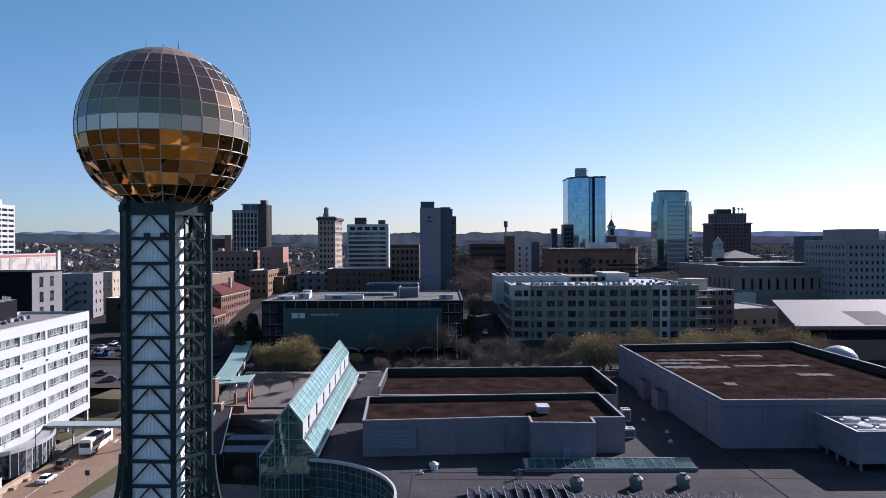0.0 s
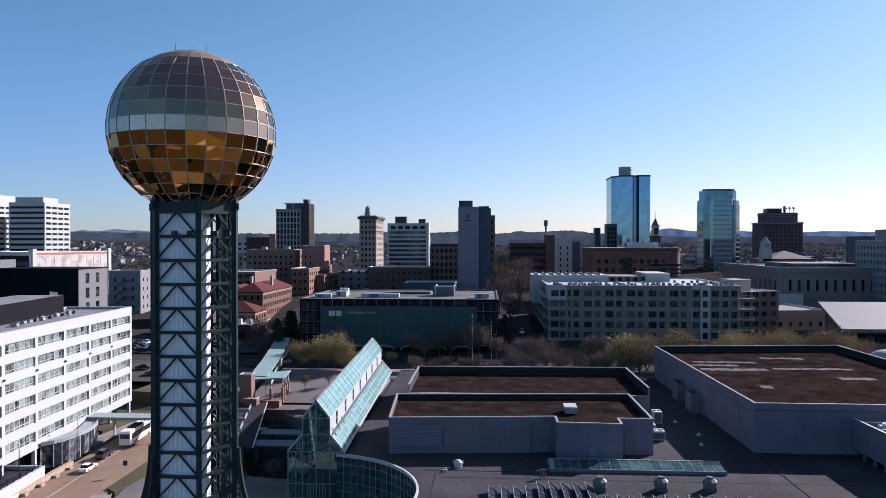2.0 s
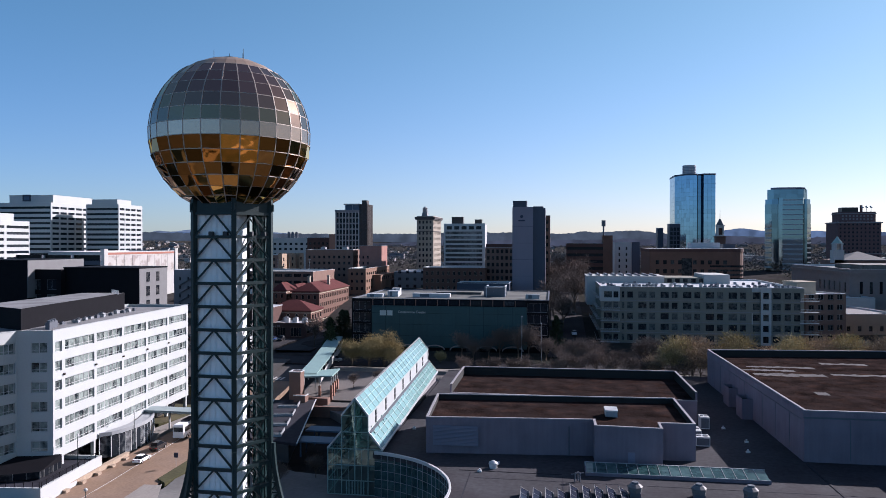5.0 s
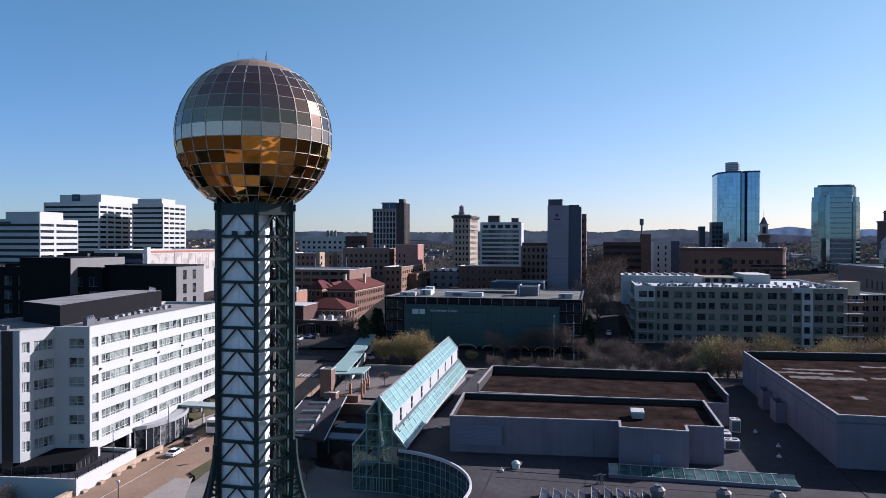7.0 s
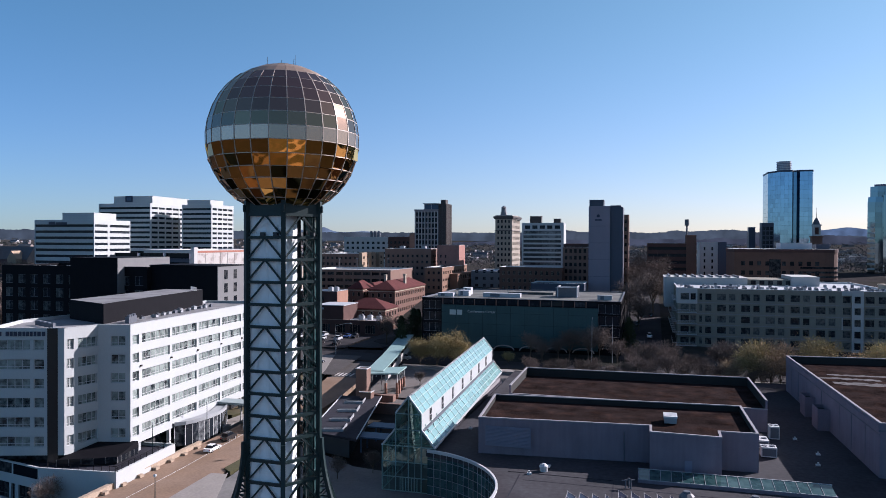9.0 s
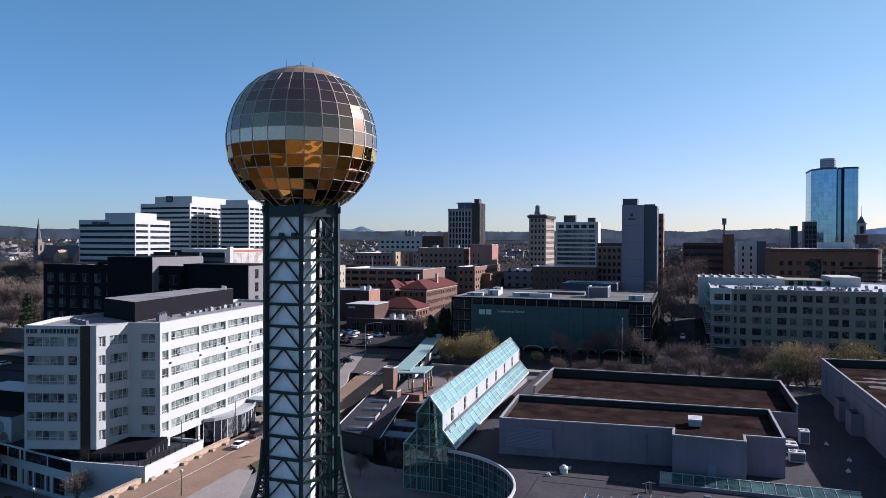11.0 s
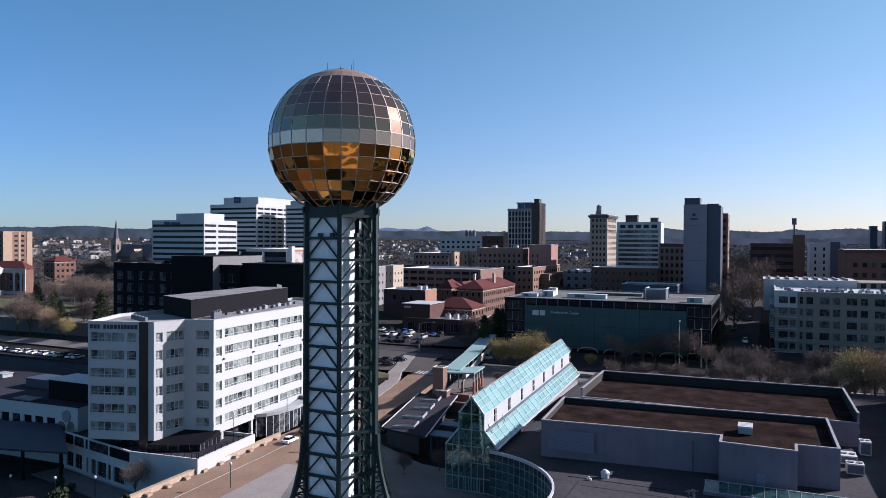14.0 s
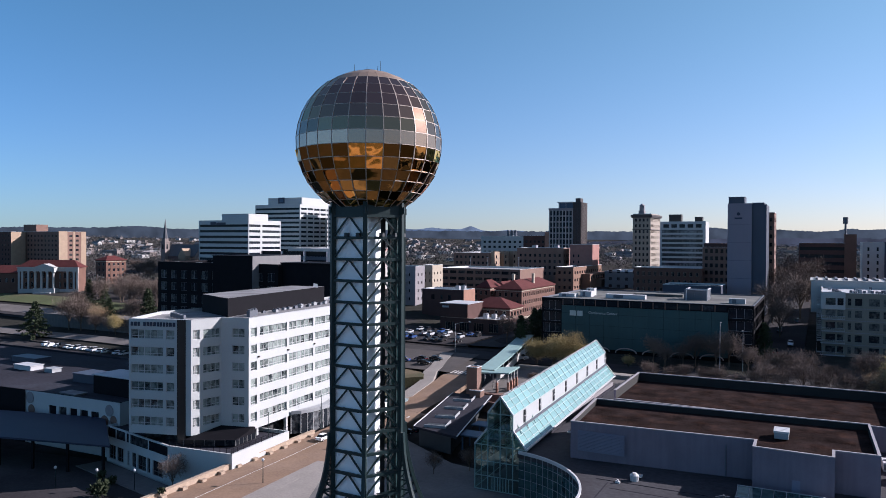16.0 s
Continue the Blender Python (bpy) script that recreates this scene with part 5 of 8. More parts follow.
def roof_units(parent, spots, mat_name="equipment", h=1.6, size=2.2):
    for x, y in spots:
        s = Shape().box(-size / 2, size / 2, -size / 2, size / 2, 0, h).tube((0, 0, h), (0, 0, h + 0.3), size * 0.35, None, 12, 1).box(-size / 2 - 0.08, size / 2 + 0.08, -size / 2 - 0.08, size / 2 + 0.08, h * 0.8, h * 0.86, 1)
        part("roof_unit", s, (mat_name, "equipment_dark"), parent, m=pose(x, y, 0))


# white office blocks with ribbon windows
def white_office(x, y, w, d, z1, step, n, solid, label):
    b = block("office_building", label, x, y, w, d, 10, z1, 0, "white_panel", "office_glass",
              (solid[0], floors(z1 - 0.9 - n * step, n, step, 0.3, 2.05)), (solid[1], floors(z1 - 0.9 - n * step, n, step, 0.3, 2.05)), None, "membrane_light", 0.6, group="white office blocks", depth=0.5)
    return b


o1 = white_office(-388.2, 400, 49, 35.1, 60.3, 4.1, 9, ([(0.6, 48.4)], [(0.6, 12.6), (14.6, 34.5)]), "white office block with continuous dark ribbon windows")
add_box(o1, "plant_house", 21.4, 47.2, 2, 23, 59.5, 65, "white_panel")
part("sign", Shape().box(12, 17.5, -0.15, 0, 57.0, 59.2).box(18, 27, -0.15, 0, 57.2, 58.8), "sign_dark", o1, "dark rooftop sign bars")
o2 = white_office(-423.2, 500, 50.4, 57.3, 77.1, 4.0, 12, ([(0.6, 49.8)], even(1, 56, 6, 0.86)), "tall white office block with dark window strips")
add_box(o2, "plant_house", 12.5, 50, 3, 52, 76, 83.1, "white_panel")
part("sign", Shape().box(24, 31, 2.7, 3.0, 78.4, 83.6).box(25.5, 29.5, 2.6, 2.72, 79.6, 82.2, 1), ("sign_dark", "blue_roof"), o2, "square dark sign")
o3 = white_office(-357.4, 520, 28, 33, 76.6, 4.0, 12, ([(0.6, 27.4)], even(1, 32, 4, 0.86)), "white office tower with dark window strips")
add_box(o3, "plant_house", 3, 25, 3, 22, 76, 80.5, "white_panel")

# black apartment block behind the hotel
bk = block("apartment_block", "matt black flat-roofed apartment block with square windows", -189.3, 190, 56, 24, -6, 38.0, 0, "black_panel", "apt_glass",
           (even(0.5, 55.5, 11, 0.62), floors(10, 6, 4.3, 0.8, 3.7)), None, None, "membrane_dark", 0.8, depth=0.3, frame_mat="black_frame", bars=1, cope_mat="black_panel")
add_box(bk, "upper_storey", 30, 47.5, -3, 22, 24, 40.7, "black_panel")
# sunlight on the black side walls put in as thin grey sheets
part("side_cladding", Shape().box(47.62, 47.75, -3, 22, 30, 40.8).box(79.3, 79.42, 2, 17, 6, 38.6).box(55.5, 79.3, 2, 17, -6, 38.4, 1).box(55.5, 79.5, 1.7, 17.2, 38.4, 38.75, 1), ("grey_clad", "black_panel"), bk, "black annexe, with grey sheets for sunlight on the side walls")
for k in range(2):
    for j in range(6):
        part("window", Shape().box(79.4, 79.47, 5.5 + 5.2 * k, 7.3 + 5.2 * k, 14 + 4.1 * j, 16.8 + 4.1 * j).box(79.4, 79.5, 5.3 + 5.2 * k, 7.5 + 5.2 * k, 13.8 + 4.1 * j, 14.0 + 4.1 * j, 1), ("dark_glass", "window_frame"), bk)
for k, (x, y) in enumerate(((4, 3), (9, 3), (14, 4), (20, 6))):
    part("skylight", Shape().box(x, x + 2.4, y, y + 1.8, 37.2, 38.0), "equipment", bk)

# low dark garage and mural building behind
gr = block("parking_garage", "dark multi-level parking garage with a pale stair tower", -240, 300, 46, 28, 8, 31.0, 0, "slab_blue", "office_glass", (even(1, 45, 3, 0.9), floors(24, 4, 4.4, 0.6, 3.2)), None, None, "membrane_light", 0.8, "garage", depth=1.0)
add_box(gr, "stair_tower", 40, 46, -3, 4, 8, 33.0, "white_panel")
roof_units(gr, ((8, 8), (20, 8)), "equipment_dark", 32, 3)
mu = block("mural_building", "pale building with a faded painted mural and orange roof stripe", -245, 330, 31, 70, 8, 41.5, 0, "off_white", "dark_glass", None, None, None, "roof_pale", 0.6, depth=0.2)
for k in range(9):
    part("mural_panel", Shape().box(31.0, 31.12, 3.2 + 7.1 * k, 9.9 + 7.1 * k, 30, 39.6), "mural", mu, "pale painted mural panel")
part("stripe", Shape().box(31.0, 31.16, 2.6, 67.4, 40.0, 41.1), "orange_stripe", mu, "faded orange stripe")
for y in (-0.6, 67.6):
    part("end_pillar", Shape().box(29.4, 31.6, y, y + 3.0, 8, 43.0), "off_white", mu)

# dark office tower
dk = block("office_tower", "dark grey office tower with pale columns and a brown windowless shaft", -144.5, 492, 17.6, 24, 15, 69.4, 0, "stone_grey", "office_glass",
           (even(0.5, 17.1, 7, 0.66), floors(24, 11, 4.0, 0.55, 3.5)), None, None, "membrane_dark", 0.8, depth=0.5)
for k in range(8):
    x = 0.5 + 16.6 / 7 * k
    part("column", Shape().box(x - 0.22, x + 0.22, -0.35, 0.02, 22, 68.2), "off_white", dk, "pale upright column")
part("top_band", Shape().box(-0.15, 17.7, -0.4, 0.0, 68.3, 69.6), "stone_grey", dk)
add_box(dk, "plant_house", 6.5, 17, 2, 20, 69, 73.0, "blue_roof", "blue-grey glazed plant house")
part("roof_canopy", Shape().box(5.8, 17.2, 0.6, 20, 73.4, 74.0).box(7, 7.3, 1, 1.3, 69.4, 73.4).box(12, 12.3, 1, 1.3, 69.4, 73.4), "white_panel", dk)
part("shaft", Shape().box(17.6, 23.2, 0.6, 16, 15, 73.6), "shaft_brown", dk, "dark brown ribbed windowless shaft")
part("shaft_head", Shape().box(18.8, 22.4, 2, 8, 73.6, 76.4), "shaft_brown", dk)
rib = Shape().box(0, 0.3, -0.2, 0.02, 15, 73.4).mesh("shaft_rib", "bronze_panel")
for k in range(5):
    part("shaft_rib", rib, (), dk, m=pose(17.9 + 1.15 * k, 0.6, 0))
for k in range(7):
    part("shaft_rib", rib, (), dk, m=pose(23.2, 1.2 + 2.2 * k, 0, 0, 0, 90))

# beige tower with a heavy cornice
cr = block("bank_tower", "slim beige stone tower with a heavy cornice and roof turret", -87.3, 500, 12.0, 28, 18, 65.2, -2, "stone_tower", "dark_glass",
           (even(0.8, 11.2, 4, 0.5), floors(20, 11, 3.9, 1.0, 3.0)), (even(1, 27, 8, 0.42), floors(20, 11, 3.9, 1.0, 3.0)), None, "membrane", 0.6, depth=0.3)
part("cornice", Shape().box(-1.2, 13.2, -1.2, 29.2, 63.4, 64.6).box(-0.8, 12.8, -0.8, 28.8, 62.6, 63.4), "shaft_brown", cr, "dark projecting cornice")
part("string_course", Shape().box(-0.3, 12.3, -0.3, 28.3, 54.2, 54.7), "shaft_brown", cr)
part("turret", Shape().box(2.6, 6.4, 5, 9, 65, 67.5).tube((4.5, 7, 67.5), (4.5, 7, 71), 1.9, 1.7, 10).tube((4.5, 7, 71), (4.5, 7, 72.3), 2.1, 0.4, 10), "stone_grey", cr)

# white office block
wb = block("office_building", "white office block with broad ribbon windows and black roof plant", -62.5, 465, 26.3, 20, 18, 58.7, 0, "white_panel", "strip_glass",
           ([(0.9, 25.4)], floors(19.3, 12, 2.9, 0.7, 2.5)), None, None, "membrane_light", 0.8, depth=0.4, frame_mat="window_frame", bars=5)
part("top_window_row", lattice(26.3, 54.3, 58.0, even(1.2, 25.2, 5, 0.7), [(55, 57.2)], 0.3), "white_panel", wb, m=pose(0, -0.35, 0))
for a, b in even(1.2, 25.2, 5, 0.7):
    part("window", pane_mesh(b - a, 2.2, "office_glass", "", 0), (), wb, m=pose(a, -0.08, 55))
add_box(wb, "plant_house", 4.4, 11.8, 5, 10, 58, 63.2, "bronze_panel")
add_box(wb, "plant_house", 19.8, 24.2, 5, 10, 58, 61.5, "bronze_panel")
part("corner_fin", Shape().box(25.2, 26.9, -0.6, 0.4, 18, 59.0), "white_panel", wb)

# windowless slab hotel
sl = thing("slab_tower", "windowless grey concrete slab tower with a dark side wing", "tower block", pose(0, 0, 0))
part("wall", Shape().box(-11.7, -1.7, 351, 373, 8, 63.6), "slab_grey", sl, "mauve-grey concrete end wall")
part("wing", Shape().box(-1.7, 4.2, 352.2, 373, 8, 63.0).box(-1.7, 3.2, 352.8, 372, 63.0, 63.9), "slab_blue", sl, "dark blue-grey side wing")
part("plant_house", Shape().box(-11.4, -4.8, 351.6, 362, 63.6, 66.4).box(-11.5, -4.7, 351.5, 362.1, 66.4, 66.6), "slab_blue", sl)
part("sign", Shape().tube((-7.2, 350.98, 58.9), (-7.2, 350.9, 58.9), 0.75, 0.75, 14).box(-8.8, -5.6, 350.9, 350.99, 56.6, 57.3), "sign_dark", sl, "small dark round sign and bar")
for z in range(14, 62, 8):
    part("joint", Shape().box(-11.72, -1.68, 350.97, 351.02, z, z + 0.1), "slab_blue", sl)
block("brick_tower", "brown brick hotel tower behind the slab", 1.2, 374, 5.2, 18, 10, 60.2, 0, "brick_brown", "dark_glass", (even(0.4, 4.8, 2, 0.5), floors(16, 11, 3.9, 1.0, 2.8)), (even(0.5, 17.5, 5, 0.4), floors(16, 11, 3.9, 1.0, 2.8)), None, "membrane", 0.6)
block("bank_building", "brown brick building with a dark raised top", -31.4, 420, 17.2, 30, 14, 43.5, 0, "brick_brown", "dark_glass", (even(0.6, 16.6, 6, 0.55), floors(20, 6, 3.9, 0.8, 2.9)), None, None, "membrane_dark", 0.4)
part("upper_storey", Shape().prism([(-31, 421), (-14.6, 421), (-14.6, 449), (-31, 449)], 43.5, 45.6), "brick_dark", bpy.data.objects["bank_building"], m=pose(31.4, -420, 0))

# conference building, teal front
ut = block("conference_building", "long low building with a dark teal front wall", -64, 252, 70.4, 52, 5, 26.0, 0, "black_panel", "office_glass",
           ([(0.5, 7.0), (62.9, 69.9)], floors(9.5, 4, 4.0, 0.3, 3.5)), (even(1, 51, 8, 0.85), floors(9.5, 4, 4.0, 0.3, 3.5)), (even(1, 51, 8, 0.85), floors(9.5, 4, 4.0, 0.3, 3.5)), "roof_greygreen", 0.3, "conference centre", depth=0.5, frame_mat="equipment", bars=2, cope_mat="equipment_dark")
part("front_panel", Shape().box(7.6, 62.8, -0.7, 0.0, 9, 23.6), "teal_panel", ut, "dark teal metal front panel")
s = Shape()
for k in range(1, 11):
    s.box(7.6 + 5.02 * k, 7.66 + 5.02 * k, -0.715, -0.7, 9, 23.6)
for z in (13, 17, 21):
    s.box(7.6, 62.8, -0.715, -0.7, z, z + 0.05)
part("panel_joint", s, "black_panel", ut)
for k in range(14):
    x = 8 + 3.92 * k
    part("clerestory_window", Shape().box(x, x + 3.3, -0.12, -0.02, 24.0, 25.6).box(x - 0.3, x, -0.2, 0, 23.7, 25.8, 1), ("office_glass", "brick_brown"), ut)
for k in range(6):
    s = Shape()
    cxx = 12 + 9.2 * k
    for i in range(9):
        a0, a1 = math.pi * i / 9, math.pi * (i + 1) / 9
        s.bar((cxx + 3.6 * math.cos(a0), -0.8, 8.2 + 1.6 * math.sin(a0)), (cxx + 3.6 * math.cos(a1), -0.8, 8.2 + 1.6 * math.sin(a1)), 0.35)
    part("arch", s, "concrete", ut)
# sign: plain shape for the emblem, lettering beside it
part("emblem", Shape().box(10.6, 12.9, -0.85, -0.7, 20.1, 21.9).box(13.3, 15.2, -0.85, -0.7, 20.1, 21.9), "sign_pale", ut, "pale emblem of plain bars")
txt = bpy.data.curves.new("lettering", "FONT")
txt.body, txt.size, txt.extrude = "Conference Center", 1.28, 0.04
letter = new("lettering", txt)
bpy.context.view_layer.update()
me = bpy.data.meshes.new_from_object(letter.evaluated_get(bpy.context.evaluated_depsgraph_get()))
bpy.data.objects.remove(letter)
me.materials.clear()
me.materials.append(M["sign_pale"])
part("lettering", me, (), ut, "pale wall lettering", m=pose(17.2, -0.76, 21.0, 90, 0, 0))
for (x, y, w, d, h, mn) in ((46, 20, 8, 6, 3.4, "equipment_dark"), (20, 12, 14, 3, 1.4, "membrane_light"), (3, 10, 6, 4, 1.2, "membrane_light"), (10, 14, 4, 4, 2.0, "membrane_light"), (62, 10, 5, 3, 1.6, "equipment"), (26, 30, 18, 8, 0.8, "roof_greygreen"), (10, 22, 3, 3, 2.6, "coping")):
    part("roof_unit", Shape().box(x, x + w, y, y + d, 25.7, 25.7 + h).box(x - 0.1, x + w + 0.1, y - 0.1, y + d + 0.1, 25.7 + h, 25.8 + h).box(x + w * 0.2, x + w * 0.45, y - 0.05, y, 25.9, 25.6 + h, 1), (mn, "equipment_dark"), ut)
s = Shape()
for a, b, c, d in ((47, 18.5, 54, 18.5), (47, 18.5, 47, 27), (54, 18.5, 54, 27)):
    s.bar((a, b, 29.6), (c, d, 29.6), 0.4, 0.4)
for a, b in ((47, 18.5), (54, 18.5), (47, 27), (54, 27)):
    s.bar((a, b, 25.6), (a, b, 29.6), 0.3)
part("roof_frame", s, "membrane_light", ut)

# apartment building with pale bays
def make_apartments():
    z1 = 29.8
    zs = floors(9.2, 5, 3.95, 0.75, 3.1)
    ap = block("apartment_building", "five-storey grey-green apartment building with white bays", 25.6, 274, 71, 62, 5, z1, 0, "apt_panel", "apt_glass",
               ([(1.0, 3.9), (4.4, 6.2), (7.4, 8.4)] + [(9.4 + 3.98 * k, 11.5 + 3.98 * k + (0.9 if k % 2 else 0.0)) for k in range(11)] + [(53.6, 56.0), (57.0, 59.0), (60.4, 63.2), (64.4, 66.6), (67.6, 69.8)], zs), (even(1, 61, 10, 0.5), zs), (even(1, 61, 12, 0.5), zs), "membrane_light", 0.5, "apartments", depth=0.35, frame_mat="window_frame", bars=0)
    # white bay: one column of windows on all floors, a corner bay on the top floor alone
    part("bay", lattice(3.6, 8.5, z1 + 0.3, [(0.8, 2.8)], zs, 0.5), "off_white", ap, "white projecting bay", m=pose(56.2, -0.5, 0))
    part("bay", lattice(7.0, 24.4, z1 + 0.3, [(1.3, 4.2), (4.7, 6.5)], [(25.75, 28.1)], 0.5), "off_white", ap, "white corner bay under the roof", m=pose(-0.3, -0.5, 0))
    part("bay_side", Shape().box(-0.3, 0.0, 0.0, 9.0, 24.4, z1 + 0.3), "off_white", ap)
    part("panel", Shape().box(53.2, 56.2, -0.2, 0.03, 28.3, z1 + 0.2), "off_white", ap, "white wall panel")
    part("panel", Shape().box(53.2, 53.5, -0.2, 0.03, 16.6, 20.6), "off_white", ap, "white wall panel")
    for k in range(4):
        s = Shape().box(-0.4, 6.6, -1.3, 0.0, 9.2 + 3.95 * k, 9.42 + 3.95 * k).box(-0.4, 6.6, -1.3, -1.24, 10.35 + 3.95 * k, 10.45 + 3.95 * k)
        for q in range(12):
            s.box(-0.35 + 0.62 * q, -0.3 + 0.62 * q, -1.29, -1.25, 9.4 + 3.95 * k, 10.4 + 3.95 * k)
        part("balcony", s, "equipment", ap, "grey steel corner balcony")
    for k in range(5):
        s = Shape().box(0, 71, -0.12, 0.02, 8.9 + 3.95 * k, 9.15 + 3.95 * k)
        part("floor_band", s, "stone_grey", ap)
    for k in range(5):
        for x in (69.5, 72.6):
            s = Shape().box(x, x + 3.0, -1.6, 0.0, 9.3 + 3.95 * k, 9.55 + 3.95 * k)
            for q in range(8):
                s.box(x + 0.05 + 0.4 * q, x + 0.1 + 0.4 * q, -1.58, -1.52, 9.5 + 3.95 * k, 10.5 + 3.95 * k)
            s.box(x, x + 3.0, -1.6, -1.5, 10.45 + 3.95 * k, 10.55 + 3.95 * k)
            part("balcony", s, "off_white", ap, "white steel balcony")
        for q in range(8):
            y = 4 + 7 * q
            part("balcony", Shape().box(-1.5, 0, y, y + 3, 9.3 + 3.95 * k, 9.5 + 3.95 * k).box(-1.5, -1.42, y, y + 3, 9.5 + 3.95 * k, 10.5 + 3.95 * k), "off_white", ap)
    random.seed(11)
    for k in range(110):
        x, y = random.uniform(2, 69), random.choice((random.uniform(2, 9), random.uniform(9, 34), random.uniform(2, 14)))
        part("roof_unit", Shape().box(-0.5, 0.5, -0.45, 0.45, 0, 0.95).tube((0, 0, 0.95), (0, 0, 1.05), 0.38, None, 10), "equipment_dark" if k % 3 else "equipment", ap, m=pose(x, y, z1 - 0.5, 0, 0, random.uniform(-10, 10)))
    up = Shape().box(-3.5, 28, 36, 58, 20, 31.9).box(28, 46, 38, 58, 20, 31.6, 1).box(44, 54, 36, 58, 20, 33.0).box(-3.8, 28.3, 35.7, 58, 31.9, 32.2, 0)
    part("upper_storey", up, ("off_white", "apt_panel"), ap, "white upper storey set back from the front")
    for k in range(9):
        part("roof_fin", Shape().box(-2 + 3.3 * k, -1.2 + 3.3 * k, 38, 56, 32.2, 32.8), "equipment_dark", ap)
    for k in range(5):
        part("window", Shape().box(29.5 + 3.2 * k, 31.3 + 3.2 * k, 37.9, 38.02, 29.6, 31.2), "dark_glass", ap)
    # receding right wing
    wz = floors(9.2, 5, 3.75, 0.9, 2.9)
    wing = block("apartment_wing", "brown end wing of the apartment building", 99, 280, 17, 46, 5, 27.2, 20, "brick_brown", "dark_glass", (even(0.5, 16.5, 4, 0.6), wz), (even(1, 45, 8, 0.5), wz), None, "membrane_light", 0.5, "apartments", frame_mat="equipment", bars=1)
    part("stair_head", Shape().box(1, 9, 6, 14, 26.5, 31.2).box(0.8, 9.2, 5.8, 14.2, 31.2, 31.6), "stone_beige", wing)


make_apartments()

# brick office with shaft, pale neighbour
bo = block("brick_office", "dark red brick office with strip windows", 15.7, 428, 22, 26, 14, 46.0, 0, "brick_dark", "office_glass", ([(0.5, 21.5)], floors(18, 7, 3.9, 0.9, 2.6)), None, ([(0.5, 25)], floors(18, 7, 3.9, 0.9, 2.6)), "membrane_dark", 0.6)
add_box(bo, "stair_shaft", 21, 26.4, -0.5, 12, 14, 50.4, "brick_red", "red brick stair shaft")
part("mast", Shape().tube((21.5, 3, 50), (21.5, 3, 57), 0.5, 0.5, 8).tube((21.5, 3, 56), (21.5, 3, 59.5), 1.2, 1.2, 8), "equipment_dark", bo)
block("pale_block", "pale grey flat-roofed block with a dark end", 46.9, 470, 15, 24, 18, 46.6, 0, "off_white", "dark_glass", (even(0.6, 9.5, 2, 0.22), floors(22, 6, 3.8, 0.8, 2.8)), None, None, "membrane_light", 0.5)
part("dark_end", Shape().box(10.5, 15.4, -0.4, 20, 18, 46.9), "slab_blue", bpy.data.objects["pale_block"])

# round-cornered brick building
def make_round_brick():
    b = thing("round_brick_building", "broad red-brown brick building with a rounded corner", "building", pose(0, 0, 0))
    def ring(o):
        pts = [(56 - o, 374 - o), (93, 374 - o)]
        pts += [(93 + (10 + o) * math.sin(radians(a)), 384 - (10 + o) * math.cos(radians(a))) for a in range(15, 91, 15)]
        return pts + [(103 + o, 410), (56 - o, 410)]
    part("wall", Shape().prism(ring(0), 10, 43.2, 0, 1), ("brick_red", "membrane_light"), b)
    part("coping", Shape().prism(ring(0.3), 41.8, 43.4, 0, 1), ("brick_dark", "membrane_light"), b)
    for z in (26, 31, 35.5):
        for k in range(10):
            x = 59 + 3.6 * k
            if k in (4, 5) and z < 30:
                continue
            part("window", Shape().box(x, x + 1.7, 373.85, 374.02, z, z + 2.0), "dark_glass", b)
    part("window", Shape().box(71.5, 76.5, 373.8, 374.05, 29, 38.5), "dark_glass", b)
    for k in range(7):
        z = 22 + 2.1 * k
        s = Shape().sweep([(x, y, z) for x, y in [(85, 373.88)] + ring(0.12)[1:8]], 0.2, 0.9)
        part("window_band", s, "dark_glass", b)
    add_box(b, "plant_house", 78, 92, 384, 396, 42.5, 46.2, "membrane_light")
    add_box(b, "plant_house", 95, 101, 390, 398, 42.5, 45.5, "slab_blue")


make_round_brick()

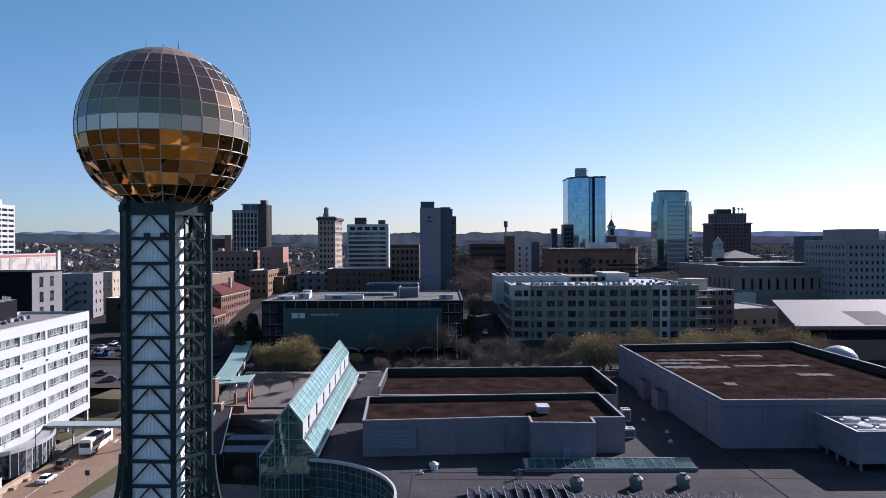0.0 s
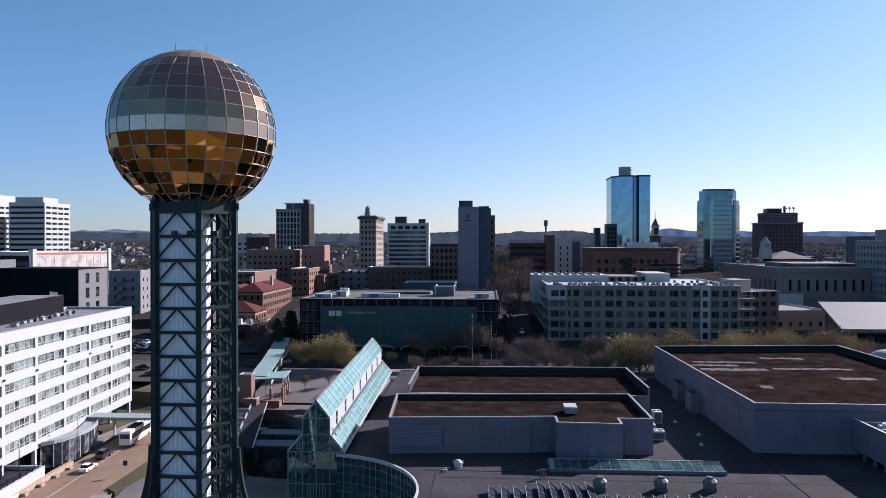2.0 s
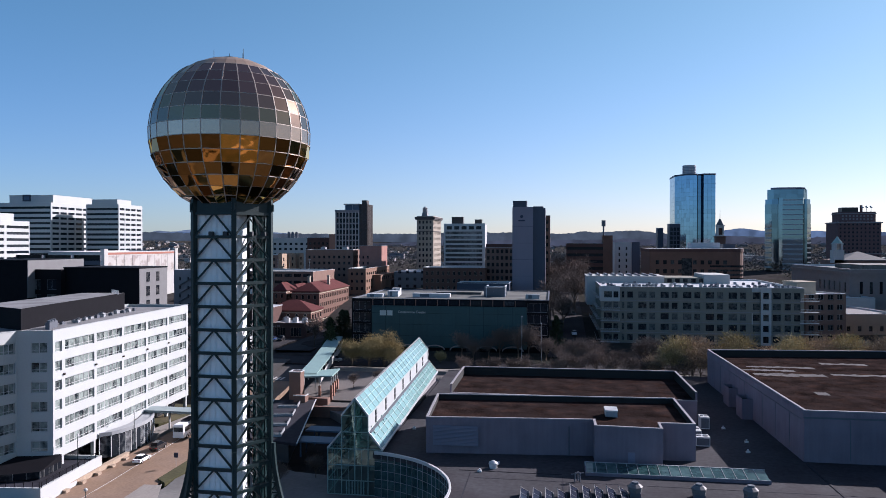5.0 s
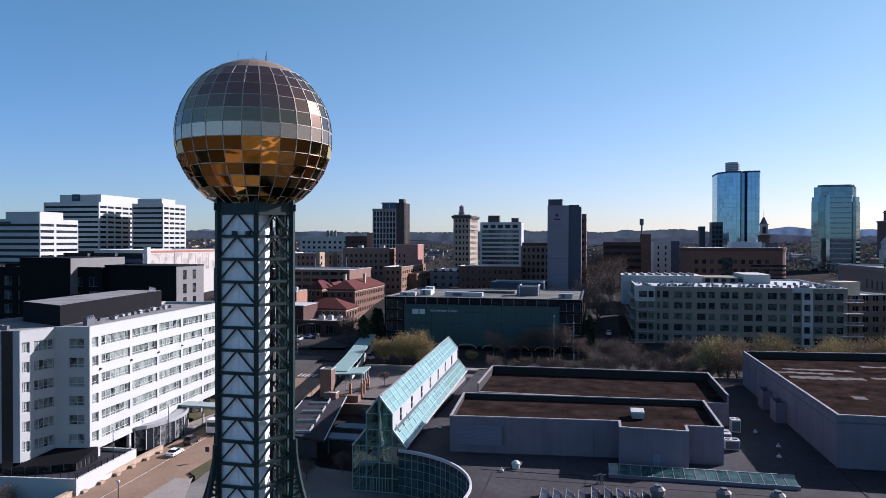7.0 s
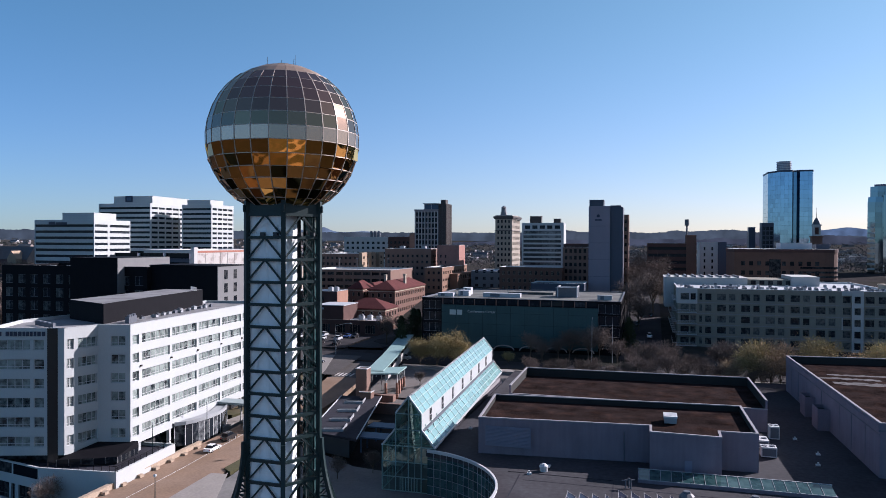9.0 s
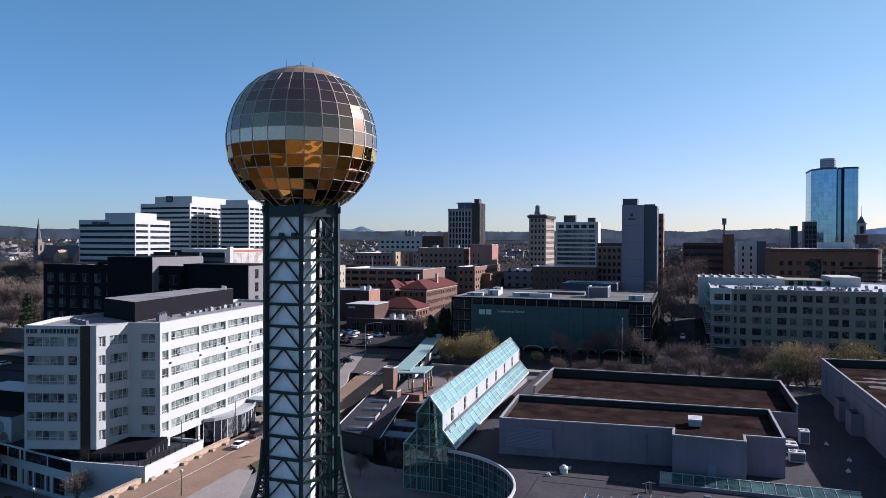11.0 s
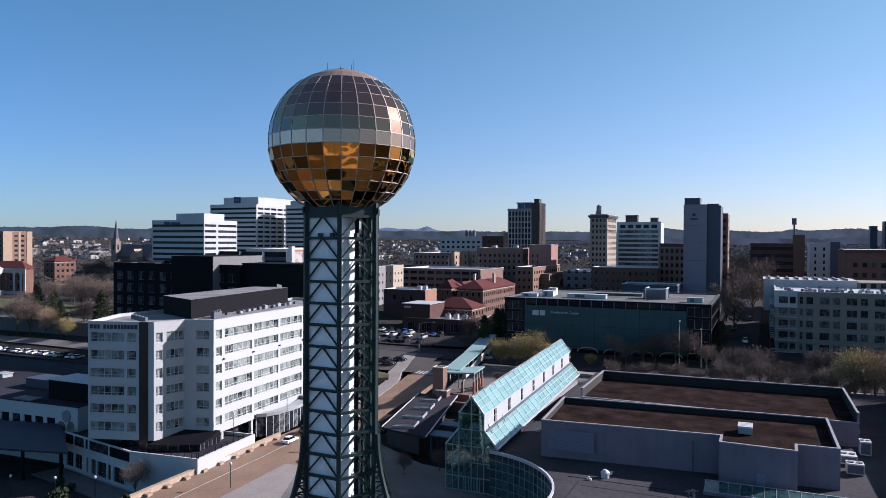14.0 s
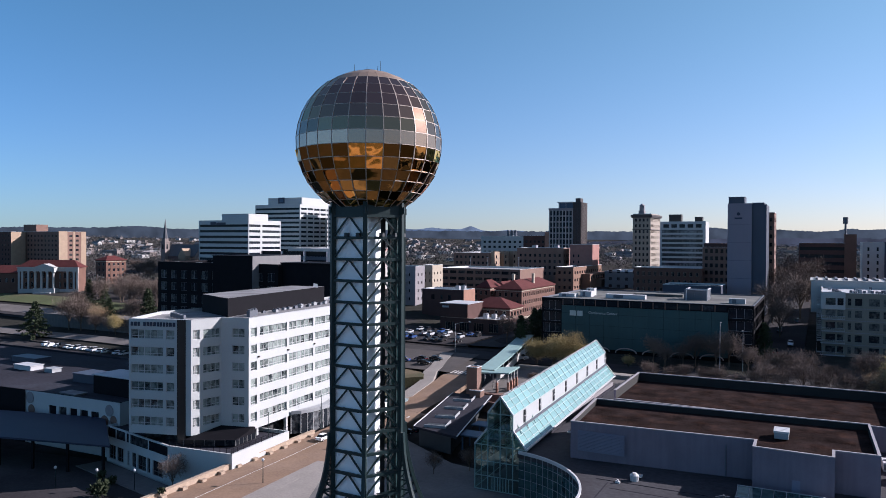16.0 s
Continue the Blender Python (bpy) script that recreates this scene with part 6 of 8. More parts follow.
# tall blue glass tower
def make_blue_tower():
    t = thing("glass_tower", "tall blue mirror-glass office tower with chamfered plan", "skyscraper", pose(0, 0, 0))
    ol = [(118.2, 650), (129.5, 650), (131.5, 653.5), (134.5, 653.5), (136.5, 650), (148.5, 650), (150, 653), (150, 690), (108.8, 690), (108.8, 663)]
    ol = [(114.9 + (x - 108.8) * 0.8, y) for x, y in ol]
    part("core", Shape().prism(inset(ol, 0.4), 20, 105.8), "blue_mirror_dark", t)
    n = len(ol)
    panel = {}
    for i in range(n):
        if i in (7,):
            continue
        a, b = Vector((*ol[i], 0)), Vector((*ol[(i + 1) % n], 0))
        w = (b - a).length
        yaw = math.degrees(math.atan2(b.y - a.y, b.x - a.x))
        dark = i in (1, 2, 3)
        rows, cols = 22, max(1, round(w / 3.0))
        for r in range(rows):
            z = 24 + r * 3.7
            for c in range(cols):
                key = (round(w / cols, 2), dark)
                if key not in panel:
                    panel[key] = Shape().quad([(0.04, 0, 0.05), (key[0] - 0.04, 0, 0.05), (key[0] - 0.04, 0, 3.65), (0.04, 0, 3.65)]).mesh("pane", "blue_mirror_dark" if dark else "blue_mirror")
                part("pane", panel[key], (), t, m=pose(a.x, a.y, z, 0, 0, yaw) @ pose(w / cols * c, 0, 0))
    part("coping", Shape().prism(inset(ol, -0.2), 105.4, 106.8), "slab_blue", t)
    part("plant_house", Shape().prism([(127.4 + 5.6 * math.cos(radians(a)), 664 + 5.6 * math.sin(radians(a))) for a in range(-165, 180, 30)], 106, 114.6).prism([(127.4 + 5.8 * math.cos(radians(a)), 664 + 5.8 * math.sin(radians(a))) for a in range(-165, 180, 30)], 114.6, 115.2), "membrane_light", t, "pale round plant house")
    for k in range(5):
        ring = [(127.4 + 5.75 * math.cos(radians(a)), 664 + 5.75 * math.sin(radians(a)), 107.6 + 1.4 * k) for a in range(-165, 180, 30)]
        part("louvre", Shape().sweep(ring, 0.3, 0.45, None, True), "louvre_grey", t)
    # low annexe at its foot
    block("annexe", "dark glass annexe at the foot of the tower", 107, 640, 9, 12, 20, 63, 0, "slab_blue", "office_glass", (even(0.3, 8.7, 3, 0.8), floors(30, 8, 3.8, 0.4, 3.2)), None, None, "membrane_dark", 0.5)
    block("annexe", "small dark office block beside the glass tower", 101, 668, 5, 10, 20, 60, 0, "slab_blue", "office_glass", None, None, None, "membrane_dark", 0.5)


make_blue_tower()

# stepped greenish glass tower with white bands
def make_green_tower():
    t = thing("stepped_tower", "stepped green-grey glass office tower with white bands", "skyscraper", pose(2.0, 0, 0))
    def ring(x0, x1, y0, y1, c):
        return [(x0 + c, y0), (x1 - c, y0), (x1, y0 + c), (x1, y1), (x0 + 8.5, y1), (x0, y0 + c)]
    part("core", Shape().prism(ring(173, 206.6, 600.6, 634, 4), 20, 81), "blue_mirror_dark", t)
    part("core_upper", Shape().prism(ring(175, 204.5, 602, 632, 4), 81, 88), "blue_mirror_dark", t)
    part("crown", Shape().prism(ring(178, 204, 604, 630, 4), 86, 90.6), "slab_grey", t, "pale grey crown")
    part("sign", Shape().box(196, 203, 603.8, 604.0, 86.4, 89.6), "sign_dark", t, "dark rooftop sign panel")
    pan = {}
    for k in range(17):
        z = 23.5 + 3.85 * k
        top = z > 77
        ol = ring(172.6, 207, 600.2, 634, 4) if not top else ring(174.8, 204.8, 601.8, 632, 4)
        for i in (0, 1, 5, 4, 2):
            a, b = Vector((*ol[i], 0)), Vector((*ol[(i + 1) % 6], 0))
            w = (b - a).length
            yaw = math.degrees(math.atan2(b.y - a.y, b.x - a.x))
            cols = max(1, round(w / 4.5))
            for c in range(cols):
                key = round(w / cols, 2)
                if key not in pan:
                    pan[key] = Shape().quad([(0.05, 0, 0), (key - 0.05, 0, 0), (key - 0.05, 0, 3.7), (0.05, 0, 3.7)]).mesh("pane", "green_mirror")
                part("pane", pan[key], (), t, m=pose(a.x, a.y, z, 0, 0, yaw) @ pose(w / cols * c, 0, 0))
        if 27 < z < 62:
            s = Shape()
            for i in (0, 1, 5, 2):
                if i == 0:
                    continue
                a, b = Vector((*ol[i], z)), Vector((*ol[(i + 1) % 6], z))
                s.bar(a, b, 0.3, 1.1)
            part("band", s, "off_white", t)
    part("bay", Shape().prism([(184, 597.5), (199, 597.5), (201, 600.2), (182, 600.2)], 22, 82), "green_mirror", t, "projecting glass bay")
    for k in range(16):
        part("spandrel", Shape().box(183.9, 199.1, 597.35, 597.5, 22 + 3.85 * k, 22.9 + 3.85 * k), "equipment", t)


make_green_tower()

# brick hotel on the ridge
aj = block("old_hotel", "plum-brown brick tower hotel with pale trim and a stepped top", 285.8, 760, 40, 30, 24, 67.5, 0, "brick_plum", "office_glass", (even(1, 39, 10, 0.42), floors(32, 9, 3.9, 0.9, 2.7)), None, None, "membrane_dark", 0.5)
add_box(aj, "upper_storey", 3.5, 36.5, 4, 24, 66, 77.5, "brick_plum")
add_box(aj, "plant_house", 7, 22, 8, 18, 77.5, 82, "bronze_panel")
part("cornice", Shape().box(-1, 41, -1, 31, 66.2, 67.2).box(3, 37, 3.4, 24.6, 75.5, 76.3).box(-0.3, 40.3, -0.35, 0, 36, 36.7), "stone_grey", aj)
for k in range(9):
    for z in (69.5, 72.6):
        part("window", Shape().box(5.5 + 3.3 * k, 7.0 + 3.3 * k, 3.85, 4.02, z, z + 1.8), "stone_grey", aj)
for x in (25, 29, 33):
    part("dish", Shape().tube((x, 6, 77.5), (x, 6, 82.5), 0.25, None, 6).tube((x, 5.8, 82.5), (x, 5.2, 82.8), 1.4, 0.3, 10), "equipment", aj)
part("chimney", Shape().box(24.2, 26, 8, 10, 77, 84.5), "brick_plum", aj)

# courthouse tower with cupola
ck = thing("courthouse_tower", "slender brick clock tower with a white belfry and dark spire", "clock tower", pose(130.8, 560, -11.25) @ Matrix.Scale(1.25, 4))
part("shaft", Shape().box(-2.6, 2.6, -2.6, 2.6, 20, 50).box(-3, 3, -3, 3, 49.4, 50.2), "brick_red", ck)
part("belfry", Shape().box(-1.9, -1.1, -1.9, 1.9, 50.2, 56).box(1.1, 1.9, -1.9, 1.9, 50.2, 56).box(-1.1, 1.1, -1.9, -1.5, 50.2, 51).box(-1.1, 1.1, -1.9, -1.5, 55, 56).box(-1.0, 1.0, -1.0, 1.0, 50.2, 56, 1).box(-2.3, 2.3, -2.3, 2.3, 56, 56.6), ("off_white", "brick_dark"), ck)
part("spire", Shape().tube((0, 0, 56.6), (0, 0, 60.4), 2.3, 0.5, 8).tube((0, 0, 60.4), (0, 0, 66), 0.15, 0.04, 6), "roof_slate", ck)

# long stone post office and neighbours
po = block("post_office", "long grey-pink stone building with tall window bays and a cornice", 141.4, 352, 50, 80, 10, 34.2, 0, "stone_pink", "dark_glass", (even(3, 49, 11, 0.34), [(23.0, 28.5)]), None, (even(40, 78, 6, 0.3), [(23.5, 28.0)]), "roof_greygreen", 0.8, depth=0.5)
part("cornice", Shape().box(-0.8, 50.8, -0.8, 80, 32.2, 33.0).box(-0.4, 50.4, -0.4, 80, 31.4, 32.2).box(-0.3, 50.3, -0.3, 80, 19.6, 20.4), "stone_pink", po)
add_box(po, "roof_house", 12, 44, 16, 50, 33.5, 35.6, "roof_greygreen")
gh = block("stone_office", "tall grey stone office building with small paired windows", 184.3, 330, 34, 38, 10, 47.0, 0, "stone_grey", "dark_glass", (even(1, 33, 13, 0.38), floors(14, 9, 3.5, 1.0, 2.5)), None, (even(1, 37, 12, 0.36), floors(14, 9, 3.5, 1.0, 2.5)), "membrane_dark", 0.6)
gh2 = block("stone_office", "grey stone office wing with rooftop masts", 218.6, 336, 45, 40, 10, 47.0, -14, "stone_grey", "dark_glass", (even(1, 44, 17, 0.38), floors(14, 9, 3.5, 1.0, 2.5)), None, None, "membrane_dark", 0.6)
add_box(gh, "plant_house", 2, 20, 8, 24, 46.4, 52.0, "stone_grey", "stone plant house")
add_box(gh2, "plant_house", -5, 10, 6, 20, 46, 51.0, "stone_grey")
s = Shape()
for x, h in ((-3, 4), (-1, 6), (0.6, 7.5), (2.2, 5), (4, 6.4), (6.5, 3.5)):
    s.tube((x, 9, 51), (x, 9, 51 + h), 0.22, 0.12, 6)
    s.box(x - 0.4, x + 0.4, 8.8, 9.2, 51 + h * 0.5, 51 + h * 0.9)
part("mast", s, "equipment_dark", gh2)
block("dark_office", "dark strip-windowed office block", 226, 440, 22, 24, 20, 50, 0, "slab_blue", "office_glass", ([(0.5, 21.5)], floors(24, 6, 3.9, 0.6, 2.6)), None, None, "membrane_dark", 0.5)
cu = thing("cupola_building", "low building with a slate roof and white cupola", "building", pose(178, 470, 0))
part("wall", Shape().box(0, 30, 0, 24, 16, 36), "brick_brown", cu)
hip_roof(cu, 5, 30, 0, 24, 36, 41.0, "roof_slate")
part("cupola", Shape().box(-0.6, 5.4, 0, 6, 34, 42).box(0.2, 1.2, 0.2, 5.8, 42, 45.5).box(3.6, 4.6, 0.2, 5.8, 42, 45.5).box(-0.2, 5.0, 0, 6, 45.5, 46.1), "off_white", cu)
part("cupola_roof", Shape().tube((2.4, 3, 46.1), (2.4, 3, 50.4), 3.3, 0.25, 8), "copper_green", cu)

# white sloped-roof building and its low neighbours
wr = thing("museum_building", "low building with a large pale sloping roof", "building", pose(0, 0, 0))
s = Shape()
n0 = [(114.4, 235, 18.6), (175, 235, 18.6), (185, 276, 24.0), (125.4, 276, 24.0)]
s.quad(n0).quad([(x, y, z - 0.9) for x, y, z in reversed(n0)])
for i in range(4):
    a, b = n0[i], n0[(i + 1) % 4]
    s.quad([(a[0], a[1], a[2] - 0.9), (b[0], b[1], b[2] - 0.9), b, a])
part("roof", s, "museum_roof", wr, "large pale grey sloping roof")
part("roof_panel", Shape().quad([(138, 236.5, 18.86), (150, 236.5, 18.86), (154, 256, 21.42), (141, 256, 21.42)]).quad([(138, 236.5, 18.83), (141, 256, 21.39), (154, 256, 21.39), (150, 236.5, 18.83)]), "black_panel", wr, "dark solar panel field")
part("wall", Shape().prism([(118, 239), (172, 239), (180, 274), (128, 274)], 4, 17.4), "brick_brown", wr)
part("gable_wall", Shape().quad([(116.5, 237, 5), (116.5, 237, 17.6), (127, 274, 23), (127, 274, 5)]).quad([(116.4, 237, 5), (126.9, 274, 5), (126.9, 274, 23), (116.4, 237, 17.6)]), "brick_red", wr)
part("window", Shape().box(121, 168, 238.8, 239.02, 13.6, 16.8), "dark_glass", wr)
lb = block("low_building", "low tan brick building with square windows", 112, 296, 30, 40, 5, 18.6, 10, "brick_tan", "dark_glass", (even(2, 28, 6, 0.35), [(12, 14)]), None, (even(4, 36, 4, 0.2), [(13, 15.4)]), "museum_roof", 0.5)
block("low_building", "low white-roofed shed beside the avenue", 118, 338, 30, 12, 8, 22, 6, "off_white", "dark_glass", None, None, None, "membrane_light", 0.4)
dome = thing("dome_canopy", "shiny silver domed canopy beside the hall", "canopy", pose(116.8, 214, 0))
dm = Shape()
for i in range(9):
    la, lb_ = radians(90 * i / 9), radians(90 * (i + 1) / 9)
    dm.tube((0, 0, 11 + 4.2 * math.sin(la)), (0, 0, 11 + 4.2 * math.sin(lb_)), 5.2 * math.cos(la), max(0.02, 5.2 * math.cos(lb_)), 28, caps=False)
part("dome", dm, "equipment", dome, "grey ribbed dome", smooth=True)
part("base", Shape().tube((0, 0, -3), (0, 0, 11.0), 5.0, 5.0, 24), "concrete", dome, "round concrete base")

# brick blocks on the slope
def brick_hall(x, y, w, d, z0, z1, zr, label, cols=5, rows=3, dcols=9):
    zs = floors(z1 - rows * 3.8 - 0.6, rows, 3.8, 0.8, 2.8)
    b = block("brick_hall", label, x, y, w, d, z0, z1, 0, "brick_red", "dark_glass", (even(0.8, w - 0.8, cols, 0.42), zs), (even(0.8, d - 0.8, dcols, 0.52), zs), None, "brick_red", 0.3, group="red-roofed brick halls", frame_mat="stone_beige", bars=0)
    for z in (z1 - 0.9, z1 - rows * 3.8 - 0.4):
        part("string_course", Shape().box(-0.12, w + 0.12, -0.12, 0.0, z, z + 0.35).box(w, w + 0.12, 0.0, d, z, z + 0.35), "stone_beige", b, "pale stone string course")
    hip_roof(b, 0, w, 0, d, z1 + 0.3, zr)
    return b


r1 = brick_hall(-117, 333, 13.8, 50, 4, 22.5, 26.8, "brick hall with a red hipped roof and lit side windows", 4, 4, 16)
for k in range(12):
    y = 1.2 + 4.0 * k
    part("base_arch", Shape().box(13.8, 14.05, y, y + 0.9, 4, 9.2).box(13.8, 14.05, y + 0.9, y + 4.0, 8.2, 9.2).box(13.8, 13.86, y + 0.9, y + 4.0, 4, 8.2, 1), ("stone_beige", "dark_glass"), r1, "pale stone base arch")
for x, y in ((3, 14), (10, 24)):
    part("chimney", Shape().box(x, x + 1.1, y, y + 1.6, 22, 29.5).box(x - 0.15, x + 1.25, y - 0.15, y + 1.75, 29.0, 29.4), "stone_beige", r1, "pale brick chimney")
brick_hall(-127.2, 333, 7.2, 14, 4, 22.9, 26.7, "narrow brick wing with a red hipped roof", 2, 4, 3)
brick_hall(-128, 348, 10.5, 24, 4, 20.8, 25.0, "brick wing with a red roof set between the halls", 3, 3, 5)
r3 = brick_hall(-116.7, 300, 20.7, 16, 3.5, 16.3, 20.7, "lower brick hall with a broad red hipped roof", 5, 2, 4)
for k in range(5):
    part("round_window", Shape().tube((2.6 + 3.9 * k, -0.02, 14.6), (2.6 + 3.9 * k, -0.14, 14.6), 0.75, 0.75, 14).tube((2.6 + 3.9 * k, -0.14, 14.6), (2.6 + 3.9 * k, -0.16, 14.6), 0.55, 0.55, 14, 1), ("stone_beige", "dark_glass"), r3)
yw = block("club_building", "flat-roofed brown brick building with a pale base", -121.4, 283, 29.3, 16.4, 2, 13.0, 0, "brick_dark", "dark_glass", (even(1, 28.3, 4, 0.66), [(7.6, 11.2)]), ([(1.2, 7.0), (8.6, 15.4)], [(8.6, 11.2)]), None, "membrane_light", 0.6, frame_mat="brick_tan", bars=3, cope_mat="brick_tan")
part("base_wall", Shape().box(-0.2, 29.5, -0.25, 0.0, 2, 6.4).box(29.3, 29.5, 0.0, 16.4, 2, 6.4), "stone_grey", yw, "pale rendered base wall")
add_box(yw, "stair_house", -0.6, 12.6, 0.6, 16, 6.5, 18.7, "brick_dark", "tall windowless brick stair house")
part("roof_cover", Shape().box(-0.9, 12.9, 0.3, 16.3, 18.9, 19.15), "membrane_light", yw)
part("sign", Shape().box(0.4, 3.6, 0.4, 0.5, 17.2, 18.0), "membrane_light", yw, "pale sign bar")
roof_units(yw, ((19, 6), (21.5, 9), (17, 10), (26, 8)), "membrane_light", 14.4, 1.9)
dl = block("brick_block", "dark flat-roofed brick block, sunlight on its end coloured orange", -145.8, 310, 22.2, 12.7, 2, 23, 0, "brick_dark", "dark_glass", ([(5, 6.8), (10, 11.2), (14, 15.6)], [(18.2, 20.4)]), None, None, "membrane_light", 0.6)
# orange sheet colours in the sun on the dark block's end
part("end_wall", Shape().box(22.22, 22.4, 0, 12.7, 12, 22.9), "brick_orange", dl, "brick end wall, sunlight put into its orange colour")
part("base_wall", Shape().box(-0.1, 22.3, -0.3, 0, 2, 9), "stone_grey", dl)
roof_units(dl, ((17, 5), (18.5, 8)), "equipment", 24.6, 2.0)
og = block("brick_block", "orange brick corner block with stepped terraces", -108.5, 400, 10.5, 60, 8, 31.5, 0, "brick_umber", "dark_glass", (even(0.8, 9.8, 3, 0.45), floors(14, 4, 4.2, 1, 2.6)), (even(1, 59, 12, 0.5), floors(14, 4, 4.2, 1, 2.6)), None, "membrane", 0.6)
add_box(og, "terrace", 10.5, 15.5, 16, 59, 8, 27.0, "brick_umber", "orange brick stepped terrace")
add_box(og, "terrace", 10.5, 18.5, 30, 59, 8, 23.5, "brick_umber", "orange brick stepped terrace")
for k in range(7):
    part("window", Shape().box(15.5, 15.56, 18 + 5.4 * k, 20.4 + 5.4 * k, 24.2, 26.2), "dark_glass", og)
bm1 = block("brick_block", "broad brown brick building with rows of windows", -147.9, 440, 31, 18, 12, 42, 0, "brick_brown", "dark_glass", (even(0.8, 30.2, 9, 0.45), floors(24, 4, 3.8, 1, 2.7)), (even(1, 17, 4, 0.4), floors(24, 4, 3.8, 1, 2.7)), None, "membrane", 0.6)
bm2 = block("brick_block", "pinkish red brick building with a blank front", -112.6, 440, 14.3, 15.5, 12, 44.3, 0, "brick_pink", "dark_glass", (even(0.8, 7, 2, 0.3), floors(24, 4, 3.8, 1, 2.7)), None, None, "membrane", 0.6)
roof_units(bm1, ((10, 6), (24, 8)), "equipment", 43.6, 3)
tn = block("apartment_row", "brown brick apartment row with lit tan projecting bays", -193.7, 440, 27, 44, 12, 38.4, 0, "brick_brown", "dark_glass", (even(0.8, 26.2, 8, 0.5), floors(22, 4, 3.9, 1, 2.7)), (even(1, 43, 9, 0.4), floors(22, 4, 3.9, 1, 2.7)), None, "membrane", 0.6)
for y in (1, 17, 33):
    part("bay", Shape().box(27.0, 29.6, y, y + 8.5, 12, 39.2), "brick_tan", tn, "tan brick projecting bay")
    for j in range(4):
        part("window", Shape().box(29.55, 29.65, y + 2, y + 4, 23 + 3.9 * j, 25 + 3.9 * j), "dark_glass", tn)
pgar = block("parking_garage", "long brown parking garage with open dark levels", -173.4, 380, 51, 40, 8, 30.3, 0, "brick_brown", "dark_glass", (even(1, 50, 9, 0.82), floors(15, 4, 3.7, 1.2, 2.9)), None, None, "concrete", 0.9, "garage", depth=0.8)
for x, y in ((12, 18), (26, 12), (33, 12), (40, 26)):
    part("lamp_post", Shape().tube((x, y, 29.4), (x, y, 36.4), 0.12, 0.1, 6).box(x - 0.7, x + 0.7, y - 0.2, y + 0.2, 36.3, 36.5), "equipment", pgar)
lt = block("pale_block", "pale stucco block with an outside stair and few windows", -176.5, 330, 15.5, 10, 4, 32.8, 0, "stone_grey", "dark_glass", (even(1, 14, 3, 0.2), floors(14, 4, 4.2, 1, 2.6)), (even(1, 9, 2, 0.25), floors(14, 4, 4.2, 1, 2.6)), None, "membrane", 0.5)
s = Shape()
for k in range(4):
    s.bar((3, -0.7, 13 + 4 * k), (9, -0.7, 16.5 + 4 * k), 1.0, 0.15).box(8.5, 11, -1.3, 0, 16.4 + 4 * k, 16.6 + 4 * k)
part("outside_stair", s, "equipment_dark", lt)
block("pale_block", "cream block with a lit end wall", -165, 345, 6, 12, 4, 33, 0, "stone_beige", "dark_glass", (even(0.5, 5.5, 2, 0.25), floors(15, 4, 4.0, 1, 2.4)), (even(0.5, 11.5, 3, 0.25), floors(15, 4, 4.0, 1, 2.4)), None, "membrane", 0.5)
fr = block("brick_block", "red brick warehouse with pale end gable", -182.1, 540, 23, 15, 20, 50.5, 0, "brick_dark", "dark_glass", (even(0.8, 21.4, 6, 0.5), floors(28, 5, 4, 1, 2.8)), None, None, "membrane", 0.5)
add_box(fr, "end_wall", 18, 23, -0.5, 18, 20, 53, "brick_orange")
fw = block("pale_block", "wide white factory block with rooftop tanks", -246, 600, 46, 30, 20, 50.5, 0, "off_white", "dark_glass", (even(1, 45, 9, 0.5), floors(30, 4, 4.5, 1, 3)), None, None, "membrane_light", 0.5)
for x in (24, 27.5, 31):
    part("tank", Shape().tube((x, 6, 50), (x, 6, 55.5), 1.4, 1.4, 12).tube((x, 6, 55.5), (x, 6, 56.2), 1.4, 0.5, 12), "equipment_dark", fw)
lg = block("brick_row", "long low brick row with pale-framed windows", -66.5, 410, 36, 18, 14, 32.0, 0, "brick_red", "dark_glass", (even(0.8, 35.2, 11, 0.45), floors(18, 3, 4.3, 1, 3.2)), (even(1, 17, 4, 0.4), floors(18, 3, 4.3, 1, 3.2)), None, "membrane_light", 0.5, frame_mat="stone_beige", bars=1)
block("low_building", "low grey building with a white roof", -88, 430, 15.7, 40, 12, 28.5, 0, "grey_clad", "dark_glass", (even(1, 20, 4, 0.4), floors(18, 3, 4.3, 1, 2.8)), None, None, "membrane_light", 0.5)
block("low_building", "low blue-grey building with rooftop plant", -36, 330, 24, 18, 10, 27.5, 0, "slab_blue", "dark_glass", None, None, None, "membrane", 0.5)

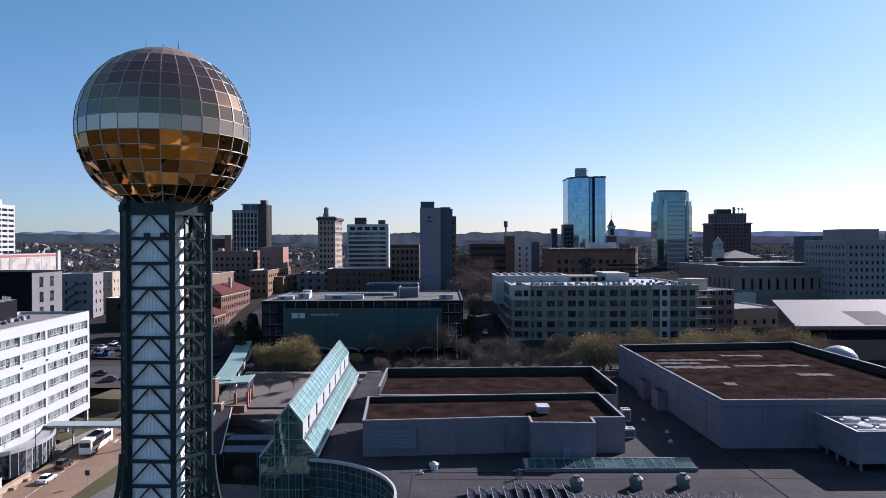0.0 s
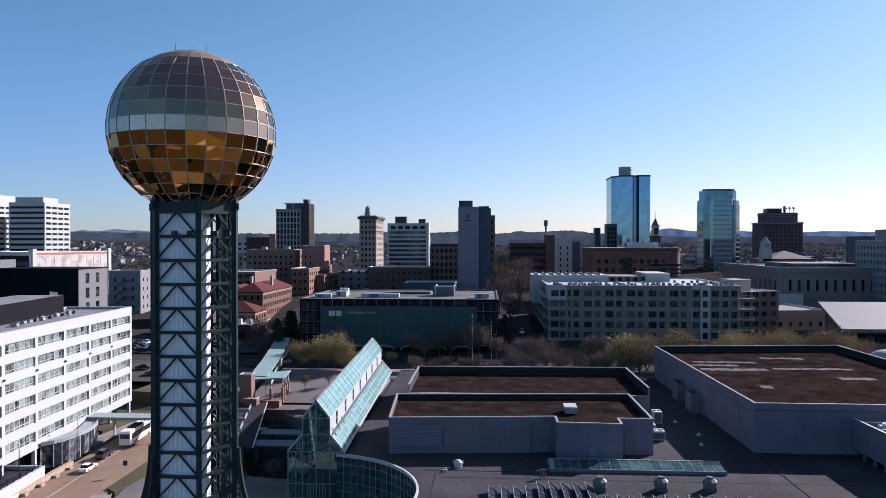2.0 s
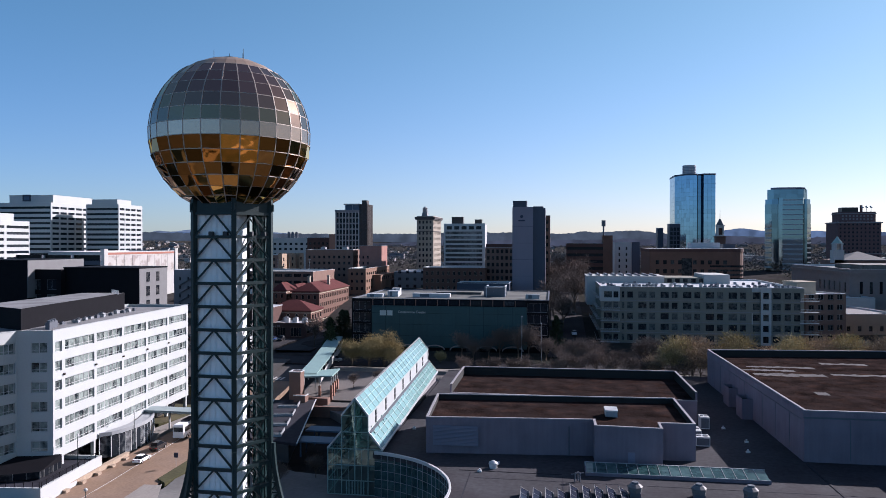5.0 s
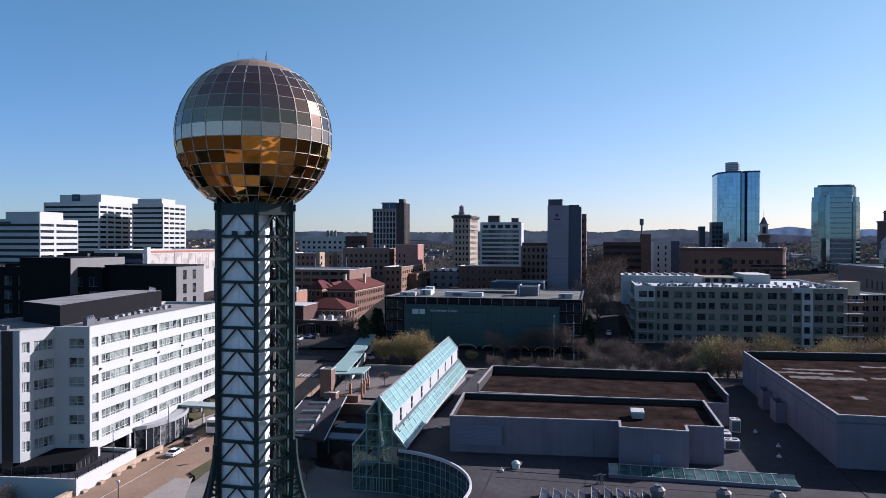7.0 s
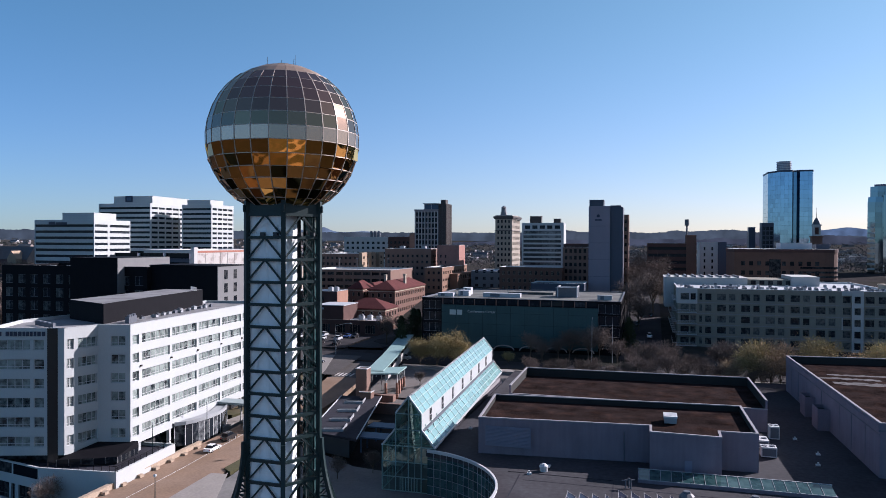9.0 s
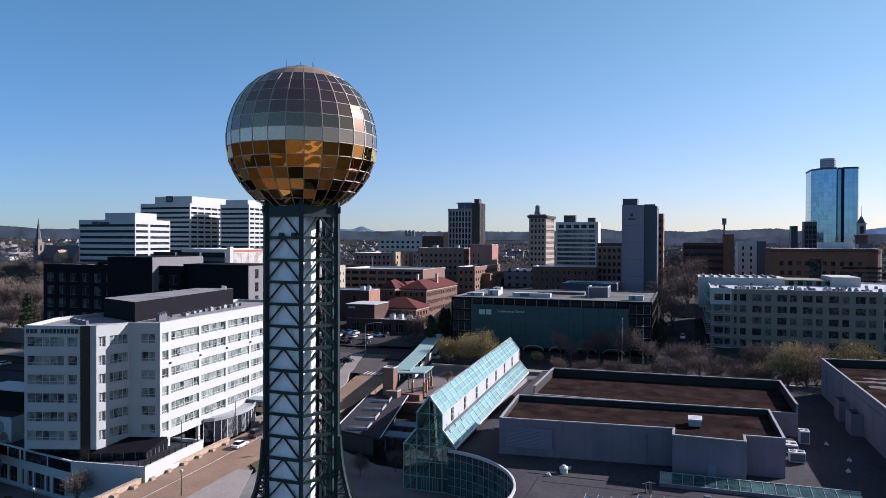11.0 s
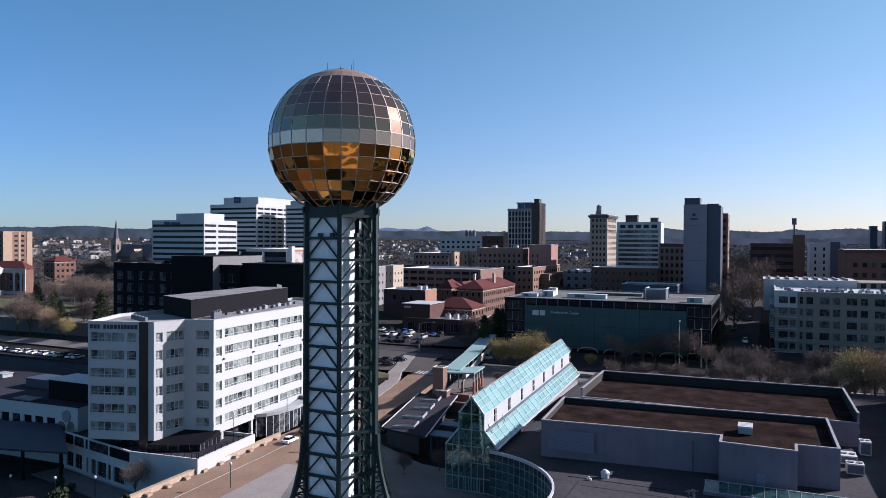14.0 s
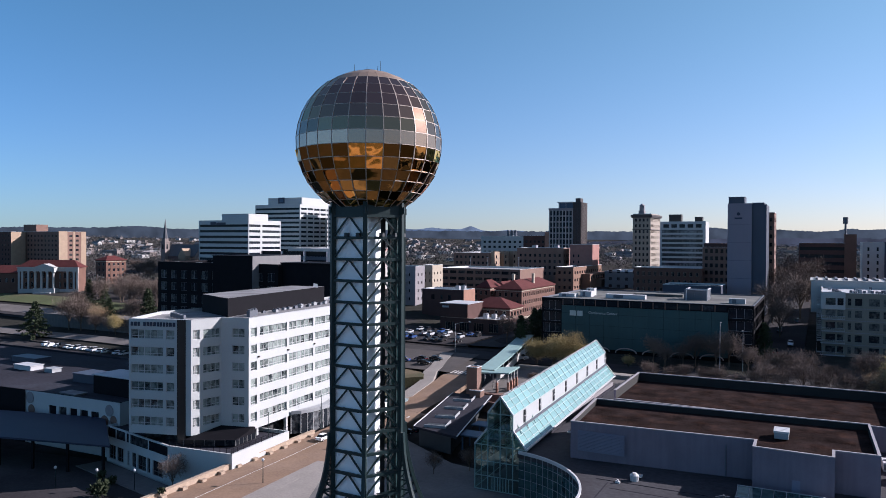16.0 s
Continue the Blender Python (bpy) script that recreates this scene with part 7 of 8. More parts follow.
# hill on the far side: portico building, brick slab, church
def make_portico():
    p = thing("portico_building", "red-roofed brick hall with a white columned portico", "building", pose(-394, 266, 0, 0, 0, 25))
    zs = [(17.6, 20.6), (22.8, 26.2)]
    xs = [(3.6, 5.0), (7.4, 8.8), (10.2, 11.4), (14.4, 15.8), (17.3, 18.7), (20.2, 21.6), (24.6, 25.8), (27.2, 28.6), (31.0, 32.4)]
    part("wall", lattice(36, 12, 29.2, xs, zs, 0.35), "brick_red", p)
    part("core", Shape().box(0.3, 35.7, 0.4, 9, 12, 29.0).box(-26, 0.3, 6, 20, 12, 25.5), "brick_red", p)
    for a, b in xs:
        for c, e in zs:
            part("window", pane_mesh(b - a, e - c, "dark_glass", "off_white", 1), (), p, m=pose(a, 0.3, c))
    part("frieze", Shape().box(-0.3, 36.3, -0.5, 0.1, 27.0, 29.4).box(-0.6, 36.6, -0.9, 0.1, 29.0, 29.5).box(-0.2, 36.2, -0.3, 0.05, 12, 16.6), "off_white", p, "pale stone frieze and plinth")
    hip_roof(p, 0, 36, 0, 9, 29.6, 33.6)
    hip_roof(p, -26, 0, 6, 20, 25.7, 30.0)
    part("portico_roof", Shape().box(11.8, 24.2, -4.4, 0.5, 27.2, 29.4).quad([(11.6, -4.5, 29.4), (24.4, -4.5, 29.4), (18, -4.5, 31.6)]).quad([(11.6, -4.5, 29.4), (18, -4.5, 31.6), (18, 4, 31.6), (11.6, 4, 29.4)]).quad([(24.4, -4.5, 29.4), (24.4, 4, 29.4), (18, 4, 31.6), (18, -4.5, 31.6)]), "off_white", p)
    part("portico_steps", Shape().box(11.6, 24.4, -5, 0, 11, 17.0).box(13, 23, -7, -5, 11, 15.0).box(14, 22, -8.4, -7, 11, 13.4), "off_white", p)
    for cx in (12.6, 16.2, 19.8, 23.4):
        part("column", Shape().tube((cx, -3.8, 17.0), (cx, -3.8, 26.6), 0.68, 0.56, 14).box(cx - 0.9, cx + 0.9, -4.7, -2.9, 26.6, 27.2).box(cx - 0.9, cx + 0.9, -4.7, -2.9, 17.0, 17.4), "off_white", p)
    for cx in (0.4, 2.4, 6.2, 29.8, 33.6, 35.6):
        part("pilaster", Shape().box(cx - 0.55, cx + 0.55, -0.45, 0.05, 16.6, 27.0).box(cx - 0.75, cx + 0.75, -0.6, 0.05, 26.4, 27.0), "off_white", p)
    for k in range(6):
        part("window", pane_mesh(1.5, 2.4, "dark_glass", "off_white", 1), (), p, m=pose(-24 + 4 * k, 5.95, 20))


make_portico()
brick_hall(-413.5, 332, 10.3, 16, 10, 31.6, 34.8, "red brick hall with white-framed windows on the hill", 2, 4, 4)
ba = block("brick_slab", "wide brown brick apartment slab, sunlight on its end coloured tan", -680, 400, 127.3, 26, 10, 52.4, 0, "brick_brown", "dark_glass", (even(1, 126, 26, 0.45), floors(14, 9, 4.1, 1, 2.8)), (even(8.5, 20.5, 2, 0.5), floors(14, 9, 4.1, 1, 2.8)), None, "membrane", 0.5)
# tan strips stand for sunlight on the brown end wall
part("end_wall", Shape().box(127.32, 127.6, 0, 8, 10, 52.6).box(127.32, 127.6, 21, 26, 10, 52.6).box(127.32, 127.5, 13.6, 15.4, 10, 52.6), "brick_tan", ba, "brick end wall, sunlight put into its tan colour")
add_box(ba, "plant_house", 74, 92, 3, 14, 52, 58.5, "brick_brown")
bw = block("brick_slab", "dark brown brick apartment wing", -690, 386, 93, 13, 10, 52.0, 0, "brick_dark", "dark_glass", (even(1, 92, 20, 0.4), floors(14, 9, 4.1, 1, 2.8)), None, None, "membrane", 0.5)
# the wing's sunny end likewise gets its light as a tan sheet
part("end_wall", Shape().box(93.02, 93.2, 0, 13, 10, 52.0), "brick_tan", bw, "brick end wall, sunlight put into its tan colour")
ch = thing("church", "stone church with a steep slate roof and tall spire", "church", pose(-517, 480, 0))
part("wall", Shape().box(3, 40, 0, 16, 14, 31), "brick_plum", ch)
hip_roof(ch, 3, 40, 0, 16, 31, 41.5, "roof_slate", True)
part("gable_wall", Shape().quad([(40.9, -0.5, 31), (40.9, 16.5, 31), (40.9, 8, 42)]).box(40.4, 40.9, -0.5, 16.5, 14, 31), "stone_pink", ch, "lit stone gable wall")
part("gable_wall", Shape().prism([(26, -6), (35, -6), (35, 0), (26, 0)], 14, 31).quad([(25.6, -6.1, 31), (35.4, -6.1, 31), (30.5, -6.1, 38)]).quad([(35.4, -6.1, 31), (35.4, 4, 31), (30.5, 4, 38), (30.5, -6.1, 38)]).quad([(25.6, -6.1, 31), (30.5, -6.1, 38), (30.5, 4, 38), (25.6, 4, 31)]), "brick_tan", ch)
part("tower", Shape().box(0.6, 6.0, -3.4, 2.0, 14, 44).box(0.2, 6.4, -3.8, 2.4, 43.4, 44.4).box(1.3, 5.3, -2.7, 1.3, 44.4, 47.0), "stone_pink", ch)
part("belfry_opening", Shape().box(2.4, 4.2, -3.5, -3.38, 37, 41.5).box(6.0, 6.06, -1.6, 0.2, 37, 41.5), "dark_glass", ch)
part("spire", Shape().tube((3.3, -0.7, 46.5), (3.3, -0.7, 65.2), 2.3, 0.08, 8), "roof_slate", ch)
for k in range(7):
    part("window", Shape().box(8 + 4.2 * k, 9.3 + 4.2 * k, -0.1, 0.02, 20, 27), "dark_glass", ch)


# ---- trees ----
def tree_meshes(seed, height, spread, twigs, count, crown="twigs_grey", low=0.3, size=0.5):
    """Trunk with limbs, and a crown of many thin twig clumps with an uneven outline."""
    rnd = random.Random(seed)
    tr = Shape()
    tr.tube((0, 0, -0.5), (0.1, 0, height * low), height * 0.022, height * 0.016, 8)
    tips = []
    for k in range(9):
        a = 2 * math.pi * k / 9 + rnd.uniform(-0.3, 0.3)
        z0 = height * (low * 0.7 + 0.3 * rnd.random())
        r = spread * rnd.uniform(0.4, 0.8)
        top = height * rnd.uniform(0.62, 0.95)
        mid = Vector((math.cos(a) * r * 0.45, math.sin(a) * r * 0.45, (z0 + top) / 2))
        end = Vector((math.cos(a) * r, math.sin(a) * r, top))
        tr.tube((0.05, 0, z0), mid, height * 0.011, height * 0.007, 6, caps=False)
        tr.tube(mid, end, height * 0.007, height * 0.002, 5, caps=False)
        tips += [mid.lerp(end, t) for t in (0.2, 0.5, 0.8, 1.0)]
    tr.tube((0.1, 0, height * low), (0, 0, height * 0.95), height * 0.014, height * 0.003, 6)
    tips += [Vector((0, 0, height * t)) for t in (0.6, 0.75, 0.9)]
    cr = Shape()
    for k in range(count):
        c = rnd.choice(tips)
        out = Vector((rnd.gauss(0, 1), rnd.gauss(0, 1), rnd.gauss(0.25, 0.8)))
        p = c + out * spread * 0.2
        d = (out.normalized() + Vector((0, 0, 0.3)) + Vector((rnd.gauss(0, 0.4), rnd.gauss(0, 0.4), rnd.gauss(0, 0.4)))).normalized()
        ln = size * rnd.uniform(0.7, 1.8)
        side = d.cross(Vector((rnd.gauss(0, 1), rnd.gauss(0, 1), rnd.gauss(0, 1)))).normalized() * ln * twigs
        cr.quad([p - side * 0.5, p + d * ln * 0.5 - side, p + d * ln, p + d * ln * 0.4 + side])
    return tr.mesh("trunk", "bark"), cr.mesh("crown", crown)


def plant(name, label, meshes, x, y, s=1.0, group="", z=None):
    t = thing(name, label, "tree", pose(x, y, ground_z(x, y) - 0.2 if z is None else z, 0, 0, random.uniform(0, 360)) @ Matrix.Scale(s, 4), group)
    part("trunk", meshes[0], (), t)
    part("crown", meshes[1], (), t)
    return t


random.seed(21)
YEL = [tree_meshes(k, 10, 4.6, 0.11, 11000, "twigs_yellow", 0.08, 0.4) for k in (1, 2)]
GRY = [tree_meshes(k, 11, 4.6, 0.035, 4200, "twigs_grey", 0.3, 0.8) for k in (3, 4, 5)]
def cone_meshes(seed, height, spread, count):
    """Evergreen: straight trunk, drooping boughs in uneven tiers."""
    rnd = random.Random(seed)
    tr, cr = Shape(), Shape()
    tr.tube((0, 0, -0.5), (0, 0, height * 0.96), height * 0.018, 0.03, 7)
    for k in range(46):
        f = (k + rnd.random()) / 46
        z = height * (0.1 + 0.88 * f)
        r = spread * (1 - f) ** 0.8 * rnd.uniform(0.65, 1.12) + 0.2
        a = k * 2.4 + rnd.uniform(-0.4, 0.4)
        end = Vector((math.cos(a) * r, math.sin(a) * r, z - r * 0.22))
        tr.tube((0, 0, z), end, 0.05, 0.02, 4, caps=False)
        for j in range(int(count / 46)):
            p = Vector((0, 0, z)).lerp(end, rnd.uniform(0.25, 1.05)) + Vector((rnd.gauss(0, 0.28), rnd.gauss(0, 0.28), rnd.gauss(0, 0.2)))
            d = (end.normalized() * 0.5 + Vector((rnd.gauss(0, 0.6), rnd.gauss(0, 0.6), rnd.gauss(-0.1, 0.4)))).normalized()
            ln = rnd.uniform(0.35, 0.85)
            side = d.cross(Vector((rnd.gauss(0, 1), rnd.gauss(0, 1), rnd.gauss(0, 1)))).normalized() * ln * 0.3
            cr.quad([p - side * 0.4, p + d * ln * 0.5 - side, p + d * ln, p + d * ln * 0.4 + side])
    return tr.mesh("trunk", "bark"), cr.mesh("crown", "evergreen")


EVG = [cone_meshes(k, 13, 4.4, 2800) for k in (6, 7)]
BROAD = cone_meshes(12, 16, 7.6, 6500)
BUDS = [tree_meshes(8, 9, 4.8, 0.07, 6500, "twigs_tan", 0.14, 0.5), tree_meshes(9, 9.6, 4.2, 0.075, 6500, "twigs_yellow", 0.12, 0.45), tree_meshes(10, 8.4, 5.0, 0.06, 6000, "twigs_tan", 0.1, 0.55)]
for x, y, s in ((-56.3, 226, 0.9), (-50.5, 225, 1.05), (-46.0, 227, 1.08), (-42.5, 225, 0.8)):
    plant("tree", "young tree in pale yellow-green spring bud by the avenue", YEL[random.randrange(2)], x, y, s, "budding trees", z=5.2)
plant("tree", "small budding tree beside the teal front", YEL[0], -29.0, 235, 0.42, "budding trees", z=5.8)
for k in range(15):
    plant("tree", "tree in pale tan bud in a row behind the hall", BUDS[k % 3], 38 + 5.6 * k + random.uniform(-1.5, 1.5), 224 + random.uniform(-3, 5) + 0.25 * k, random.uniform(0.85, 1.5), "row of budding trees")
for k in range(16):
    plant("tree", "bare grey-brown winter tree along the avenue", GRY[k % 3], -22 + 4.4 * k + random.uniform(-1.5, 1.5), (239 if k < 8 else 228) + random.uniform(-1, 8), random.uniform(0.5, 0.95), "bare trees")
brush = random.Random(31)
for k in range(18):
    plant("tree", "low bare brushy tree on the bank behind the hall", GRY[k % 3], -18 + 4.3 * k + brush.uniform(-1.2, 1.2), brush.uniform(219, 224), brush.uniform(0.5, 0.78), "bare brush")
for x, y, s in ((12, 300, 1.2), (8, 330, 1.5), (18, 345, 1.7), (10, 372, 1.7), (20, 400, 1.8), (12, 440, 1.7), (-80, 258, 0.9), (-76, 265, 0.8)):
    plant("tree", "large bare winter tree in the side street", GRY[random.randrange(3)], x, y, s, "bare trees")
for x, y, s in ((-70, 246, 0.8), (-72, 252, 0.9), (9, 262, 0.9), (-70.5, 262, 1.0), (-71.5, 271, 0.9)):
    plant("tree", "dark evergreen tree beside the teal building", EVG[random.randrange(2)], x, y, s, "evergreens")
for k in range(42):
    a = random.random()
    x, y = -420 + 250 * a + random.uniform(-20, 20), (215 + random.uniform(0, 95)) if k < 30 else random.uniform(207, 213)
    m = EVG[k % 2] if k % 5 == 0 else (BUDS[k % 2] if k % 11 == 0 else GRY[k % 3])
    if -425 < x < -335 and y > 232:
        y = random.uniform(216, 226)
    plant("tree", "winter tree on the grassy hillside" if k % 5 else "dark evergreen on the hillside", m, x, y, random.uniform(0.8, 1.35), "hillside trees")
plant("tree", "broad dark evergreen above the car park", BROAD, -272, 197, 1.0, "evergreens")
for x, y, s in ((-309, 250, 1.1), (-304, 255, 0.9), (-412, 250, 1.0), (-196, 214, 1.2)):
    plant("tree", "tall dark evergreen on the hillside", EVG[random.randrange(2)], x, y, s, "evergreens")
for k in range(14):
    x, y = random.uniform(-285, -186), random.choice((random.uniform(207, 213), random.uniform(216, 225)))
    plant("tree", "bare thicket shrub on the roadside slope", GRY[k % 3], x, y, random.uniform(0.4, 0.75), "roadside thicket")
for k in range(84):
    x, y = (random.uniform(-335, -190), random.uniform(252, 340)) if k < 44 else (random.uniform(-440, -262), random.uniform(356, 430))
    if x > -250 and y > 290:
        y = 270
    plant("tree", "bare winter tree in the wooded slope behind the road", GRY[k % 3], x, y, random.uniform(0.8, 1.3), "hillside trees")
for x, y, s in ((-38.5, 137, 0.4), (-44, 132, 0.4)):
    plant("tree", "small bare street tree in a planter", GRY[random.randrange(3)], x, y, s, "street trees", z=-0.8)


plant("tree", "slender bare street tree beside the podium", GRY[1], -94.0, 111.2, 0.62, "street trees", z=-5.8)


def draped(name, x0, x1, y0, y1, n, m, mat_name, lift, label, category):
    """A patch of ground that follows the slope."""
    s = Shape()
    for j in range(m + 1):
        for i in range(n + 1):
            x, y = x0 + (x1 - x0) * i / n, y0 + (y1 - y0) * j / m
            s.v.append((x, y, ground_z(x, y) + lift))
    for j in range(m):
        for i in range(n):
            a = j * (n + 1) + i
            s.f.append((a, a + 1, a + n + 2, a + n + 1))
            s.m.append(0)
    return solo(name, s, mat_name, label, category, kind="structure")


draped("lawn", -440, -285, 244, 262, 30, 6, "lawn_green", 0.5, "green lawn on the slope below the portico", "lawn")
draped("road", -470, -180, 226, 239, 40, 3, "road_pale", 0.45, "grey road curving along the hillside", "road")
draped("road", -470, -180, 199, 206, 40, 3, "road_pale", 0.45, "pale concrete road at the foot of the hill", "road")
M["concrete_old"] = mat("concrete_old", (0.10, 0.098, 0.098), 0.9, vary=0.3, streak=0.6)
for k in range(12):
    x = -306 + 7 * k
    solo("retaining_wall", Shape().box(0, 6.96, 0, 0.8, 2, 11.6 - 0.05 * (k % 2)).box(-0.05, 7.0, -0.12, 0.92, 11.6, 11.9), "concrete_old", "grey stone retaining wall section below the road", "wall", m=pose(x, 214.5, 0), group="retaining wall sections", kind="structure")
draped("car_park", -140, -92, 246, 278, 10, 6, "asphalt", 0.45, "asphalt car park before the brick buildings", "car park")
draped("crossing", -130, -79, 208, 231, 14, 6, "asphalt_worn", 1.7, "asphalt street crossing before the car park", "road")
solo("traffic_island", Shape().prism([(-97, 196), (-88, 194), (-83.5, 199), (-86.5, 205), (-96, 208)], 0, 4.3), "grass", "dry brown grass traffic island with a kerb", "lawn", kind="structure")
solo("corner_lawn", Shape().prism([(-110, 170), (-90, 168), (-83, 186), (-88, 192), (-110, 192)], -3, 0.5), "grass", "dry lawn beside the street corner", "lawn", kind="structure")
for k in range(6):
    solo("crossing_stripe", Shape().box(-0.3, 0.3, -1.6, 1.6, 0, 0.03), "paint_white", "white painted crossing stripe on the street", "road marking", m=pose(-80.4 + 1.25 * k, 210.8, 4.33, 5.4, 0, -5), group="crossing stripes", kind="structure")
for k in range(9):
    solo("crossing_stripe", Shape().box(-0.3, 0.3, -2, 2, 0, 0.03), "paint_white", "white painted crossing stripe on the street", "road marking", m=pose(-83.2 + 1.6 * k, 168.5, 0.28, 2.4, 0, 3), group="crossing stripes", kind="structure")
s = Shape()
for a, b in zip([(-73.5, 60, -0.85), (-75.6, 95, -0.585), (-77.4, 130, -0.585)], [(-75.6, 95, -0.585), (-77.4, 130, -0.585), (-79, 160, -0.18)]):
    s.bar(a, b, 0.1, 0.03)
solo("lane_line", s, "paint_white", "worn pale lane line along the street", "road marking", kind="structure")

# planter wall along the street
for k in range(13):
    y = 82 + 5.0 * k
    x = -82.0 - 0.035 * (y - 95) * 1.0
    seg = thing("planter_wall", "tan concrete street wall with a low stub buttress", "planter", pose(x + 0.4, y, -0.9, 0, 0, 2), "street planters")
    part("wall", Shape().box(-0.5, 0.2, -2.5, 2.5, -5, 1.25).box(-0.6, 0.3, -2.5, 2.5, 1.25, 1.4).box(0.2, 1.2, -0.5, 0.7, 0, 0.85), "tan_concrete", seg)
    if k in (0, 3):
        part("bush", tree_meshes(40 + k, 1.5, 0.6, 0.4, 160, "evergreen", 0.1, 0.35)[1], (), seg, m=pose(0.6, 0, 0.6))

solo("forecourt", Shape().prism([(-230, 40), (-84, 40), (-84.5, 112), (-98, 112.8), (-124, 118), (-230, 100)], -7.5, -5.7), "asphalt", "dark asphalt forecourt below the podium", "pavement", kind="structure")
solo("pavement", Shape().prism([(-126, 112), (-97.5, 106.5), (-85, 107), (-85, 112), (-98, 112.7), (-124, 117.8)], -5.8, -5.55), "plaza", "grey paved strip along the podium", "pavement", kind="structure")
for x, y, sc in ((-103.5, 101.2, 1.0), (-108, 107.5, 0.55), (-113, 108.8, 0.55)):
    bu = thing("bush", "rounded evergreen bush in the forecourt bed", "bush", pose(x, y, -5.7) @ Matrix.Scale(sc, 4), "forecourt bushes")
    part("foliage", tree_meshes(90, 2.6, 2.0, 0.4, 900, "evergreen", 0.05, 0.4)[1], (), bu)
# low dark hall and car park deck beside the hotel
lo = outline_building("low_hall", "low white-walled hall with a dark flat roof", [(-156, 119.6), (-122.5, 121.0), (-127, 165.5), (-252, 165), (-252, 112)], -6, 7.4, "white_panel", "membrane_dark", {0: (even(8, 27, 5, 0.7), [(2.2, 4.4)])}, "hall", 0.5)
part("dark_cladding", Shape().quad([(-252, 111.8, -6), (-156.2, 119.4, -6), (-156.2, 119.4, 7.55), (-252, 111.8, 7.55)]), "black_panel", lo, "dark clad front wall")
for cx, cz, r in ((-154.6, 5.6, 1.5), (-154.0, 2.6, 1.3), (-126.0, 5.2, 1.4), (-127.6, 2.6, 1.3), (-124.6, 3.0, 1.1)):
    y = 119.6 + (cx + 156) * 0.0418
    part("wall_disc", Shape().tube((cx, y - 0.02, cz), (cx, y - 0.1, cz), r, r, 20), "stone_grey" if cz > 5 else "brick_brown", lo, "muted painted disc on the wall")
for x, y, w, d, h, mn, top_mat in ((-158, 134, 9, 6, 2.2, "slab_blue", "slab_blue"), (-191, 138, 8, 4, 1.3, "membrane_light", "membrane_light"), (-178, 139, 3.5, 3, 1.0, "equipment", "equipment"), (-140, 127, 14, 8, 4.6, "black_panel", "membrane_light"), (-146, 122, 6, 3, 0.3, "roof_pale", "roof_pale"), (-205, 146, 12, 5, 1.5, "slab_blue", "slab_blue")):
    part("roof_unit", Shape().box(x, x + w, y, y + d, 6.9, 6.9 + h).box(x - 0.2, x + w + 0.2, y - 0.2, y + d + 0.2, 6.9 + h, 7.1 + h, 1), (mn, top_mat), lo)
cs = thing("canopy_shed", "large dark blue sloping canopy roof on posts beside the podium", "canopy", pose(0, 0, 0))
q = [(-214, 100.4, 3.2), (-128, 121.2, 3.2), (-113, 111.0, 1.0), (-199, 90.2, 1.0)]
part("roof", Shape().quad(q[::-1]).quad([(x, y, z - 0.4) for x, y, z in q]).quad([q[3], q[2], (q[2][0], q[2][1], 0.6), (q[3][0], q[3][1], 0.6)][::-1]).quad([q[2], q[1], (*q[1][:2], 2.8), (*q[2][:2], 0.6)]), "shed_blue", cs, "dark blue sloping metal roof")
for k in range(10):
    part("post", Shape().box(-0.25, 0.25, -0.25, 0.25, -6, 0.9), "black_panel", cs, m=pose(-196 + 9.0 * k, 91.2 + 2.18 * k, 0, 0, 0, 13.6))
solo("car_deck", Shape().box(-290, -140, 166, 193.5, -4, 2.9).box(-290, -140, 193.2, 193.5, 2.9, 3.3), "asphalt", "dark asphalt car park strip behind the hall", "car park", kind="structure")


# ---- vehicles ----
CAR = {}


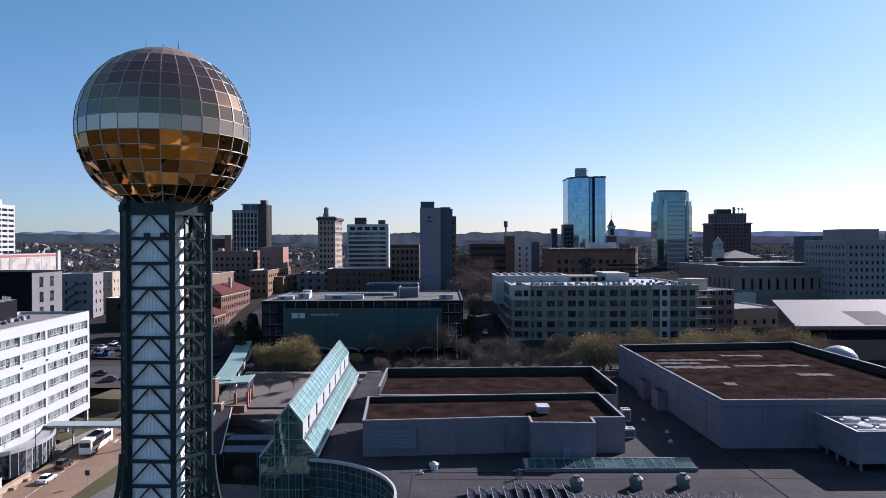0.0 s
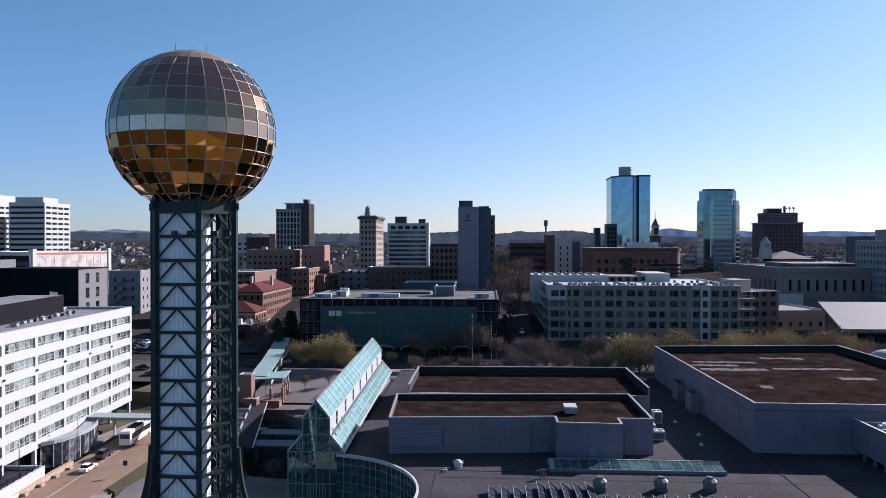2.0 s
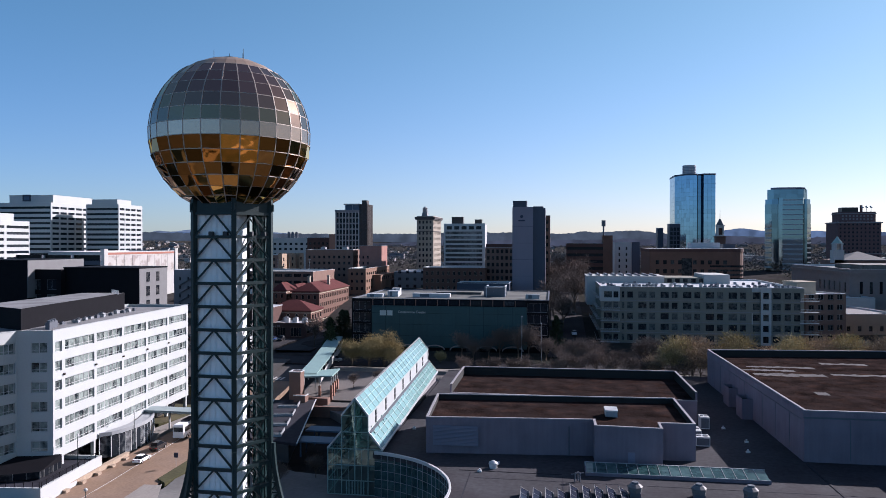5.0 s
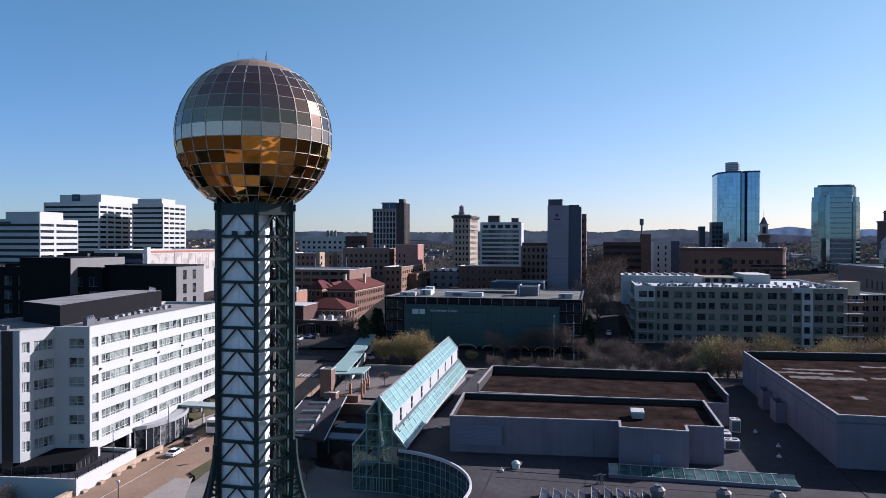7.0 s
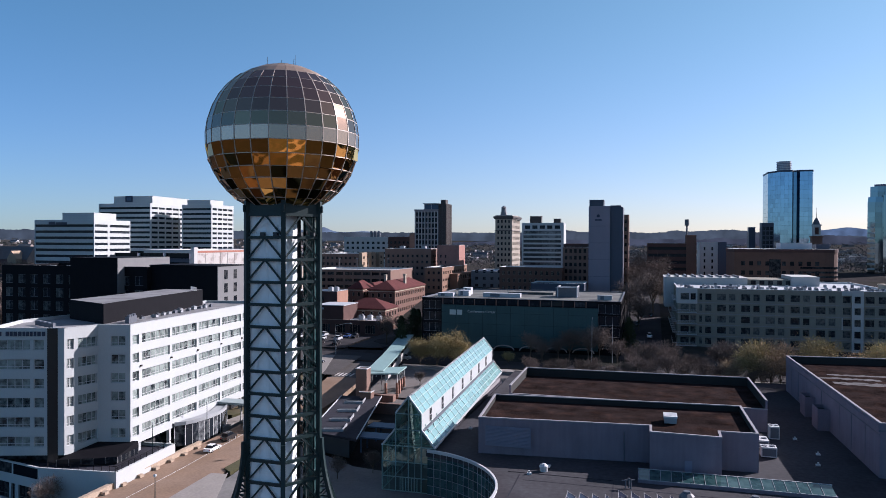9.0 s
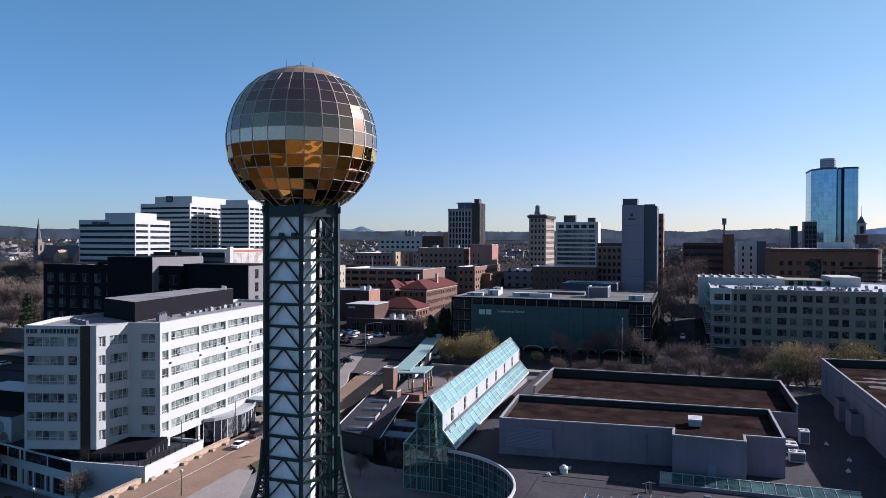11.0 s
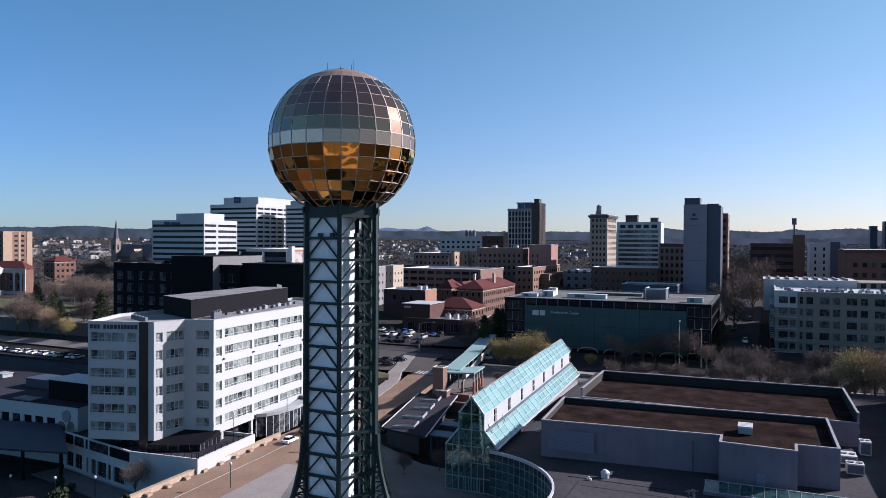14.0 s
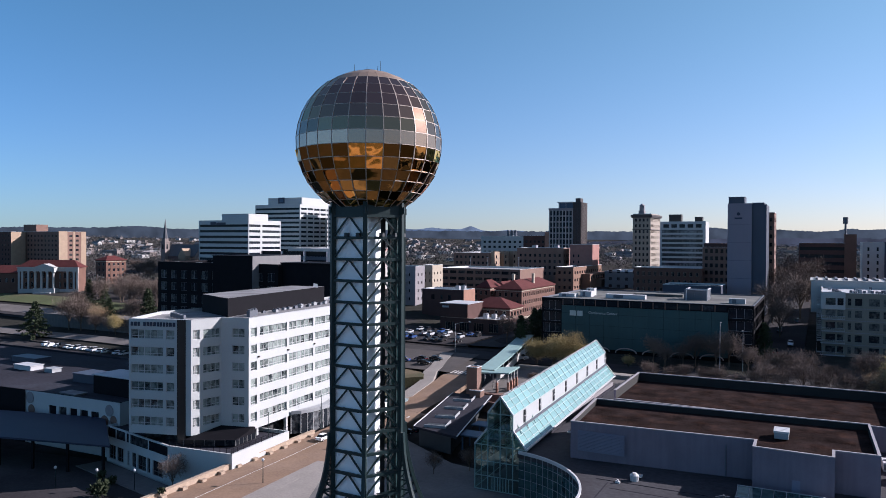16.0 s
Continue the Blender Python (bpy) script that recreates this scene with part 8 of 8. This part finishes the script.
def car_kind(paint, kind="sedan"):
    """A car with shaped body, glasshouse and four wheels."""
    t = thing("car", "parked %s %s" % ({"car_white": "white", "car_black": "black", "car_silver": "silver grey", "car_red": "red", "car_blue": "dark blue"}[paint], "saloon car" if kind == "sedan" else "sport utility car"), "car", pose(0, -400, -20), "cars")
    up = 0.0 if kind == "sedan" else 0.25
    prof = [(-2.25, 0.35), (2.2, 0.35), (2.25, 0.7), (2.0, 0.85 + up), (1.0, 0.98 + up), (-1.6, 1.0 + up), (-2.2, 0.95 + up), (-2.28, 0.6)]
    s = Shape()
    for i in range(len(prof)):
        a, b = prof[i], prof[(i + 1) % len(prof)]
        s.quad([(a[0], 0.88, a[1]), (a[0], -0.88, a[1]), (b[0], -0.88, b[1]), (b[0], 0.88, b[1])])
    s.quad([(x, -0.88, z) for x, z in prof]).quad([(x, 0.88, z) for x, z in reversed(prof)])
    part("body", s, paint, t)
    g = Shape()
    r = 0.75 if kind == "sedan" else 0.7
    lo, hi = [(-1.75, 0.8), (1.1, 0.8)], [(-1.2 if kind == "sedan" else -1.7, 0.62), (0.35, 0.62)]
    z0, z1 = 0.97 + up, 1.45 + up * 1.6
    b = [(lo[0][0], -0.8, z0), (lo[1][0], -0.8, z0), (lo[1][0], 0.8, z0), (lo[0][0], 0.8, z0)]
    c = [(hi[0][0], -0.62, z1), (hi[1][0], -0.62, z1), (hi[1][0], 0.62, z1), (hi[0][0], 0.62, z1)]
    for i in range(4):
        j = (i + 1) % 4
        g.quad([b[i], b[j], c[j], c[i]])
    part("glasshouse", g, "dark_glass", t)
    part("car_roof", Shape().box(hi[0][0], hi[1][0], -0.62, 0.62, z1, z1 + 0.05), paint, t)
    for x in (-1.4, 1.4):
        for y in (-0.84, 0.84):
            w = part("wheel", Shape().tube((x, y - 0.1, 0.33), (x, y + 0.1, 0.33), 0.33, None, 14), "rubber", t)
            part("rim", Shape().tube((x, y - 0.11, 0.33), (x, y + 0.11, 0.33), 0.2, None, 10), "chrome", w)
    for y in (-0.65, 0.65):
        part("headlight", Shape().box(2.15, 2.27, y - 0.2, y + 0.2, 0.62, 0.75), "coping", t)
        part("tail_light", Shape().box(-2.3, -2.2, y - 0.2, y + 0.2, 0.7, 0.85), "car_red", t)
    return t




def put_car(paint, kind, x, y, z, yaw, s=1.0):
    key = (paint, kind)
    m = pose(x, y, z, 0, 0, yaw) @ Matrix.Scale(s, 4)
    if key not in CAR:
        CAR[key] = car_kind(paint, kind)
        CAR[key].matrix_world = m
        return CAR[key]
    src = CAR[key]
    return copy_thing(src, m)


put_car("car_white", "sedan", -78.4, 141.6, -0.5, 92)
put_car("car_black", "suv", -79.6, 150.0, -0.35, 92)
random.seed(31)
paints = ["car_black", "car_silver", "car_black", "car_black", "car_blue", "car_black", "car_white"]
for k in range(15):
    put_car(random.choice(("car_white", "car_silver", "car_black")) if k % 3 == 0 else "car_white", "sedan" if k % 3 else "suv", -252 + 3.3 * k, 189.3 + random.uniform(-0.6, 0.6), 2.9, 95 + random.uniform(-4, 4))
for r in range(3):
    for k in range(13):
        if random.random() < 0.7:
            x, y = -137 + 3.3 * k, 251 + 9 * r
            put_car(random.choice(("car_black", "car_black", "car_blue", "car_black", "car_silver")), "sedan" if random.random() < 0.6 else "suv", x, y, ground_z(x, y) + 0.5, 90 + random.choice((0, 180)))
for x, y in ((-91.5, 214), (-95, 218), (-100, 215), (-90, 219.5), (-106, 221), (-112, 217)):
    put_car(random.choice(paints), "sedan", x, y, ground_z(x, y) + 1.72, random.choice((0, 180)))
put_car("car_silver", "suv", -64, 232, 6.35, 0)
for x, y in ((12, 268), (16, 285), (11.5, 310), (17, 335)):
    put_car(random.choice(paints), "suv", x, y, ground_z(x, y) + 0.4, 92)
for x, y, yaw in ((-61, 158, 60), (-58.5, 163, 60), (-64, 154, 60)):
    put_car("car_black", "suv", x, y, -0.45, yaw)

bus = thing("coach", "white coach bus with dark windows parked under the canopy", "bus", pose(-79.0, 163.0, -0.1, 0, 0, 94))
part("body", Shape().box(-6.2, 6.2, -1.28, 1.28, 0.45, 3.3).box(-6.0, 5.8, -1.15, 1.15, 3.3, 3.5), "car_white", bus)
part("window_band", Shape().box(-5.4, 5.0, -1.3, -1.27, 1.7, 2.9).box(-5.4, 5.0, 1.27, 1.3, 1.7, 2.9).box(6.18, 6.24, -1.15, 1.15, 1.3, 2.9).box(-6.24, -6.18, -1.1, 1.1, 1.9, 2.9), "dark_glass", bus)
for x in (-4.2, -3.0, 4.0):
    for y in (-1.2, 1.2):
        w = part("wheel", Shape().tube((x, y - 0.14, 0.5), (x, y + 0.14, 0.5), 0.5, None, 16), "rubber", bus)
        part("rim", Shape().tube((x, y - 0.15, 0.5), (x, y + 0.15, 0.5), 0.28, None, 12), "chrome", w)
part("roof_unit", Shape().box(-3, 1.5, -0.9, 0.9, 3.5, 3.75), "membrane_dark", bus)

# ---- street canopies, brick stair house, market roofs ----
gc = thing("street_canopy", "pale green metal canopy crossing over the street", "canopy", pose(0, 0, 0))
part("roof", Shape().box(-92, -70, 162.5, 166.5, 4.6, 5.1).box(-92.2, -69.8, 162.3, 166.7, 5.1, 5.2), "canopy_pale", gc)
for x in (-90, -84.9, -70.5):
    part("post", Shape().box(x - 0.15, x + 0.15, 164, 164.4, -0.8, 4.6), "off_white", gc)
s = Shape()
for k in range(11):
    s.bar((-91.5 + 2 * k, 163, 4.2), (-90.5 + 2 * k, 163, 4.6), 0.1).bar((-90.5 + 2 * k, 163, 4.6), (-89.5 + 2 * k, 163, 4.2), 0.1)
part("truss", s, "equipment_dark", gc)
wc = thing("walkway_canopy", "long pale green covered walkway rising to the avenue", "walkway", pose(0, 0, 0))
part("roof_flat", Shape().prism([(-62.5, 189.5), (-52.8, 193.0), (-54.0, 204.5), (-61.5, 199)], 8.7, 9.1), "copper_green", wc, "flat pale green canopy roof")
pts = [Vector(p) for p in ((-60.2, 194, 9.3), (-63.2, 215, 10.3), (-66.6, 234, 11.2), (-70.2, 253, 12.0))]
s = Shape()
for a, b in zip(pts, pts[1:]):
    u = (b - a).cross(Vector((0, 0, 1))).normalized() * 2.5
    s.quad([a - u, a + u, b + u, b - u][::-1]).quad([a - u - Vector((0, 0, 0.35)), a + u - Vector((0, 0, 0.35)), b + u - Vector((0, 0, 0.35)), b - u - Vector((0, 0, 0.35))])
    s.quad([a + u - Vector((0, 0, 0.35)), b + u - Vector((0, 0, 0.35)), b + u, a + u]).quad([a - u - Vector((0, 0, 0.35)), a - u, b - u, b - u - Vector((0, 0, 0.35))])
part("roof", s, "copper_green", wc)
for k in range(10):
    q = pts[0].lerp(pts[3], k / 9)
    for d in (-2.2, 2.2):
        part("post", Shape().box(q.x + d - 0.1, q.x + d + 0.1, q.y - 0.1, q.y + 0.1, q.z - 5.0, q.z - 0.3), "off_white", wc)
part("side_panel", Shape().quad([(-57.7, 196, 5.5), (-67.8, 253, 8), (-67.8, 253, 10.2), (-57.7, 196, 7.6)]).quad([(-57.66, 196, 5.5), (-57.66, 196, 7.6), (-67.76, 253, 10.2), (-67.76, 253, 8)]), "off_white", wc, "white side panel")
for x, y in ((-53.4, 194.2), (-53.8, 197.5), (-54.2, 200.5), (-54.5, 203.5), (-56.2, 192.6)):
    part("pillar", Shape().box(x - 0.3, x + 0.3, y - 0.3, y + 0.3, 0, 6.2), "brick_orange", wc, "orange brick pillar")
    part("post", Shape().box(x - 0.12, x + 0.12, y - 0.12, y + 0.12, 6.2, 8.7), "off_white", wc)
bh = thing("stair_house", "red-brown brick stair house with pale coping", "stair house", pose(0, 0, 0))
part("wall", Shape().box(-62.6, -59.4, 186.0, 189.0, 0, 11.0).box(-60.4, -57.2, 183.5, 186, 0, 5.2).box(-59.4, -53, 189.6, 192, -1, 3.4), "brick_brown", bh)
part("coping", Shape().box(-62.7, -59.3, 185.9, 186.2, 11.0, 11.2).box(-62.7, -62.4, 186.2, 188.8, 11.0, 11.2).box(-59.6, -59.3, 186.2, 188.8, 11.0, 11.2).box(-62.7, -59.3, 188.8, 189.1, 11.0, 11.2).box(-60.5, -57.1, 183.4, 183.7, 5.2, 5.4).box(-57.4, -57.1, 183.7, 186, 5.2, 5.4), "coping", bh)
mk = thing("market_hall", "low dark-roofed hall with stepped pale-edged skylights", "hall", pose(0, 0, 0))
part("roof", Shape().prism([(-58.4, 149.0), (-45.6, 145.6), (-55.6, 187.6), (-66.6, 185.5)], 3.0, 3.5, 0), "membrane_dark", mk, "dark flat roof")
part("edge_strip", Shape().bar((-58.4, 149.0, 3.55), (-66.6, 185.5, 3.55), 0.25, 0.15).bar((-45.6, 145.6, 3.55), (-55.6, 187.6, 3.55), 0.25, 0.15), "coping", mk)
part("wall", Shape().prism([(-58.2, 151.2), (-48.4, 148.2), (-57.2, 185.0), (-66.0, 185.5)], -1.5, 3.0), "shaft_dark", mk, "dark recessed wall")
for k in range(4):
    q = Vector((-50.9, 150.4, 0)).lerp(Vector((-58.3, 182.6, 0)), k / 3.55)
    s = Shape().box(-5.0, 0, 0, 0.2, 3.5, 4.1).box(-0.2, 0, 0.2, 5.6, 3.5, 4.1).box(-4.9, -0.25, 0.3, 3.2, 3.5, 3.7, 1)
    part("skylight", s, ("equipment", "shaft_dark"), mk, "pale-edged stepped skylight", m=pose(q.x, q.y, 0, 0, 0, 13))
# blue awnings between the market hall and the pavilion
for k, (y0, y1) in enumerate(((149.6, 154.2), (158.8, 163.0))):
    solo("awning", Shape().prism([(-47.5 - 0.9 * k, y0), (-37.5 - k, y0), (-37.5 - k, y1), (-47.5 - 0.9 * k, y1)], 2.6, 2.9).box(-46.5, -46.2, y0 + 0.3, y0 + 0.6, -0.6, 2.6).box(-39.5, -39.2, y0 + 0.3, y0 + 0.6, -0.6, 2.6).box(-46.5, -46.2, y1 - 0.6, y1 - 0.3, -0.6, 2.6).box(-39.5, -39.2, y1 - 0.6, y1 - 0.3, -0.6, 2.6), "blue_roof", "blue flat metal awning on posts beside the pavilion", "awning", group="blue awnings")
solo("forecourt", Shape().prism([(-53, 186), (-34, 168), (-24, 200), (-24, 222), (-66, 222)], -2, 1.6), "road_pale", "pale paved forecourt beside the walkway", "pavement", kind="structure")
draped("forecourt", -64, -24.5, 194, 221.5, 12, 8, "road_pale", 0.9, "pale paved court below the avenue", "pavement")
for x, y in ((-50, 205), (-44, 209), (-38, 204), (-33, 210)):
    plant("tree", "small bare court tree in the paving", GRY[random.randrange(3)], x, y, 0.36, "court trees", z=ground_z(x, y) + 0.8)
solo("retaining_wall", Shape().box(-66, -34, 183.5, 184.3, -2, 2.6), "brick_brown", "low brown brick retaining wall", "wall", m=pose(0, 0, 0), kind="structure")

# ---- lamps and poles ----


def street_lamp(x, y, z, yaw, h=9.0, arm=3.0):
    t = thing("street_lamp", "grey steel street lamp with a curved arm", "street lamp", pose(x, y, z, 0, 0, yaw), "street lamps")
    part("pole", Shape().tube((0, 0, 0), (0, 0, h), 0.12, 0.07, 8), "equipment", t)
    part("arm", Shape().bar((0, 0, h), (arm * 0.6, 0, h + 0.7), 0.1).bar((arm * 0.6, 0, h + 0.7), (arm, 0, h + 0.8), 0.1), "equipment", t)
    part("lamp_head", Shape().box(arm - 0.1, arm + 0.7, -0.16, 0.16, h + 0.7, h + 0.9), "coping", t)
    return t


street_lamp(-91, 236, 6.4, 20, 10, 5)
street_lamp(-2.5, 242, 6.4, 90, 14, 1)
street_lamp(4, 243, 6.4, -90, 12, 1)
street_lamp(98, 228, 6, 160, 9, 3)
for x, y in ((-86.2, 130), (-86.6, 150)):
    t = thing("lamp_post", "slim dark lamp post on the hotel pavement", "lamp post", pose(x + 1.2, y, -0.8), "lamp posts")
    part("pole", Shape().tube((0, 0, 0), (0, 0, 8.5), 0.1, 0.06, 8), "steel_green", t)
    part("lamp_head", Shape().tube((0, 0, 8.5), (0, 0, 9.0), 0.2, 0.12, 8), "coping", t)
for x, y in ((-70.6, 112), (-101, 107.5), (-108, 104), (-117, 101)):
    t = thing("lamp_post", "short lamp post with a white globe", "lamp post", pose(x, y, -0.6 if x > -80 else -6), "globe lamps")
    part("pole", Shape().tube((0, 0, 0), (0, 0, 4.2), 0.09, 0.06, 8), "steel_green", t)
    part("globe", Shape().tube((0, 0, 4.2), (0, 0, 4.4), 0.14, 0.3, 10).tube((0, 0, 4.4), (0, 0, 4.65), 0.3, 0.28, 10).tube((0, 0, 4.65), (0, 0, 4.8), 0.28, 0.08, 10), "coping", t)
t = thing("road_sign", "small dark road sign on a post", "sign", pose(-69.2, 139, -0.5))
part("post", Shape().tube((0, 0, 0), (0, 0, 2.6), 0.05, None, 6), "equipment", t)
part("panel", Shape().box(-0.45, 0.45, -0.05, 0.05, 2.0, 3.0), "sign_dark", t)
solo("verge", Shape().prism([(-68.6, 131), (-66.0, 129), (-63.4, 150), (-67.4, 158.5), (-69.0, 155)], -6, -0.25), "grass", "green grass verge with a pale kerb", "lawn", kind="structure")

# ---- hall roof equipment ----
def roof_fan(x, y):
    t = thing("roof_fan", "grey mushroom roof fan with a square hood", "roof fan", pose(x, y, ROOF), "roof fans")
    part("curb", Shape().box(-0.8, 0.8, -0.8, 0.8, 0, 0.7), "equipment_dark", t)
    part("hood", Shape().tube((0, 0, 0.7), (0, 0, 1.5), 1.0, 1.15, 8).tube((0, 0, 1.5), (0, 0, 1.9), 1.15, 0.7, 8), "grey_clad", t)
    part("motor", Shape().tube((0, 0, 1.9), (0, 0, 2.2), 0.55, 0.5, 10), "equipment_dark", t)


for x, y in ((20.0, 112.6), (29.4, 113.2), (36.9, 113.6)):
    roof_fan(x, y)
sk = thing("roof_skylight", "long low glazed roof skylight with white bars", "skylight", pose(0, 0, 0))
part("curb", Shape().box(13, 42, 121.2, 125.2, ROOF, ROOF + 0.5), "hall_wall", sk)
for k in range(17):
    x = 13.2 + 1.69 * k
    part("pane", Shape().quad([(x, 121.3, ROOF + 0.55), (x + 1.6, 121.3, ROOF + 0.55), (x + 1.6, 124.9, ROOF + 1.15), (x, 124.9, ROOF + 1.15)]), "teal_glass", sk)
    part("bar", Shape().bar((x - 0.05, 121.25, ROOF + 0.58), (x - 0.05, 124.95, ROOF + 1.19), 0.06), "equipment", sk)
part("back", Shape().box(13, 42, 124.9, 125.1, ROOF, ROOF + 1.21).box(13, 42, 121.2, 121.3, ROOF + 0.5, ROOF + 0.6), "equipment", sk)


def tilted_panel(x, y, w, d):
    t = thing("solar_panel", "tilted dark solar panel in a pale frame", "solar panel", pose(x, y, ROOF, 0, 0, 0), "solar panels")
    p = pose(0, 0, 0.25, 0, 24, 0)
    part("cell_sheet", Shape().box(-w, 0, 0, d, 0, 0.04), "solar", t, m=pose(w / 2, 0, 0.3, 0, 28, 0))
    f = Shape().box(-w, 0, -0.08, 0, -0.02, 0.1).box(-w, 0, d, d + 0.08, -0.02, 0.1).box(-w - 0.08, -w, -0.08, d + 0.08, -0.02, 0.1).box(0, 0.08, -0.08, d + 0.08, -0.02, 0.1)
    for k in (1, 2, 3):
        f.box(-w, 0, d * k / 4 - 0.03, d * k / 4 + 0.03, 0.04, 0.07)
    part("panel_frame", f, "grey_clad", t, m=pose(w / 2, 0, 0.3, 0, 28, 0))
    part("stand", Shape().bar((-w * 0.4, 0.3, 0), (-w * 0.4, 0.3, 1.2), 0.08).bar((-w * 0.4, d - 0.3, 0), (-w * 0.4, d - 0.3, 1.2), 0.08), "equipment", t)


for k in range(9):
    tilted_panel(3.4 + 1.85 * k, 102.5 + (3.0 if k > 3 else 0.0), 1.3, 8.0 if k > 3 else 8.6)
for k in range(14):
    tilted_panel(20.4 + 1.75 * k, 101.5, 1.3, 7.0)

hv = thing("roof_plant", "pale ribbed rooftop air unit on the gravel roof", "air unit", pose(18.6, 139.8, 12.9))
part("case", Shape().box(-1.1, 1.1, -0.9, 2.6, 0.2, 1.2), "equipment", hv)
s = Shape()
for k in range(4):
    s.bar((-1.2, -0.6 + 0.9 * k, 1.35), (1.2, -0.6 + 0.9 * k, 1.35), 0.7, 0.3)
part("hood", s, "coping", hv)
for x, y, z, w, d, h in ((35.6, 142.5, ROOF, 2.6, 2.2, 1.9), (38.6, 155.8, ROOF, 1.8, 2.4, 2.6), (35.2, 149, ROOF, 2.6, 3.4, 1.6), (36.6, 165.5, ROOF, 2.4, 3.0, 2.2), (37.8, 172, ROOF, 3.2, 2.6, 1.0)):
    t = thing("air_unit", "white rooftop air conditioning unit with dark fan grilles", "air unit", pose(x, y, z), "air units")
    part("case", Shape().box(-w / 2, w / 2, -d / 2, d / 2, 0.15, h), "coping", t)
    part("grille", Shape().box(-w / 2 + 0.15, w / 2 - 0.15, -d / 2 - 0.03, -d / 2, 0.35, h - 0.25), "equipment_dark", t)
    for k in (-0.25, 0.25):
        part("fan", Shape().tube((w * k, 0, h), (w * k, 0, h + 0.12), w * 0.19, None, 14), "equipment_dark", t)
t = thing("roof_vent", "white domed roof vent with a square tray", "roof vent", pose(-2.3, 122.9, ROOF))
part("dome", Shape().tube((0, 0, 0), (0, 0, 0.9), 0.65, 0.75, 14).tube((0, 0, 0.9), (0, 0, 1.3), 0.75, 0.3, 14), "coping", t)
part("tray", Shape().box(-0.9, 0.9, 1.0, 2.4, 0.3, 0.45), "coping", t)
for x, y in ((-4.4, 120.5), (42.5, 156), (44.5, 146), (43, 139), (-20.5, 146)):
    solo("roof_drain", Shape().box(-0.35, 0.35, -0.25, 0.25, 0, 0.3).tube((0, 0, 0.3), (0, 0, 0.6), 0.16, None, 8), "coping", "small pale roof drain hood", "roof drain", m=pose(x, y, ROOF), group="roof drains")
s = Shape()
for x, y in ((11.2, 117.6), (12.0, 117.9), (11.7, 118.4)):
    s.tube((x, y, ROOF), (x, y, ROOF + 1.5), 0.1, None, 8)
s.bar((10.6, 117.8, ROOF + 1.2), (12.6, 118.2, ROOF + 1.4), 0.12).bar((11.2, 117.6, ROOF + 1.5), (12, 117.9, ROOF + 1.5), 0.12)
solo("pipe_cluster", s, "equipment_dark", "cluster of dark vent pipes on the roof", "pipes")


# ---- far town and woods ----
def far_stuff():
    rnd = random.Random(77)
    h, w = Shape(), Shape()
    for k in range(900):
        a = rnd.uniform(-62, 48)
        r = rnd.uniform(1000, 2800) if k > 130 else rnd.uniform(620, 1150)
        x, y = r * math.sin(radians(a)), r * math.cos(radians(a))
        if y < 250 or (y < 560 and x < 120) or (y < 560 and 90 < x < 330) or (y < 620 and -420 < x < -260):
            continue
        z = ground_z(x, y)
        sx, sy, hh = rnd.uniform(8, 34), rnd.uniform(7, 14), rnd.uniform(3, 7)
        mi = rnd.choice((0, 1, 1, 2, 2, 1))
        m = pose(x, y, z, 0, 0, rnd.choice((0, 8, -6, 90)))
        if k <= 130:
            sx, mi = sx * 1.3, rnd.choice((0, 0, 2, 1))
        if k <= 130 or rnd.random() < 0.8:
            h.box(-sx / 2, sx / 2, -sy / 2, sy / 2, -2, hh, mi, 3 if rnd.random() < 0.5 else 0, m)
        else:
            p = [m @ Vector(q) for q in ((-sx / 2, -sy / 2, hh), (sx / 2, -sy / 2, hh), (sx / 2, sy / 2, hh), (-sx / 2, sy / 2, hh), (-sx / 2, 0, hh + sy * 0.35), (sx / 2, 0, hh + sy * 0.35))]
            h.box(-sx / 2, sx / 2, -sy / 2, sy / 2, -2, hh, mi, None, m)
            h.quad([p[0], p[1], p[5], p[4]], 3).quad([p[2], p[3], p[4], p[5]], 3).quad([p[1], p[2], p[5]], mi).quad([p[3], p[0], p[4]], mi)
    solo("far_houses", h, ("off_white", "stone_pink", "stone_grey", "roof_slate"), "distant low houses and sheds spread over the town", "houses", kind="stuff")
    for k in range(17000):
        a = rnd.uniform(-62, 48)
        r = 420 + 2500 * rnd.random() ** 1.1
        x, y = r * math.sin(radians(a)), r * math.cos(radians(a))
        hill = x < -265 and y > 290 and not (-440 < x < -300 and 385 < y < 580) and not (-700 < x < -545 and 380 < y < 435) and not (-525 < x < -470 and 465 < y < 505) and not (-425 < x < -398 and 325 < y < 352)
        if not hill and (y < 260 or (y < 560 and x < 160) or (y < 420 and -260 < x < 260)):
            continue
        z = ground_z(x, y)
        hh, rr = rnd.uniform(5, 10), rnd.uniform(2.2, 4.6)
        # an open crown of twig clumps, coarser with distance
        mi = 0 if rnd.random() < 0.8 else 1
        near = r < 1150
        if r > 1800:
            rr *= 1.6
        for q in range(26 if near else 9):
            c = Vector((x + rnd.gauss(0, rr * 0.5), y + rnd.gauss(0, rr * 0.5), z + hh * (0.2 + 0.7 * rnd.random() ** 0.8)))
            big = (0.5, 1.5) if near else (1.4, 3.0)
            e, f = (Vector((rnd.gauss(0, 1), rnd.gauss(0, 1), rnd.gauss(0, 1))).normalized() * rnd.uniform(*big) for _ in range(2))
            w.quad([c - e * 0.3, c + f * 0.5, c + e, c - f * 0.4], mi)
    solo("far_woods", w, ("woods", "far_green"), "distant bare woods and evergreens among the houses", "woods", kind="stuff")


far_stuff()
